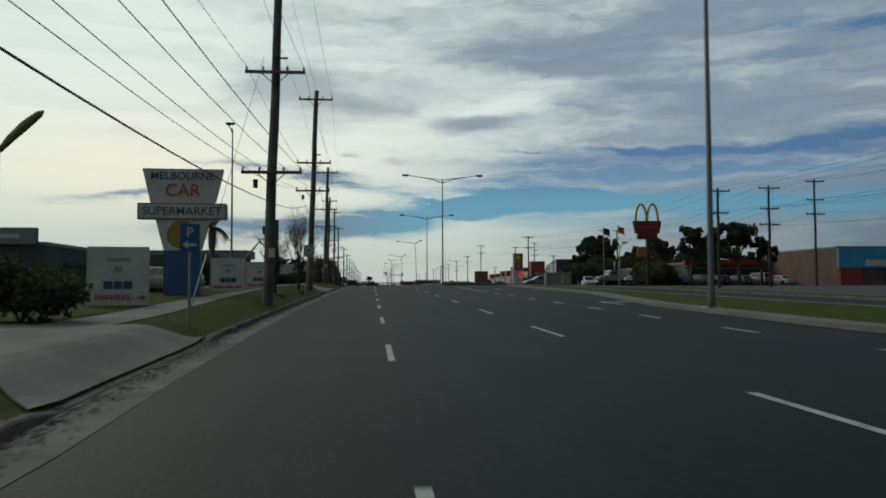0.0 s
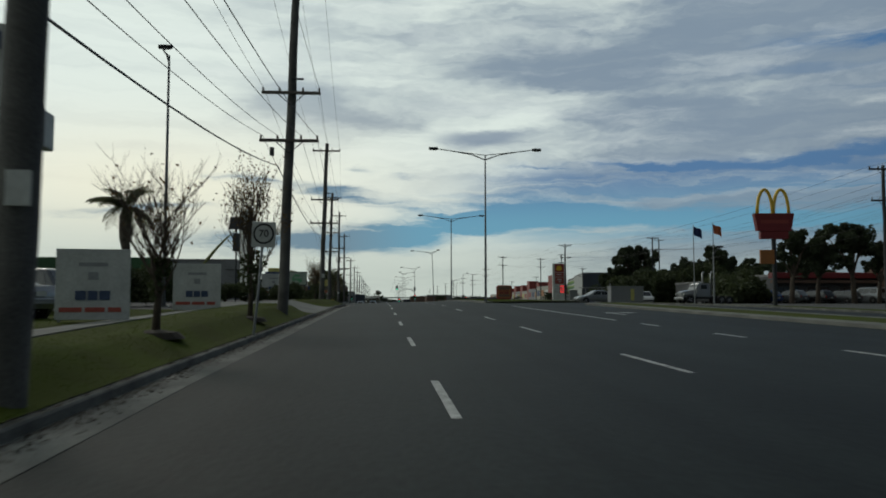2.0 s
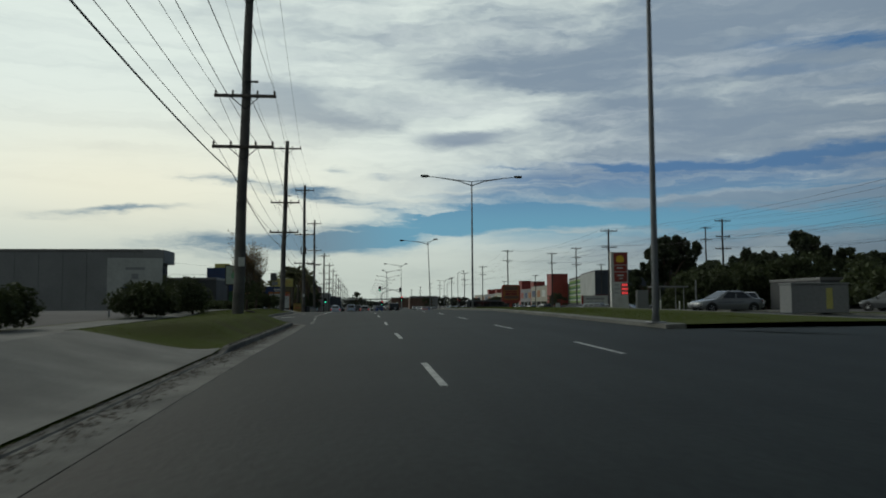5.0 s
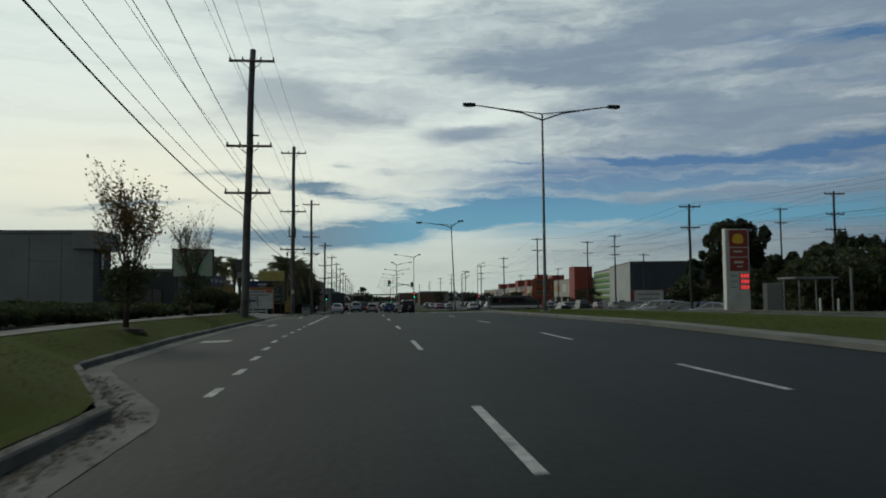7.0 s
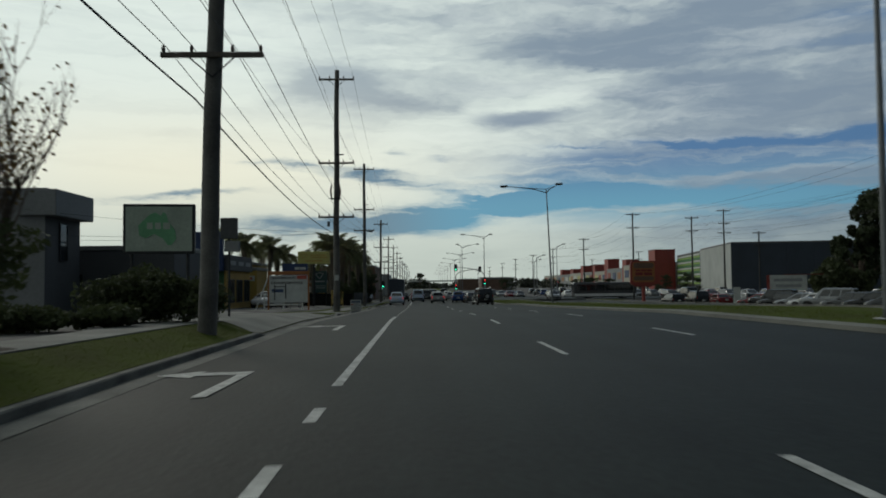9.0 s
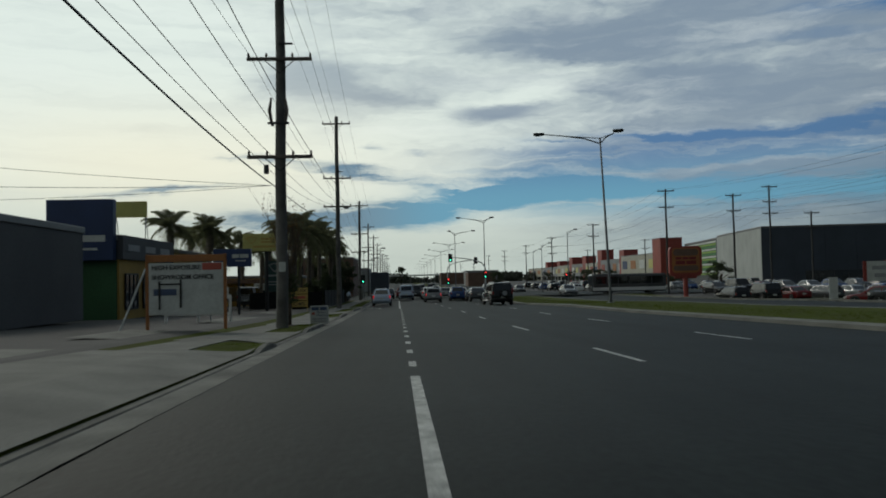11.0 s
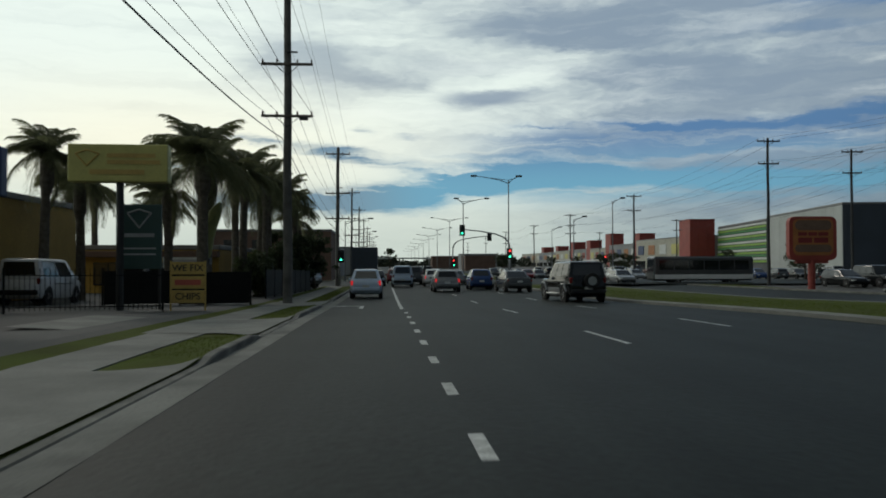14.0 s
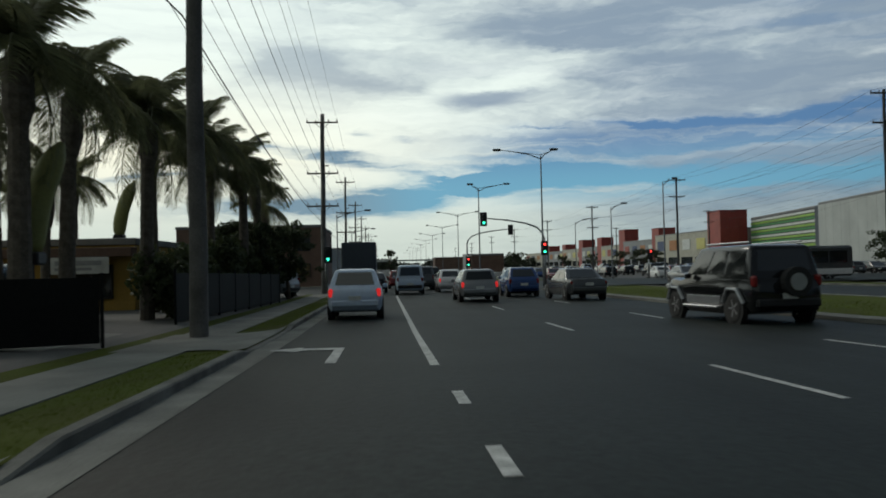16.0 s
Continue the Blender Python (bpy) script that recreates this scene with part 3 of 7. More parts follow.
# left verge, kerb, footpath, lots
tagged(sheet("verge_left", lambda y: [path_x(y) - 1.75, path_x(y) - 0.7, min(path_x(y), kerb_x(y) - 2.95), kerb_x(y) - 2.9, kerb_x(y) - 2.4, kerb_x(y) - 1.9, kerb_x(y) - 1.45, kerb_x(y) - 1.2, kerb_x(y) - 0.95, kerb_x(y) - 0.7, kerb_x(y) - 0.48, kerb_x(y) - 0.3, kerb_x(y) - 0.14], left_z, -120, 233, "grass", 1.0),
       "roadside grass verge, patchy and mown", "verge", kind="structure")
tagged(sheet("kerb_left", lambda y: [kerb_x(y) - 0.15, kerb_x(y) - 0.02, kerb_x(y)], lambda x, y: road_z(kerb_x(y), y) + kerb_up(y) - (0.02 if x >= kerb_x(y) else 0), -120, 233, "kerb", 0.5, 0.16),
       "grimy concrete kerb with dropped driveway crossings", "kerb", kind="structure")
tagged(sheet("gutter_left", lambda y: [kerb_x(y) + 0.002, kerb_x(y) + float(np.interp(y, [85, 100], [0.65, 0.42]))], lambda x, y: road_z(x, y) + 0.006, -120, 233, "gutter", 1.0), "concrete channel along the kerb", "gutter", kind="structure")
tagged(sheet("footpath", lambda y: [path_x(y) - 1.4, path_x(y)], lambda x, y: left_z(x, y) + 0.02, -120, 233, "concrete", 1.5, 0.05), "narrow pale concrete footpath", "footpath", kind="structure")
tagged(sheet("lot_left", lambda y: [-130, -60, -25, path_x(y) - 2.05, path_x(y) - 1.74, path_x(y) - 1.5], lambda x, y: left_z(max(x, path_x(y) - 2.05), y) - (0.03 if x > path_x(y) - 1.6 else 0.004), -120, 233, "lot", 1), "asphalt yards and forecourts behind the footpath", "yard", kind="structure")
tagged(sheet("lawn_left", lambda y: [-13, path_x(y) - 1.7], lambda x, y: left_z(path_x(y) - 2, y) + 0.012, 17, 57, "grass", 3), "strip of lawn in front of the car yard", "lawn", kind="structure")
for a, b_ in DRIVES:
    b = B()
    grid = []
    n = max(6, round((b_ - a) / 0.7))
    for k in range(n + 1):
        t = k / n
        y = a + (b_ - a) * t
        row = [(path_x(y) - back, y) for back in (4.0, 1.4)]
        for q in (1.0, 0.85, 0.7, 0.56, 0.44, 0.34, 0.24, 0.16, 0.08, 0.0):
            # the crossing widens in a curve towards the kerb
            flare = 1.1 * (1 - q) ** 2.5
            y2 = (a - flare) + (b_ - a + 2 * flare) * t
            row.append((kerb_x(y2) - 0.15 + (path_x(y2) - kerb_x(y2) + 0.15) * q, y2))
        grid.append([(x, y2, left_z(x, y2) + 0.028) for x, y2 in row])
    m_ = len(grid[0])
    b.add([p for row in grid for p in row], [(i * m_ + q, i * m_ + q + 1, (i + 1) * m_ + q + 1, (i + 1) * m_ + q) for i in range(n) for q in range(m_ - 1)])
    tagged(b.obj("driveway", "concrete", fix=False), "stained pale concrete driveway crossing the verge", "driveway", kind="structure")

# ---- lane markings ----


def mark(x, y0, y1, w=0.10, name="lane_dash", label="faded white painted lane dash", group="lane dashes"):
    ob = sheet(name, lambda y: [x + shift_x(y) * (x > -1) - w / 2, x + shift_x(y) * (x > -1) + w / 2], lambda xx, y: road_z(xx, y) + 0.006, y0, y1, "paint_line", 1.5)
    return tagged(ob, label, "road marking", group, "structure")


for y in (-18, -8, 1.6, 11.7, 21.1, 30.5, 39.8, 49.1, 59.2, 68.9, 78.7, 88.1, 98.8, 108.3, 119.1, 130, 140.9, 151.5, 162.3, 172.5, 183.9, 194.5, 205, 216):
    mark(0.29, y, y + 3)
for y in (-6.5, 4.4, 14.9, 23.8, 33.3, 43, 51.0, 62.3, 72, 81.6, 91.1, 99.9, 111.3, 122.6, 134, 144.6, 155.2, 165.3, 176, 187, 198, 209):
    mark(3.6, y, y + 3)
for y in (4, 9, 14, 19, 24, 29, 34, 39, 44):
    mark(7.0, y, y + 1.5, 0.11)
mark(7.0, 48, 68, 0.11, "turn_bay_line", "solid white line of a turning bay", "")
for i in range(9):
    mark(float(np.interp(i, [0, 1, 4], [-2.68, -2.75, -3.06])), 92.9 + 2.55 * i, 93.75 + 2.55 * i, 0.12, label="short broad white continuity dash")
mark(-3.08, 115.9, 140.1, 0.13, "turn_lane_line", "solid white line beside the left-turn lane", "")
for i in range(16):
    mark(-3.08, 141.6 + 2.86 * i, 142.5 + 2.86 * i, 0.12, label="short broad white continuity dash")
mark(-3.15, 188.1, 226, 0.13, "turn_lane_line", "solid white line beside the left-turn lane", "")
mark(7.0, 170, 226, 0.11, "turn_bay_line", "solid white line of a turning bay", "")


def arrow_left(x, y):
    b = B()
    for poly in ([(0.25, -1.6), (0.42, -1.6), (0.42, 0.9), (0.25, 0.9)], [(0.25, 0.55), (0.25, 0.9), (-0.35, 0.9), (-0.35, 0.55)], [(-0.35, 0.3), (-0.35, 1.15), (-0.95, 0.72)]):
        b.add([(x + px, y + py * 1.1, road_z(x + px, y) + 0.012 + (G(y + py) - G(y))) for px, py in poly], [tuple(range(len(poly)))])
    return tagged(b.obj("turn_arrow", "paint_line"), "worn white left-turn arrow painted on asphalt", "road marking", "turn arrows", "structure")


mark(-4.66, 104.1, 104.85, 0.74, "painted_block", "plain white painted block on the turn lane", "")
arrow_left(-4.9, 117.0)
arrow_left(-5.0, 190.6)
arrow_left(-4.8, 130.5)


def arrow_right(x, y):
    b = B()
    for poly in ([(-0.25, -1.6), (-0.42, -1.6), (-0.42, 0.9), (-0.25, 0.9)], [(-0.25, 0.55), (-0.25, 0.9), (0.35, 0.9), (0.35, 0.55)], [(0.35, 0.3), (0.35, 1.15), (0.95, 0.72)]):
        b.add([(x + px, y + py * 1.1, road_z(x, y) + 0.03 + (G(y + py) - G(y))) for px, py in poly], [tuple(range(len(poly)))])
    return tagged(b.obj("turn_arrow", "paint_line"), "worn white right-turn arrow painted on asphalt", "road marking", "turn arrows", "structure")


arrow_right(8.7, 53)
arrow_right(8.7, 28)

# ---- utility poles ----
rng = random.Random(7)


def insulator(b, x, y, z):
    b.tube([(x, y, z), (x, y, z + 0.08), (x, y, z + 0.16)], [0.03, 0.05, 0.025], 6)


def power_pole(name, at, h, arms, r=0.17, lean=(0, 0), wood="pole_wood", label="", group="", bracket=True, turn=0):
    """arms: (height, half length)."""
    root = thing(name, at, label, "power pole", group, turn)
    n = 8
    pts = [(0, 0, -0.7)] + [(lean[0] * (i / n) + 0.02 * math.sin(i * 1.7), lean[1] * i / n, h * i / n) for i in range(n + 1)]
    B().tube(pts, [r] + [r * (1 - 0.32 * i / n) for i in range(n + 1)], 12).obj("shaft", wood, root, smooth=True)
    for z, half in arms:
        ox, oy = lean[0] * z / h, lean[1] * z / h
        B().box((ox, oy - r, z), (2 * half, 0.10, 0.12), 0.012).obj("crossarm", "arm_wood" if wood == "pole_wood" else wood, root)
        b = B()
        for k in (-1, -0.42, 0.42, 1):
            insulator(b, ox + k * (half - 0.06), oy - r, z + 0.06)
        tagged(b.obj("insulator", "porcelain", root), kind="stuff")
        if half > 0.8:
            b = B()
            for s_ in (-1, 1):
                b.tube([(ox + s_ * 0.55, oy - r - 0.04, z - 0.03), (ox, oy - r * 0.9, z - 0.5)], 0.018, 5)
            b.obj("brace", "dark_steel", root)
    if bracket:
        z = arms[1][0] + 0.55
        B().box((0.22 + lean[0] * z / h, -r, z), (0.5, 0.07, 0.07), 0.01).obj("bracket", "dark_steel", root)
    return root


LINE = [(-4.0, -8.0), (-4.0, 31.2), (-4.2, 54.7), (-5.25, 89.8), (-6.85, 124.3), (-7.4, 157.8), (-8.15, 195.8), (-8.3, 236.0), (-8.6, 276), (-8.7, 312), (-8.8, 350), (-8.9, 392), (-9.0, 436), (-9, 486), (-9, 540), (-9, 600), (-9, 680)]
POLE_TOP = {}
for i, (x, y) in enumerate(LINE):
    h = (13.6, 13.8, 13.8, 13.15, 13.85, 15.6, 15.8, 13.2)[min(i, 7)]
    z = (-0.15, 0.36, 0.81, 1.49, 1.36, 0.95, 0.43)[i] if i < 7 else G(y) - 0.1
    arms = [(h - 0.55, 1.15), ({1: 9.2, 2: 8.9, 3: 8.5, 5: 9.6, 6: 10.7}.get(i, 8.9), 1.15), ({0: 5.3, 1: 5.3, 2: 7.0, 3: 6.55, 5: 6.1, 6: 8.35}.get(i, 6.5), 1.15)]
    lean = ((0.0, 0), (0.42, 0), (0.42, 0), (0.35, 0), (0.35, 0), (0.1, 0), (0.0, 0), (0.1, 0))[min(i, 7)]
    p = power_pole("power_pole", (x, y, z), h + 0.1, arms, 0.215 if y < 250 else 0.17, lean,
                   label="tall weathered timber power pole with three crossarms" if i not in (5,) else "stout timber power pole with cable terminations beside a driveway", group="roadside power poles")
    POLE_TOP[i] = (Vector((x, y, z)), arms, lean, h)
    if i in (1, 3, 5):
        b = B().box((lean[0] * 0.4 + 0.02, -0.24, 2.2), (0.24, 0.02, 0.34), 0.004)
        b.obj("tag_plate", "board", p, "small pale plate")
    if i in (1, 2, 5):
        za = arms[2][0] - 0.28
        B().tube([(-0.45, -0.2, za), (-0.45, -0.2, za - 0.32)], 0.09, 8).obj("cable_terminal", "dark_steel", p)
    if i == 5:
        for k in (-0.22, 0.22):
            B().tube([(k, -0.2, 7.2), (k * 1.4, -0.25, 7.75), (k * 1.1, -0.22, 8.2)], [0.05, 0.07, 0.04], 6).obj("cable_terminal", "porcelain", p)
        B().box((0, -0.24, 7.3), (0.75, 0.08, 0.08), 0.01).obj("bracket", "dark_steel", p)
    if i == 6:
        B().box((0.75, -0.28, arms[2][0] - 0.12), (0.4, 0.16, 0.16), 0.02).obj("switch_box", "dark_steel", p)

# ground stay of the second pole, with a pale guard over its foot
sg = thing("stay_wire", (-5.15, 23.3, left_z(-5.15, 23.3)), "steel stay wire with a pale plastic guard", "stay wire")
q0, q1 = Vector((0, 0, -0.05)), Vector((1.0, 7.8, 9.6))
B().tube([q0, q0.lerp(q1, 0.17)], 0.022, 8).obj("guard", "board", sg, smooth=True)
B().tube([q0.lerp(q1, 0.17), q1], 0.008, 5).obj("wire", "wire", sg)
# wires: each runs from pole to pole along the line
WIRES = [(0, -1.08, 0.008), (0, 1.08, 0.008), (0, 0.0, 0.007), (1, -1.08, 0.008), (1, 1.08, 0.008),
         (2, -1.05, 0.010), (2, -0.45, 0.009), (2, 0.45, 0.009), (2, 1.05, 0.010)]


def wire_run(points, sag, r, n=14):
    pts = []
    for a, b_ in zip(points[:-1], points[1:]):
        for k in range(n):
            t = k / n
            p = a.lerp(b_, t)
            p.z -= sag * 4 * t * (1 - t) * (b_ - a).length / 36
            pts.append(p)
    pts.append(points[-1])
    return B().tube(pts, r, 4, cap=False)


def arm_point(i, k, off):
    base, arms, lean, h = POLE_TOP[i]
    z = arms[k][0] + 0.2 if not (k == 0 and off == 0) else h + 0.15
    return base + Vector((lean[0] * z / h + off, -0.19, z))


for k, off, r in WIRES:
    run = [arm_point(i, k, off) for i in range(12)]
    ob = wire_run(run, 0.4 if k else 0.3, r).obj("power_line", "wire", fix=False)
    tagged(ob, "thin dark overhead power wire sagging between poles", "power line", "overhead wires")
run = [POLE_TOP[i][0] + Vector((-0.22, -0.2, POLE_TOP[i][1][2][0] - 1.0)) for i in range(12)]
tagged(wire_run(run, 0.4, 0.019).obj("telephone_cable", "wire", fix=False), "thick dark bundled cable below the crossarms", "power line", "overhead wires")
for tx, ty, tz in ((-28, 150, 6.5), (-30, 158, 5.0), (-26, 146, 4.4)):
    a = POLE_TOP[5][0] + Vector((-0.3, -0.1, 5.1))
    tagged(wire_run([a, Vector((tx, ty, G(ty) + tz))], 0.5, 0.009).obj("service_wire", "wire", fix=False), "thin service wire to a building", "power line", "overhead wires")

# poles on the other side
RIGHT = [(33.0, 73.6, 9.6, 2), (40.2, 77.7, 10.4, 3), (49.9, 86, 12.2, 3), (31.7, 160.2, 10.9, 2), (47.6, 161, 12.4, 3), (62.1, 198.3, 15.6, 2), (31.65, 230.8, 13.7, 2),
         (42.7, 235.7, 13.5, 2), (49.0, 238.2, 14.9, 3), (54.7, 237.7, 11.1, 2), (33, 275, 12.5, 2), (34, 320, 12.5, 3), (35, 365, 12.5, 2), (36, 420, 13, 3), (37, 480, 13, 2), (38, 560, 13, 3), (39, 660, 13, 2), (60, 330, 12, 2), (62, 400, 12, 2)]
rtops = []
for x, y, h, k in RIGHT:
    h += lot_drop(x, y) if y < 230 else 0
    arms = [(h - 0.3, 1.1), (h - 2.4, 1.0)] + ([(h - 4.0, 1.1)] if k == 3 else [])
    z = right_z(x, y) if y < 230 else G(y) - 0.1
    power_pole("power_pole", (x, y, z), h, arms, 0.16, wood="dark_pole", label="dark timber power pole across the road", group="far-side power poles", bracket=False)
    rtops.append(Vector((x, y, z + h - 0.1)))
for chain in ((0, 3, 6, 10, 11, 12, 13), (1, 4, 7, 11), (2, 5, 8, 17, 18)):
    for off, dz in ((-1.0, 0), (1.0, 0), (-0.9, -2.1), (0.9, -2.1), (0.4, -3.6)):
        pts = [Vector((20 + 4 * chain[0], -20, 9 + dz))] + [rtops[c] + Vector((off, -0.2, dz)) for c in chain]
        tagged(wire_run(pts, 0.6, 0.010, 10).obj("power_line", "wire", fix=False), "thin dark overhead power wire across the road", "power line", "overhead wires")

# ---- median lamp posts ----


def lamp_post(at, h, arm, label, one_short=0, turn=0.0, single=False, lean=0.0):
    root = thing("street_lamp", at, label, "street lamp", "median lamp posts", turn)
    root.matrix_basis = root.matrix_basis @ pose(0, 0, 0, 0, lean, 0)
    B().tube([(0, 0, 0), (0, 0, 0.3), (0, 0, h)], [0.105, 0.09, 0.05], 10).obj("post", "lamp_steel", root, smooth=True)
    B().box((0, 0, 0.02), (0.42, 0.42, 0.04), 0.008).obj("base_plate", "steel", root)
    for s_ in ((-1, 1) if not single else (1,)):
        L = arm * (0.36 if (one_short == s_) else 1.0)
        pts = [(0, 0, h - 0.35), (s_ * L * 0.25, 0, h + 0.02), (s_ * L * 0.6, 0, h + 0.26), (s_ * (L - 0.6), 0, h + 0.40)]
        a = B().tube(pts, [0.045, 0.04, 0.035, 0.03], 6).obj("outreach_arm", "lamp_steel", root, smooth=True)
        B().tube([(0, 0, h - 0.02), (s_ * L * 0.3, 0, h + 0.12), (s_ * L * 0.62, 0, h + 0.28)], [0.03, 0.025, 0.02], 5).obj("stay", "lamp_steel", root)
        b = B()
        x0, z0 = s_ * (L - 0.65), h + 0.40
        b.loft([[Vector((x0 + s_ * d, w * cy, z0 + zz)) for cy, zz in ((-1, 0.02), (-0.7, 0.1), (0.7, 0.1), (1, 0.02), (0.7, -0.07), (-0.7, -0.07))] for d, w in ((0, 0.05), (0.12, 0.13), (0.5, 0.16), (0.66, 0.09))])
        lum = b.obj("luminaire", "dark_steel", root)
        B().box((x0 + s_ * 0.35, 0, z0 - 0.08), (0.4, 0.2, 0.03), 0.01).obj("lens", "lamp_glass", lum)
    return root


DL = "galvanised twin-arm street lamp standing on the median"
lamp_post((9.32, 21.3, right_z(9.32, 21.3)), 10.7, 4.1, DL)
lamp_post((7.06, 79.6, right_z(7.3, 79.6)), 10.5, 4.05, DL)
lamp_post((8.55, 124.0, right_z(8.55, 124)), 10.4, 4.2, DL)
lamp_post((10.05, 178.7, right_z(10.05, 178.7)), 10.4, 4.2, "galvanised twin-arm street lamp with one short arm on the median", 1, lean=-2.2)
lamp_post((8.95, 240.75, G(240)), 10.7, 3.9, DL, 1)
lamp_post((6.4, 262.5, G(262) + 0.25), 10.0, 3.4, DL, -1)
for y in (310, 352, 396, 440, 490, 550, 620, 700):
    lamp_post((8.0 + (y - 262) * 0.01, y, G(y) + 0.2), 10.4, 3.6, DL)
for x, y, h in ((23.4, 253, 10.2), (21.2, 263.5, 8.6), (26, 300, 9)):
    lamp_post((x, y, G(y)), h - 0.6, 1.8, "single-arm galvanised street lamp at the crossing", single=True, turn=20 if y < 260 else 0)
for x, y, h in ((-8.8, 262, 7.6), (-8.8, 300, 7.6), (-8.9, 340, 8)):
    lamp_post((x, y, G(y)), h, 3.6, "single-arm street lamp leaning over the road", single=True)
lamp_post((-10.7, 62.3, left_z(-10.7, 62.3)), 12.2, 0.5, "slender tall yard lamp post with a single head", single=True, turn=180)

# ---- traffic signals ----


def signal_head(parent, x, y, z, lit):
    """Three lamps under hoods on a dark backing board. lit: the lamps that burn, counted from the top."""
    B().box((x, y, z), (0.56, 0.03, 1.12), 0.01).obj("backing_board", "black", parent)
    hd = B().box((x, y - 0.1, z), (0.30, 0.2, 0.92), 0.02).obj("signal_head", "black", parent)
    for k in range(3):
        zz = z + 0.3 - 0.3 * k
        m_ = (("red_lit", "orange", "green_lit")[k]) if k in lit else "dark_steel"
        B().tube([(x, y - 0.2, zz), (x, y - 0.225, zz)], 0.1, 10).obj("lamp", m_, hd)
        b = B()
        vs = []
        for d in (-0.2, -0.38):
            vs += [(x + 0.125 * math.cos(radians(a)), y + d, zz + 0.125 * math.sin(radians(a))) for a in range(0, 181, 30)]
        b.add(vs, [(i, i + 1, i + 8, i + 7) for i in range(6)])
        b.obj("hood", "black", hd)


def signal(at, h, heads, label, arm=None):
    root = thing("traffic_signal", at, label, "traffic light", "traffic signals")
    B().tube([(0, 0, 0), (0, 0, h)], [0.11, 0.08], 10).obj("post", "steel", root, smooth=True)
    if arm:
        reach, rise = arm
        pts = [(0, 0, h), (reach * 0.03, 0, h + rise * 0.3), (reach * 0.12, 0, h + rise * 0.56), (reach * 0.3, 0, h + rise * 0.74), (reach * 0.6, 0, h + rise * 0.89), (reach, 0, h + rise)]
        B().tube(pts, [0.08, 0.078, 0.075, 0.068, 0.06, 0.05], 8).obj("mast_arm", "steel", root, smooth=True)
    for x, z, lit in heads:
        signal_head(root, x, -0.12, z, lit)
    return root


signal((9.0, 240.3, G(240)), 3.75, [(-0.05, 3.1, (0, 2)), (-4.9, 5.5, (2,))], "mast-arm traffic signal showing green on the median", (-4.9, 1.85))
signal((5.1, 263.2, G(263)), 4.2, [(0.1, 2.3, (0, 2)), (4.8, 5.7, ())], "far mast-arm traffic signal at the crossing", (4.8, 1.6))
signal((-7.9, 233.0, G(233) + 0.15), 3.1, [(0.15, 2.6, (2,))], "roadside post traffic signal showing green")
signal((24.8, 262, G(262)), 3.1, [(0.15, 2.7, (0,))], "roadside post traffic signal showing red")

# ---- plants ----


def leaf_mesh(name, blobs, count, size, material, seed, squash=1.0, hollow=0.45):
    """Many small leaf clumps filling ellipsoids (cx, cy, cz, rx, ry, rz), thicker at the outside."""
    r = np.random.default_rng(seed)
    vol = np.array([b[3] * b[4] * b[5] for b in blobs]) ** 0.8
    pick = r.choice(len(blobs), count, p=vol / vol.sum())
    bl = np.array(blobs)[pick]
    d = r.normal(size=(count, 3))
    d /= np.linalg.norm(d, axis=1)[:, None]
    rad = hollow + (1 - hollow) * r.random(count) ** 0.7
    rad *= 1 + 0.16 * np.sin(d[:, 0] * 5 + pick) * np.cos(d[:, 2] * 4 + pick * 2)
    c = bl[:, :3] + d * rad[:, None] * bl[:, 3:]
    a = r.normal(size=(count, 3))
    a /= np.linalg.norm(a, axis=1)[:, None]
    b = np.cross(a, r.normal(size=(count, 3)))
    b /= np.linalg.norm(b, axis=1)[:, None]
    s = size * (0.5 + r.random(count))[:, None]
    a, b = a * s, b * s * 0.55
    v = np.stack([c - a, c - b * 0.9, c + a, c + b], 1).reshape(-1, 3)
    me = bpy.data.meshes.new(name)
    me.from_pydata(v.tolist(), [], np.arange(count * 4).reshape(-1, 4).tolist())
    me.materials.append(M[material])
    return me


def crown(name, blobs, count, size, material, seed, parent):
    ob = new(name, leaf_mesh(name, blobs, count, size, material, seed))
    ob.parent = parent
    return ob


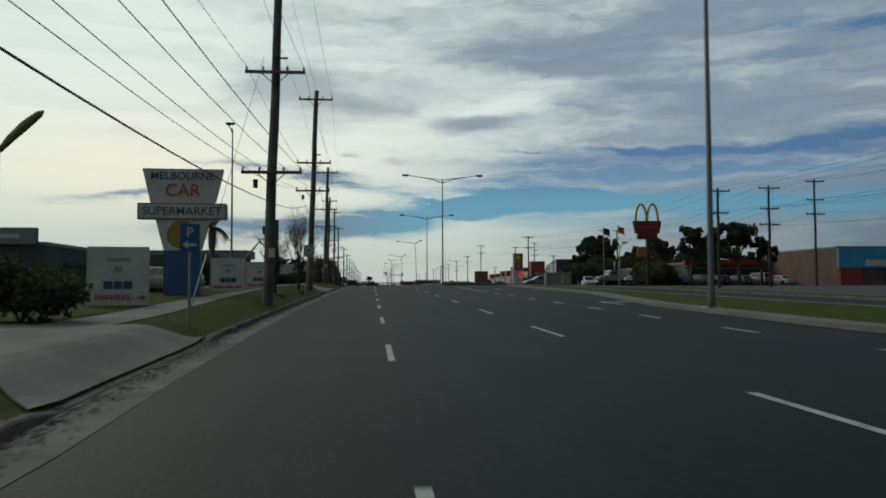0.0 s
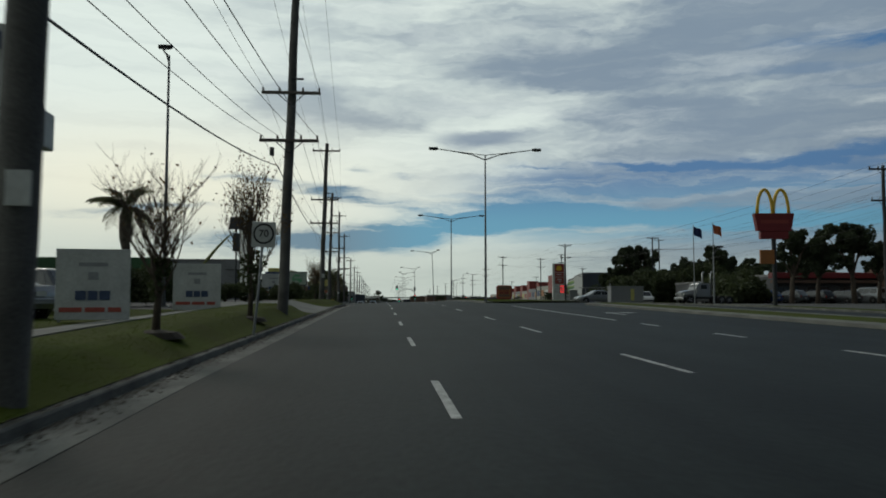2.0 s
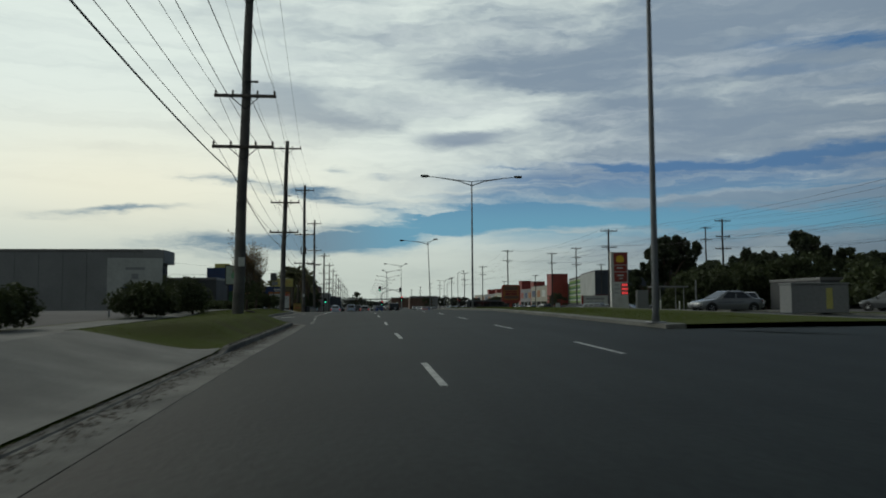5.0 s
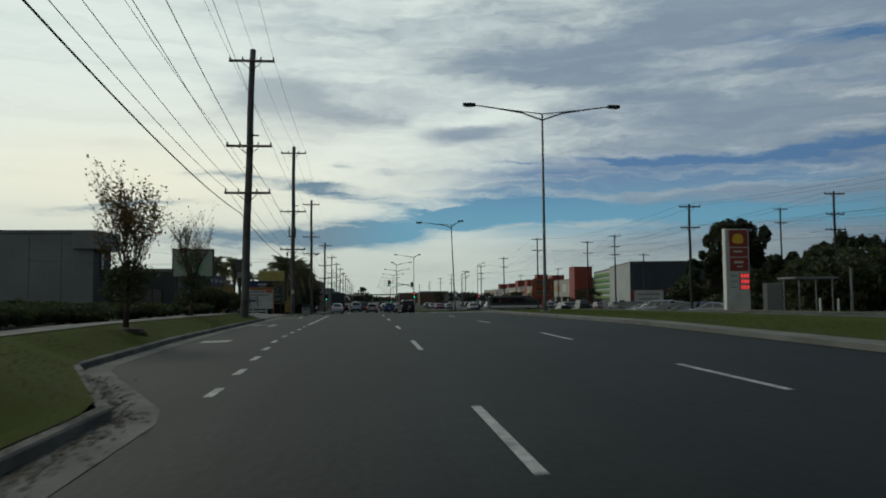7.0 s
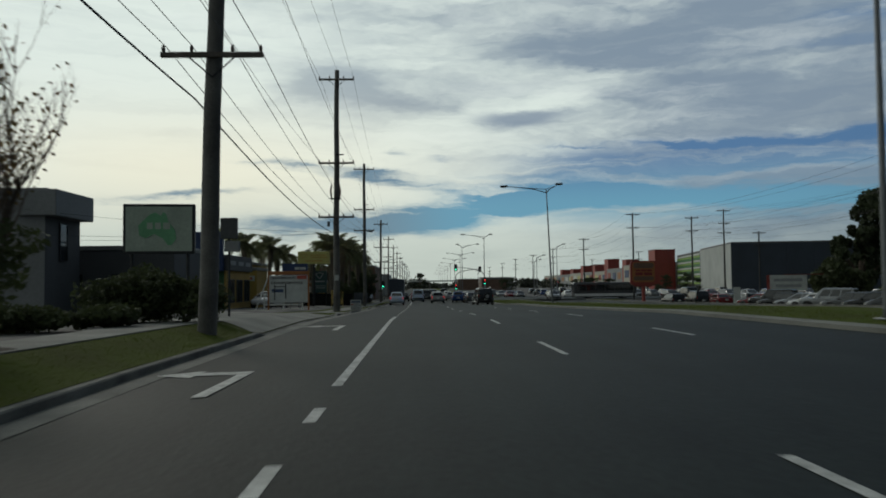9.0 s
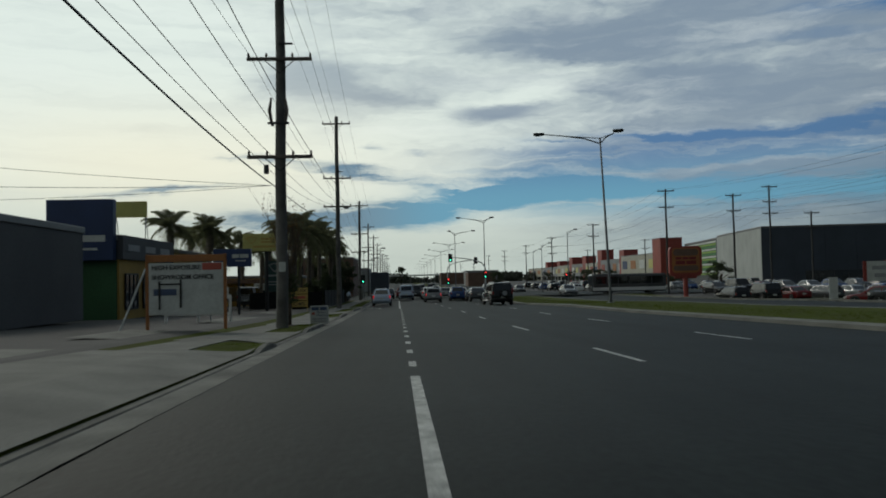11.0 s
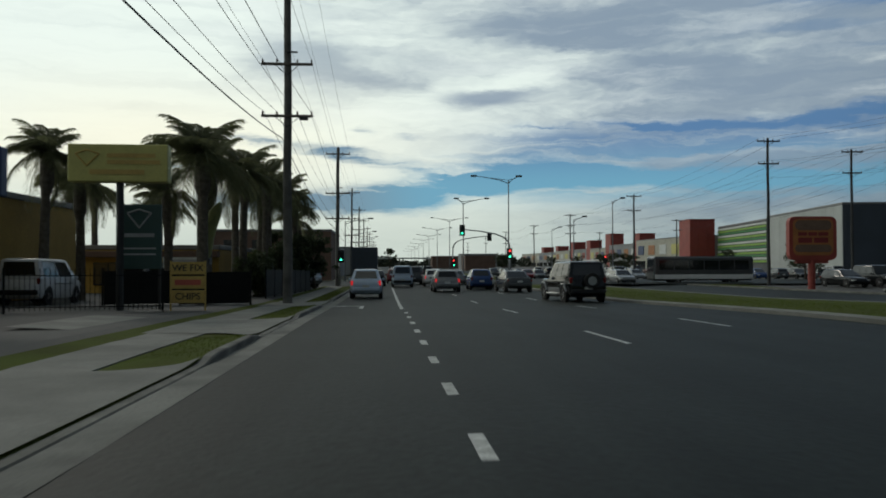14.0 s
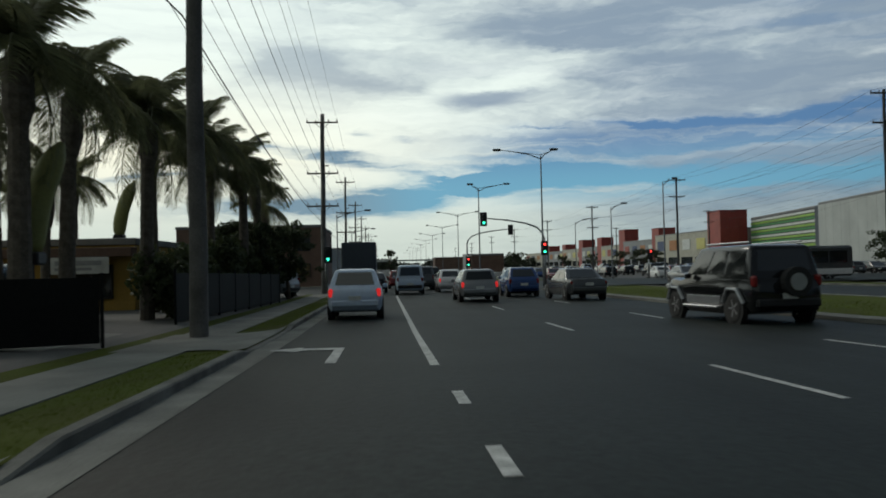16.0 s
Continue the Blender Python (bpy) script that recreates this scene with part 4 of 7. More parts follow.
def gum_tree(at, h, spread, seed, label, name="gum_tree", dense=9000, low=0.35):
    r = random.Random(seed)
    root = thing(name, at, label, "tree")
    lean = r.uniform(-0.4, 0.4)
    B().tube([(0, 0, -0.2), (lean * 0.3, 0, h * 0.25), (lean, 0.1, h * 0.5)], [h * 0.035, h * 0.028, h * 0.02], 8).obj("trunk", "bark", root, smooth=True)
    blobs = []
    n = 9
    for i in range(n):
        a = 2 * math.pi * i / n + r.uniform(-0.3, 0.3)
        d = spread * r.uniform(0.25, 0.8)
        z = h * r.uniform(low + 0.15, 0.82)
        p = (lean + d * math.cos(a), d * math.sin(a) * 0.8, z)
        B().tube([(lean * 0.6, 0, h * 0.33), (lean + d * 0.5 * math.cos(a), d * 0.4 * math.sin(a), z * 0.8), p], [h * 0.016, h * 0.011, h * 0.004], 5).obj("limb", "bark", root)
        blobs.append((*p, spread * r.uniform(0.22, 0.38), spread * r.uniform(0.22, 0.38), h * r.uniform(0.09, 0.16)))
    for i in range(6):
        a = r.uniform(0, 6.28)
        d = spread * r.uniform(0, 0.5)
        blobs.append((lean + d * math.cos(a), d * math.sin(a), h * r.uniform(0.72, 0.9), spread * 0.28, spread * 0.28, h * 0.1))
    # each bough carries a few smaller clumps with gaps between them
    blobs = [(x + rx * r.uniform(-0.8, 0.8), y + ry * r.uniform(-0.8, 0.8), z + rz * r.uniform(-0.6, 0.7), rx * r.uniform(0.38, 0.7), ry * r.uniform(0.38, 0.7), rz * r.uniform(0.4, 0.75))
             for x, y, z, rx, ry, rz in blobs for _ in range(3)]
    crown("crown", blobs, dense, 0.24 * (h / 11), "gum_leaf", seed, root)
    return root


def bush(at, size, seed, label, name="shrub", n=2600, leaf=0.062, material="hedge_leaf"):
    r = random.Random(seed)
    root = thing(name, at, label, "shrub", "roadside shrubs")
    sx, sy, sz = size
    blobs = [(r.uniform(-0.3, 0.3) * sx, r.uniform(-0.3, 0.3) * sy, sz * r.uniform(0.3, 0.62), sx * r.uniform(0.22, 0.36), sy * r.uniform(0.22, 0.36), sz * r.uniform(0.25, 0.40)) for _ in range(9)]
    stem = B()
    for b_ in blobs[:5]:
        stem.tube([(0, 0, -0.05), (b_[0] * 0.6, b_[1] * 0.6, b_[2])], [0.04, 0.012], 5)
    stem.obj("stem", "bark", root)
    crown("foliage", blobs, n, leaf, material, seed, root)
    return root


def bare_tree(at, h, seed, label, leaves=220, spread=1.0, clump=0.5):
    """A young street tree with upright bare branches and a few leaves left."""
    r = random.Random(seed)
    root = thing("street_tree", at, label, "tree", "bare street trees")
    trunk = [(0, 0, -0.1), (0.03, 0.02, h * 0.22), (0.0, 0.04, h * 0.42)]
    B().tube(trunk, [0.085, 0.065, 0.05], 8).obj("trunk", "bark", root, smooth=True)
    tw, tips = B(), []

    def grow(p, d, ln, rad, lvl):
        pts, q = [p], p.copy()
        for k in range(3):
            d = (d + Vector((r.uniform(-0.16, 0.16), r.uniform(-0.16, 0.16), 0.10))).normalized()
            q = q + d * ln / 3
            pts.append(q.copy())
        tw.tube(pts, [rad, rad * 0.8, rad * 0.6, rad * 0.4], 4 if lvl else 5, cap=False)
        tips.extend(pts[1:])
        if lvl < 3:
            for k in range(4 if lvl < 2 else 3):
                base = pts[r.choice((1, 2, 3))]
                a = r.uniform(0, 6.28)
                nd = (d + Vector((math.cos(a), math.sin(a), 0.25)) * r.uniform(0.35, 0.75) * spread).normalized()
                grow(base.copy(), nd, ln * r.uniform(0.5, 0.75), rad * 0.5, lvl + 1)

    for k in range(13):
        a = 2 * math.pi * k * 0.382 + r.uniform(-0.3, 0.3)
        z = h * (0.2 + 0.024 * k)
        grow(Vector((0.02, 0.02, z)), Vector((math.cos(a) * 0.42 * spread, math.sin(a) * 0.42 * spread, 1)).normalized(), h * r.uniform(0.32, 0.46), 0.027, 0)
    tagged(tw.obj("bare_crown", "bark", root, fix=False), kind="stuff")
    if leaves:
        lv = B()
        for k in range(leaves):
            p = r.choice(tips)
            c = p + Vector((r.gauss(0, 0.07), r.gauss(0, 0.07), r.gauss(0, 0.07)))
            a = Vector((r.gauss(0, 1), r.gauss(0, 1), r.gauss(0, 1))).normalized() * 0.045
            b_ = a.orthogonal().normalized() * 0.03
            lv.add([c - a, c - b_, c + a, c + b_], [(0, 1, 2, 3)])
        tagged(lv.obj("sparse_foliage", "autumn_leaf", root, fix=False), kind="stuff")
    lo = [(0, 0, h * 0.30, 0.42 * clump, 0.42 * clump, h * 0.13), (0.1, 0, h * 0.42, 0.5 * clump, 0.5 * clump, h * 0.09)]
    crown("inner_foliage", lo, int(700 * clump), 0.06, "hedge_leaf", seed, root)
    B().tube([(0, 0, -0.12), (0, 0, 0.0), (0, 0, 0.05)], [0.55, 0.42, 0.1], 14).obj("mulch_ring", "mulch", root)
    return root


FROND = []
for vi in range(4):
    b = B()
    r = random.Random(40 + vi)
    L, rise, drop = 2.3 + 0.1 * vi, 1.15 - 0.3 * vi, 1.55 + 0.2 * vi
    pts = [Vector((L * t * (1 - 0.12 * t * t), 0, rise * t - drop * t * t)) for t in [k / 10 for k in range(11)]]
    b.tube(pts, [0.035 * (1 - 0.85 * k / 10) for k in range(11)], 4, cap=False)
    for k in range(5, 58):
        t = k / 58
        i = min(9, int(t * 10))
        p = pts[i].lerp(pts[i + 1], t * 10 - i)
        ln = 0.58 * math.sin(math.pi * (0.15 + 0.8 * t)) + 0.10
        for s_ in (-1, 1):
            e = p + Vector((0.30 * ln + r.uniform(-0.05, 0.05), s_ * ln * r.uniform(0.6, 0.95), -0.55 * ln - r.uniform(0, 0.16)))
            w = Vector((0.014, 0, 0.005))
            mid = p.lerp(e, 0.5) + Vector((0, 0, 0.06))
            b.add([p - w * 0.5, p + w * 0.5, mid + w, e, mid - w], [(0, 1, 2, 4), (4, 2, 3)])
    FROND.append(b.mesh("frond", M["palm_leaf"], fix=False))


def palm(at, h, seed, label, size=1.0, fronds=24, trunk_r=0.19, skirt=True):
    r = random.Random(seed)
    root = thing("palm_tree", at, label, "palm tree", "palm trees")
    n = 14
    lean = r.uniform(-0.25, 0.25)
    pts = [(lean * (k / n) ** 2, 0, h * k / n - 0.1) for k in range(n + 1)]
    B().tube(pts, [trunk_r * (1.15 - 0.28 * k / n + (0.06 if k % 2 else 0)) for k in range(n + 1)], 10).obj("trunk", "palm_bark", root)
    B().tube([(lean * 0.8, 0, h - 1.7), (lean * 0.85, 0, h - 1.2), (lean, 0, h - 0.3), (lean, 0, h + 0.3)], [trunk_r * 0.9, trunk_r * 1.5, trunk_r * 1.45, trunk_r * 0.5], 10).obj("crownshaft", "palm_bark", root)
    for k in range(fronds):
        v_ = (0, 1, 2, 3, 1, 2, 0, 2)[k % 8] if skirt else (0, 1, 1, 2)[k % 4]
        f = new("frond", FROND[v_])
        f.parent = root
        tilt = {0: -52, 1: -26, 2: 4, 3: 38}[v_] + r.uniform(-9, 9)
        f.matrix_basis = Matrix.Translation((lean, 0, h + 0.15)) @ pose(0, 0, 0, 0, 0, k * 137.5 + r.uniform(-12, 12)) @ pose(0, 0, 0, r.uniform(-15, 15), tilt, 0) @ Matrix.Scale(size * r.uniform(0.88, 1.12), 4)
    return root


BT = "young street tree with upright bare branches and few leaves"
bare_tree((-4.6, 38.6, left_z(-4.6, 38.6)), 2.9, 3, BT, 90, 1.5, 0.3)
bare_tree((-4.3, 47.6, left_z(-4.3, 47.6)), 3.9, 5, "street tree with dark inner foliage and scattered brown leaves", 700, 0.85, 0.9)
bare_tree((-6.9, 104.3, left_z(-6.9, 104.3)), 3.3, 8, "street tree holding many reddish autumn leaves", 1700, 0.95, 1.5)
bare_tree((-8.0, 117.3, left_z(-8.0, 117.3)), 3.5, 9, "street tree with bare crown and scattered brown leaves", 620, 1.0, 1.3)
bare_tree((-7.5, 160.4, left_z(-7.5, 160.4)), 4.0, 11, "street tree with bare crown beside a power pole", 420, 0.62, 0.8)

PL = "tall queen palm with drooping feathery fronds"
for i, (x, y, h, s_, tr) in enumerate(((-11.45, 59.0, 4.3, 0.62, 0.17), (-11.7, 194.8, 6.25, 1.05, 0.23), (-12.5, 199.4, 6.4, 0.95, 0.2), (-12.9, 209, 6.8, 0.95, 0.2), (-11.3, 212, 6.6, 0.95, 0.18),
                                   (-10.4, 215, 6.7, 0.84, 0.2), (-10.3, 219, 6.1, 0.8, 0.2), (-10.5, 223.5, 5.2, 0.75, 0.2), (-11.4, 203, 6.5, 1.0, 0.2), (-10.9, 207.5, 6.6, 0.9, 0.18), (-12.4, 215, 6.3, 0.9, 0.18), (-14.4, 199.5, 5.2, 0.8, 0.17), (-20.3, 191, 6.4, 0.85, 0.18), (-23.0, 214, 6.9, 0.9, 0.2),
                                   (-25.5, 216, 7.1, 0.95, 0.2), (-21.5, 224, 7.0, 0.9, 0.2), (-18.4, 199, 5.5, 0.85, 0.2), (-18.7, 195.5, 6.4, 0.85, 0.2), (-16.6, 208, 5.0, 0.6, 0.16), (-19, 212, 4.9, 0.6, 0.16))):
    palm((x, y, left_z(x, y) if y < 231 else G(y)), h, 60 + i, PL if h > 5 else "short palm with arching fronds", s_, 50 if h > 5.7 else 34, tr)

for i, (x, y, sx, sy, sz) in enumerate(((-7.2, 17.2, 2.6, 2.4, 1.5), (-9.4, 17.5, 3.0, 2.6, 1.8), (-12, 18, 3, 3, 1.7), (-3.95, 4.6, 0.9, 1.2, 0.35),
                                        (-8.9, 77.6, 1.9, 2.0, 1.2), (-10.3, 75.4, 2.8, 2.0, 1.25), (-12.4, 75.0, 3.4, 2.0, 1.3), (-15.2, 75.2, 3.6, 2.0, 1.3), (-18.0, 75.6, 3.6, 2.0, 1.35), (-11.4, 63.6, 3.4, 3.0, 2.3), (-14.0, 64.0, 3.2, 3.0, 2.5),
                                        (-8.3, 88, 2.2, 3, 1.4), (-7.6, 93.5, 1.8, 3, 1.7), (-9.4, 96, 2.6, 3, 1.9), (-10.6, 110, 2.8, 3, 0.75), (-12, 113, 3, 3, 0.8), (-10.3, 117, 2.4, 3, 0.75),
                                        (-9.55, 127.2, 2.5, 2.3, 1.75), (-8.2, 127.4, 1.9, 2.0, 1.4), (-9.2, 124.6, 1.6, 1.5, 0.65), (-10.9, 124, 2.2, 2, 0.7), (-10.9, 134, 2.0, 3, 1.2), (-11.3, 138, 2.2, 3, 1.6),
                                        (-10.6, 107, 2, 2, 0.8), (-12.5, 104, 3, 3, 0.9), (-9.9, 100, 1.6, 4.2, 0.8), (-10.0, 104, 1.6, 4.2, 0.8), (-10.1, 113, 1.6, 4.4, 0.75), (-10.2, 119.5, 1.8, 4.4, 0.75))):
    bush((x, y, left_z(x, y)), (sx, sy, sz), 100 + i, "dense dark green shrub beside the footpath", n=int(2900 * sx))
for i, (x, y, sx, sz) in enumerate(((-10.9, 204, 1.8, 2.6), (-11.0, 207.5, 2.0, 3.0), (-10.6, 211, 2.0, 3.2), (-10.7, 214.5, 2.2, 3.6), (-10.6, 218, 2.2, 3.8), (-10.9, 222, 2.4, 4.0))):
    bush((x, y, left_z(x, y)), (sx, 3.6, sz), 140 + i, "tall dark garden shrub under the palms", n=4200, leaf=0.12)
for i, (x, y, h, sp) in enumerate(((-9.6, 228.5, 4.6, 2.2), (-9.3, 223, 4.2, 2.0), (-11.5, 230, 5.0, 2.4), (-10.3, 218.5, 4.0, 1.8), (-12.5, 226, 4.8, 2.2))):
    gum_tree((x, y, left_z(x, y)), h, sp, 200 + i, "small dark leafy tree by the footpath", "small_tree", 4500, 0.12)
for i, (x, y, h, sp) in enumerate(((58.6, 208, 16.2, 6.3), (53.8, 206, 11, 3.8), (63, 210, 12, 5), (58.5, 160, 12.0, 4.9), (62.2, 182, 11.0, 4.2), (60, 194, 9.5, 4.5), (63, 173, 9.2, 4), (54.5, 171, 7.8, 4), (52, 158, 8.0, 4.4), (46.5, 160, 7.6, 4), (66, 163, 9.2, 5), (72.5, 165, 9, 5), (80, 168, 9, 5),
                                   (42.6, 104, 8.6, 3.0), (46.0, 105, 7.6, 2.4), (49.5, 104, 8.9, 3.6), (53.5, 106, 7.0, 2.2))):
    gum_tree((x, y, right_z(x, y)), h, sp, 230 + i, "dark spreading gum tree with clumped crown", dense=11000 if y > 130 else 7000, low=0.05 if y > 130 else (0.1 if x < 44 else 0.42))
for i, (x, y, sx, sz) in enumerate(((40, 150, 8, 6.2), (46, 152, 9, 7.4), (54, 152, 9, 8.2), (58.5, 148, 7, 7.6), (50, 165, 10, 6.2), (58, 174, 10, 7.2), (60, 186, 10, 7.6), (59, 199, 10, 8), (50, 203, 8, 6), (47, 180, 8, 3.2), (41, 112, 5, 3.4), (42.5, 119, 6, 4.0), (45, 125, 6, 4.4), (51, 134, 8, 4.6), (38.5, 108, 4, 2.6))):
    bush((x, y, right_z(x, y)), (sx, 6, sz), 260 + i, "long dark hedge behind the forecourt", "hedge", 7500, 0.26)
for i, (x, y) in enumerate(((50, 258), (47, 330), (56, 352), (54, 372), (58, 300), (24, 345), (60, 420), (57, 445))):
    gum_tree((x, y, G(y) - 0.1), 5.0, 3.0, 280 + i, "round dark car-park tree", "car_park_tree", 3500, 0.1)
b_trees = new("distant_trees", leaf_mesh("distant_trees", [(x + rng.uniform(-4, 4), 780 + rng.uniform(-40, 60), 2.5 + rng.uniform(-1, 1.5), rng.uniform(5, 12), 6, rng.uniform(2.2, 6.0)) for x in range(-160, 320, 7)], 26000, 1.1, "far_leaf", 5))
tagged(b_trees, "dark line of distant trees on the horizon", "trees", kind="stuff")
gum_tree((-1.6, 500, G(500)), 9.5, 3.2, 301, "lone dark conical tree far along the road", "far_tree", 3500, 0.05)

# ---- signs and things on the near side ----


def board_sign(name, x, y, w, z0, z1, label, material="board", turn=0.0, posts=2, frame="steel", rows=(), row_mat="letter_grey", depth=0.05, category="sign"):
    zg = left_z(x, y) if x < 0 else right_z(x, y)
    root = thing(name, (x, y, zg), label, category, "", turn)
    B().box((0, 0, (z0 + z1) / 2), (w, depth, z1 - z0), 0.008).obj("panel", material, root)
    for k in range(posts):
        px = 0 if posts == 1 else (-w / 2 + 0.08 + k * (w - 0.16) / (posts - 1))
        B().tube([(px, depth / 2 + 0.05, -0.1), (px, depth / 2 + 0.05, z1 - 0.1)], 0.04, 8).obj("post", frame, root)
    bars(root, row_mat, rows, -depth / 2 - 0.008)
    return root


for x, y, w, top in ((-7.9, 25.8, 1.84, 2.53), (-7.8, 44.5, 1.8, 2.87), (-7.65, 55.6, 1.82, 3.03), (-9.3, 91.0, 2.0, 0)):
    drop = top - 2.25 - left_z(x, y) if top else 0.0
    s_ = board_sign("property_board", x, y, w, 0.42, 2.25, "weathered white property board with faded print on posts", rows=[(-0.35, 0.35, 1.85, 0.10), (-0.12, 0.12, 1.55, 0.2)], turn=8)
    bars(s_, "letter_navy", [(-0.42, -0.16, 1.05, 0.24), (-0.12, 0.12, 1.05, 0.24), (0.16, 0.42, 1.05, 0.24)], -0.034)
    s_.location.z += drop
    if y < 30:
        flat_text("PARKING", 0.25, "letter_red", s_, Matrix.Translation((-0.16, -0.036, 0.66)))
        B().prism([(0.85, 0.66), (0.7, 0.75), (0.7, 0.69), (0.58, 0.69), (0.58, 0.63), (0.7, 0.63), (0.7, 0.57)], 0.008, Matrix.Translation((0, -0.034, 0))).obj("arrow", "letter_red", s_)
        continue
    bars(s_, "letter_red", [(-0.8, -0.25, 0.68, 0.12), (-0.18, 0.3, 0.68, 0.12), (0.38, 0.7, 0.68, 0.12)], -0.034)

# car yard pylon
yard = thing("pylon_sign", (-9.06, 39.4, left_z(-9, 39.4) - 0.2), "tall white and blue pylon sign of a car yard with clock", "sign", turn=3)


def trap(w0, w1, z0, z1):
    return [(-w0 / 2, z0), (w0 / 2, z0), (w1 / 2, z1), (-w1 / 2, z1)]


B().prism(trap(1.7, 1.7, 0, 2.35), 0.5, Matrix()).obj("base", "blue", yard, "faded blue base")
B().prism(trap(1.7, 2.5, 2.35, 3.85), 0.5, Matrix()).obj("lower_panel", "board", yard)
B().box((0, 0, 4.22), (4.1, 0.62, 0.74), 0.02).obj("middle_board", "board", yard)
B().box((0, -0.30, 4.22), (4.14, 0.06, 0.80), 0.02).obj("board_frame", "grey_wall", yard)
B().box((0, -0.33, 4.22), (3.98, 0.04, 0.64), 0.01).obj("board_face", "board", yard)
B().prism(trap(2.95, 3.75, 4.59, 6.28), 0.5, Matrix()).obj("upper_panel", "board", yard)
B().prism([(0.7 * math.cos(a * math.pi / 12), 3.1 + 0.66 * math.sin(a * math.pi / 12)) for a in range(24)], 0.04, Matrix.Translation((0, -0.27, 0))).obj("clock_rim", "letter_black", yard)
clock = B().prism([(0.66 * math.cos(a * math.pi / 12), 3.1 + 0.62 * math.sin(a * math.pi / 12)) for a in range(24)], 0.04, Matrix.Translation((0, -0.285, 0))).obj("clock_face", "yellow_wall", yard, "faded ochre clock face")
for ang, ln in ((40, 0.36), (15, 0.5)):
    B().box((0.5 * ln * math.cos(radians(ang)), -0.315, 3.1 + 0.5 * ln * math.sin(radians(ang))), (ln, 0.01, 0.05), 0, pose(0, 0, 0, 0, -ang, 0)).obj("clock_hand", "letter_black", clock)
flat_text("MELBOURNE", 0.52, "letter_navy", yard, Matrix.Translation((0, -0.262, 5.92)))
flat_text("CAR", 0.82, "letter_red", yard, Matrix.Translation((0, -0.262, 5.22)))
flat_text("SUPERMARKET", 0.56, "letter_navy", yard, Matrix.Translation((0, -0.36, 4.22)))

# speed sign
sp = thing("speed_sign", (-3.42, 44.1, 0.82), "white speed limit sign with dark ring on a leaning post", "sign")
B().tube([(-0.24, 0.04, -0.3), (-0.1, 0.04, 1.2), (0, 0.04, 2.72)], 0.035, 8).obj("post", "steel", sp)
B().box((0, 0, 2.42), (0.61, 0.012, 0.66), 0.004, pose(0, 0, 0, 0, 2, 0)).obj("plate", "board", sp)
ring = B()
vs = [(rr * math.cos(k * math.pi / 14), -0.009, 2.44 + rr * math.sin(k * math.pi / 14)) for rr in (0.27, 0.22) for k in range(28)]
ring.add(vs, [(k, (k + 1) % 28, 28 + (k + 1) % 28, 28 + k) for k in range(28)])
ring.obj("ring", "letter_black", sp)
flat_text("70", 0.26, "letter_black", sp, Matrix.Translation((0, -0.012, 2.44)))
z1 = 2.2
b_ = thing("roadside_sign", (-3.95, 17.8, 0.42), "blue parking sign with white arrow on a thin post", "sign", turn=6)
B().tube([(0, 0.03, -0.25), (0, 0.03, z1)], 0.03, 8).obj("post", "steel", b_)
B().box((0, 0, z1 - 0.31), (0.42, 0.015, 0.62), 0.004).obj("plate", "blue", b_)
flat_text("P", 0.30, "board", b_, Matrix.Translation((0, -0.012, z1 - 0.2)))
B().prism([(-0.15, z1 - 0.46), (-0.04, z1 - 0.37), (-0.04, z1 - 0.43), (0.14, z1 - 0.43), (0.14, z1 - 0.49), (-0.04, z1 - 0.49), (-0.04, z1 - 0.55)], 0.008, Matrix.Translation((0, -0.013, 0))).obj("arrow", "board", b_)

# tall narrow sign, box sign, banner arm near the side drive
tn = thing("tower_sign", (-9.3, 77, left_z(-9.3, 77)), "tall narrow white sign panel with dark edge", "sign", turn=-62)
B().box((0, 0, 3.2), (1.5, 0.3, 5.8), 0.02).obj("panel", "board", tn)
B().box((0.78, 0, 3.2), (0.08, 0.36, 5.86), 0.02).obj("edge_trim", "dark_wall", tn)
B().box((-0.78, 0, 3.2), (0.08, 0.36, 5.86), 0.02).obj("edge_trim", "dark_wall", tn)
bars(tn, "letter_grey", [(-0.25, 0.25, z, 0.4) for z in (1.4, 2.1, 2.8, 3.5, 4.2, 4.9)], -0.158)
bx = thing("box_sign", (-9.82, 76.3, left_z(-9.8, 76.3)), "dark box sign on a slim pole", "sign")
B().tube([(0, 0, -0.1), (0, 0, 5.6)], 0.05, 8).obj("pole", "dark_steel", bx)
B().box((0, 0, 5.15), (0.85, 0.3, 0.8), 0.02).obj("upper_box", "dark_wall", bx)
B().box((0, 0, 3.9), (0.4, 0.25, 1.2), 0.02).obj("lower_box", "dark_wall", bx)


def banana(x, y, z, ln, r, turn, tilt, name="inflatable_tube", label="fat curved yellow-green inflatable tube"):
    root = thing(name, (x, y, z), label, "inflatable", "inflatable tubes", turn)
    pts = [(0.35 * ln * (k / 10) ** 2 * tilt, 0, ln * k / 10) for k in range(11)]
    B().tube(pts, [r * (0.7, 0.92, 1, 1.02, 1, 1, 1, 0.98, 0.92, 0.72, 0.2)[k] for k in range(11)], 12).obj("skin", "inflatable", root, smooth=True)
    B().box((0, 0, -0.12), (r * 1.6, r * 1.6, 0.3), 0.04).obj("blower", "black", root)
    return root


# ---- buildings on the near side ----


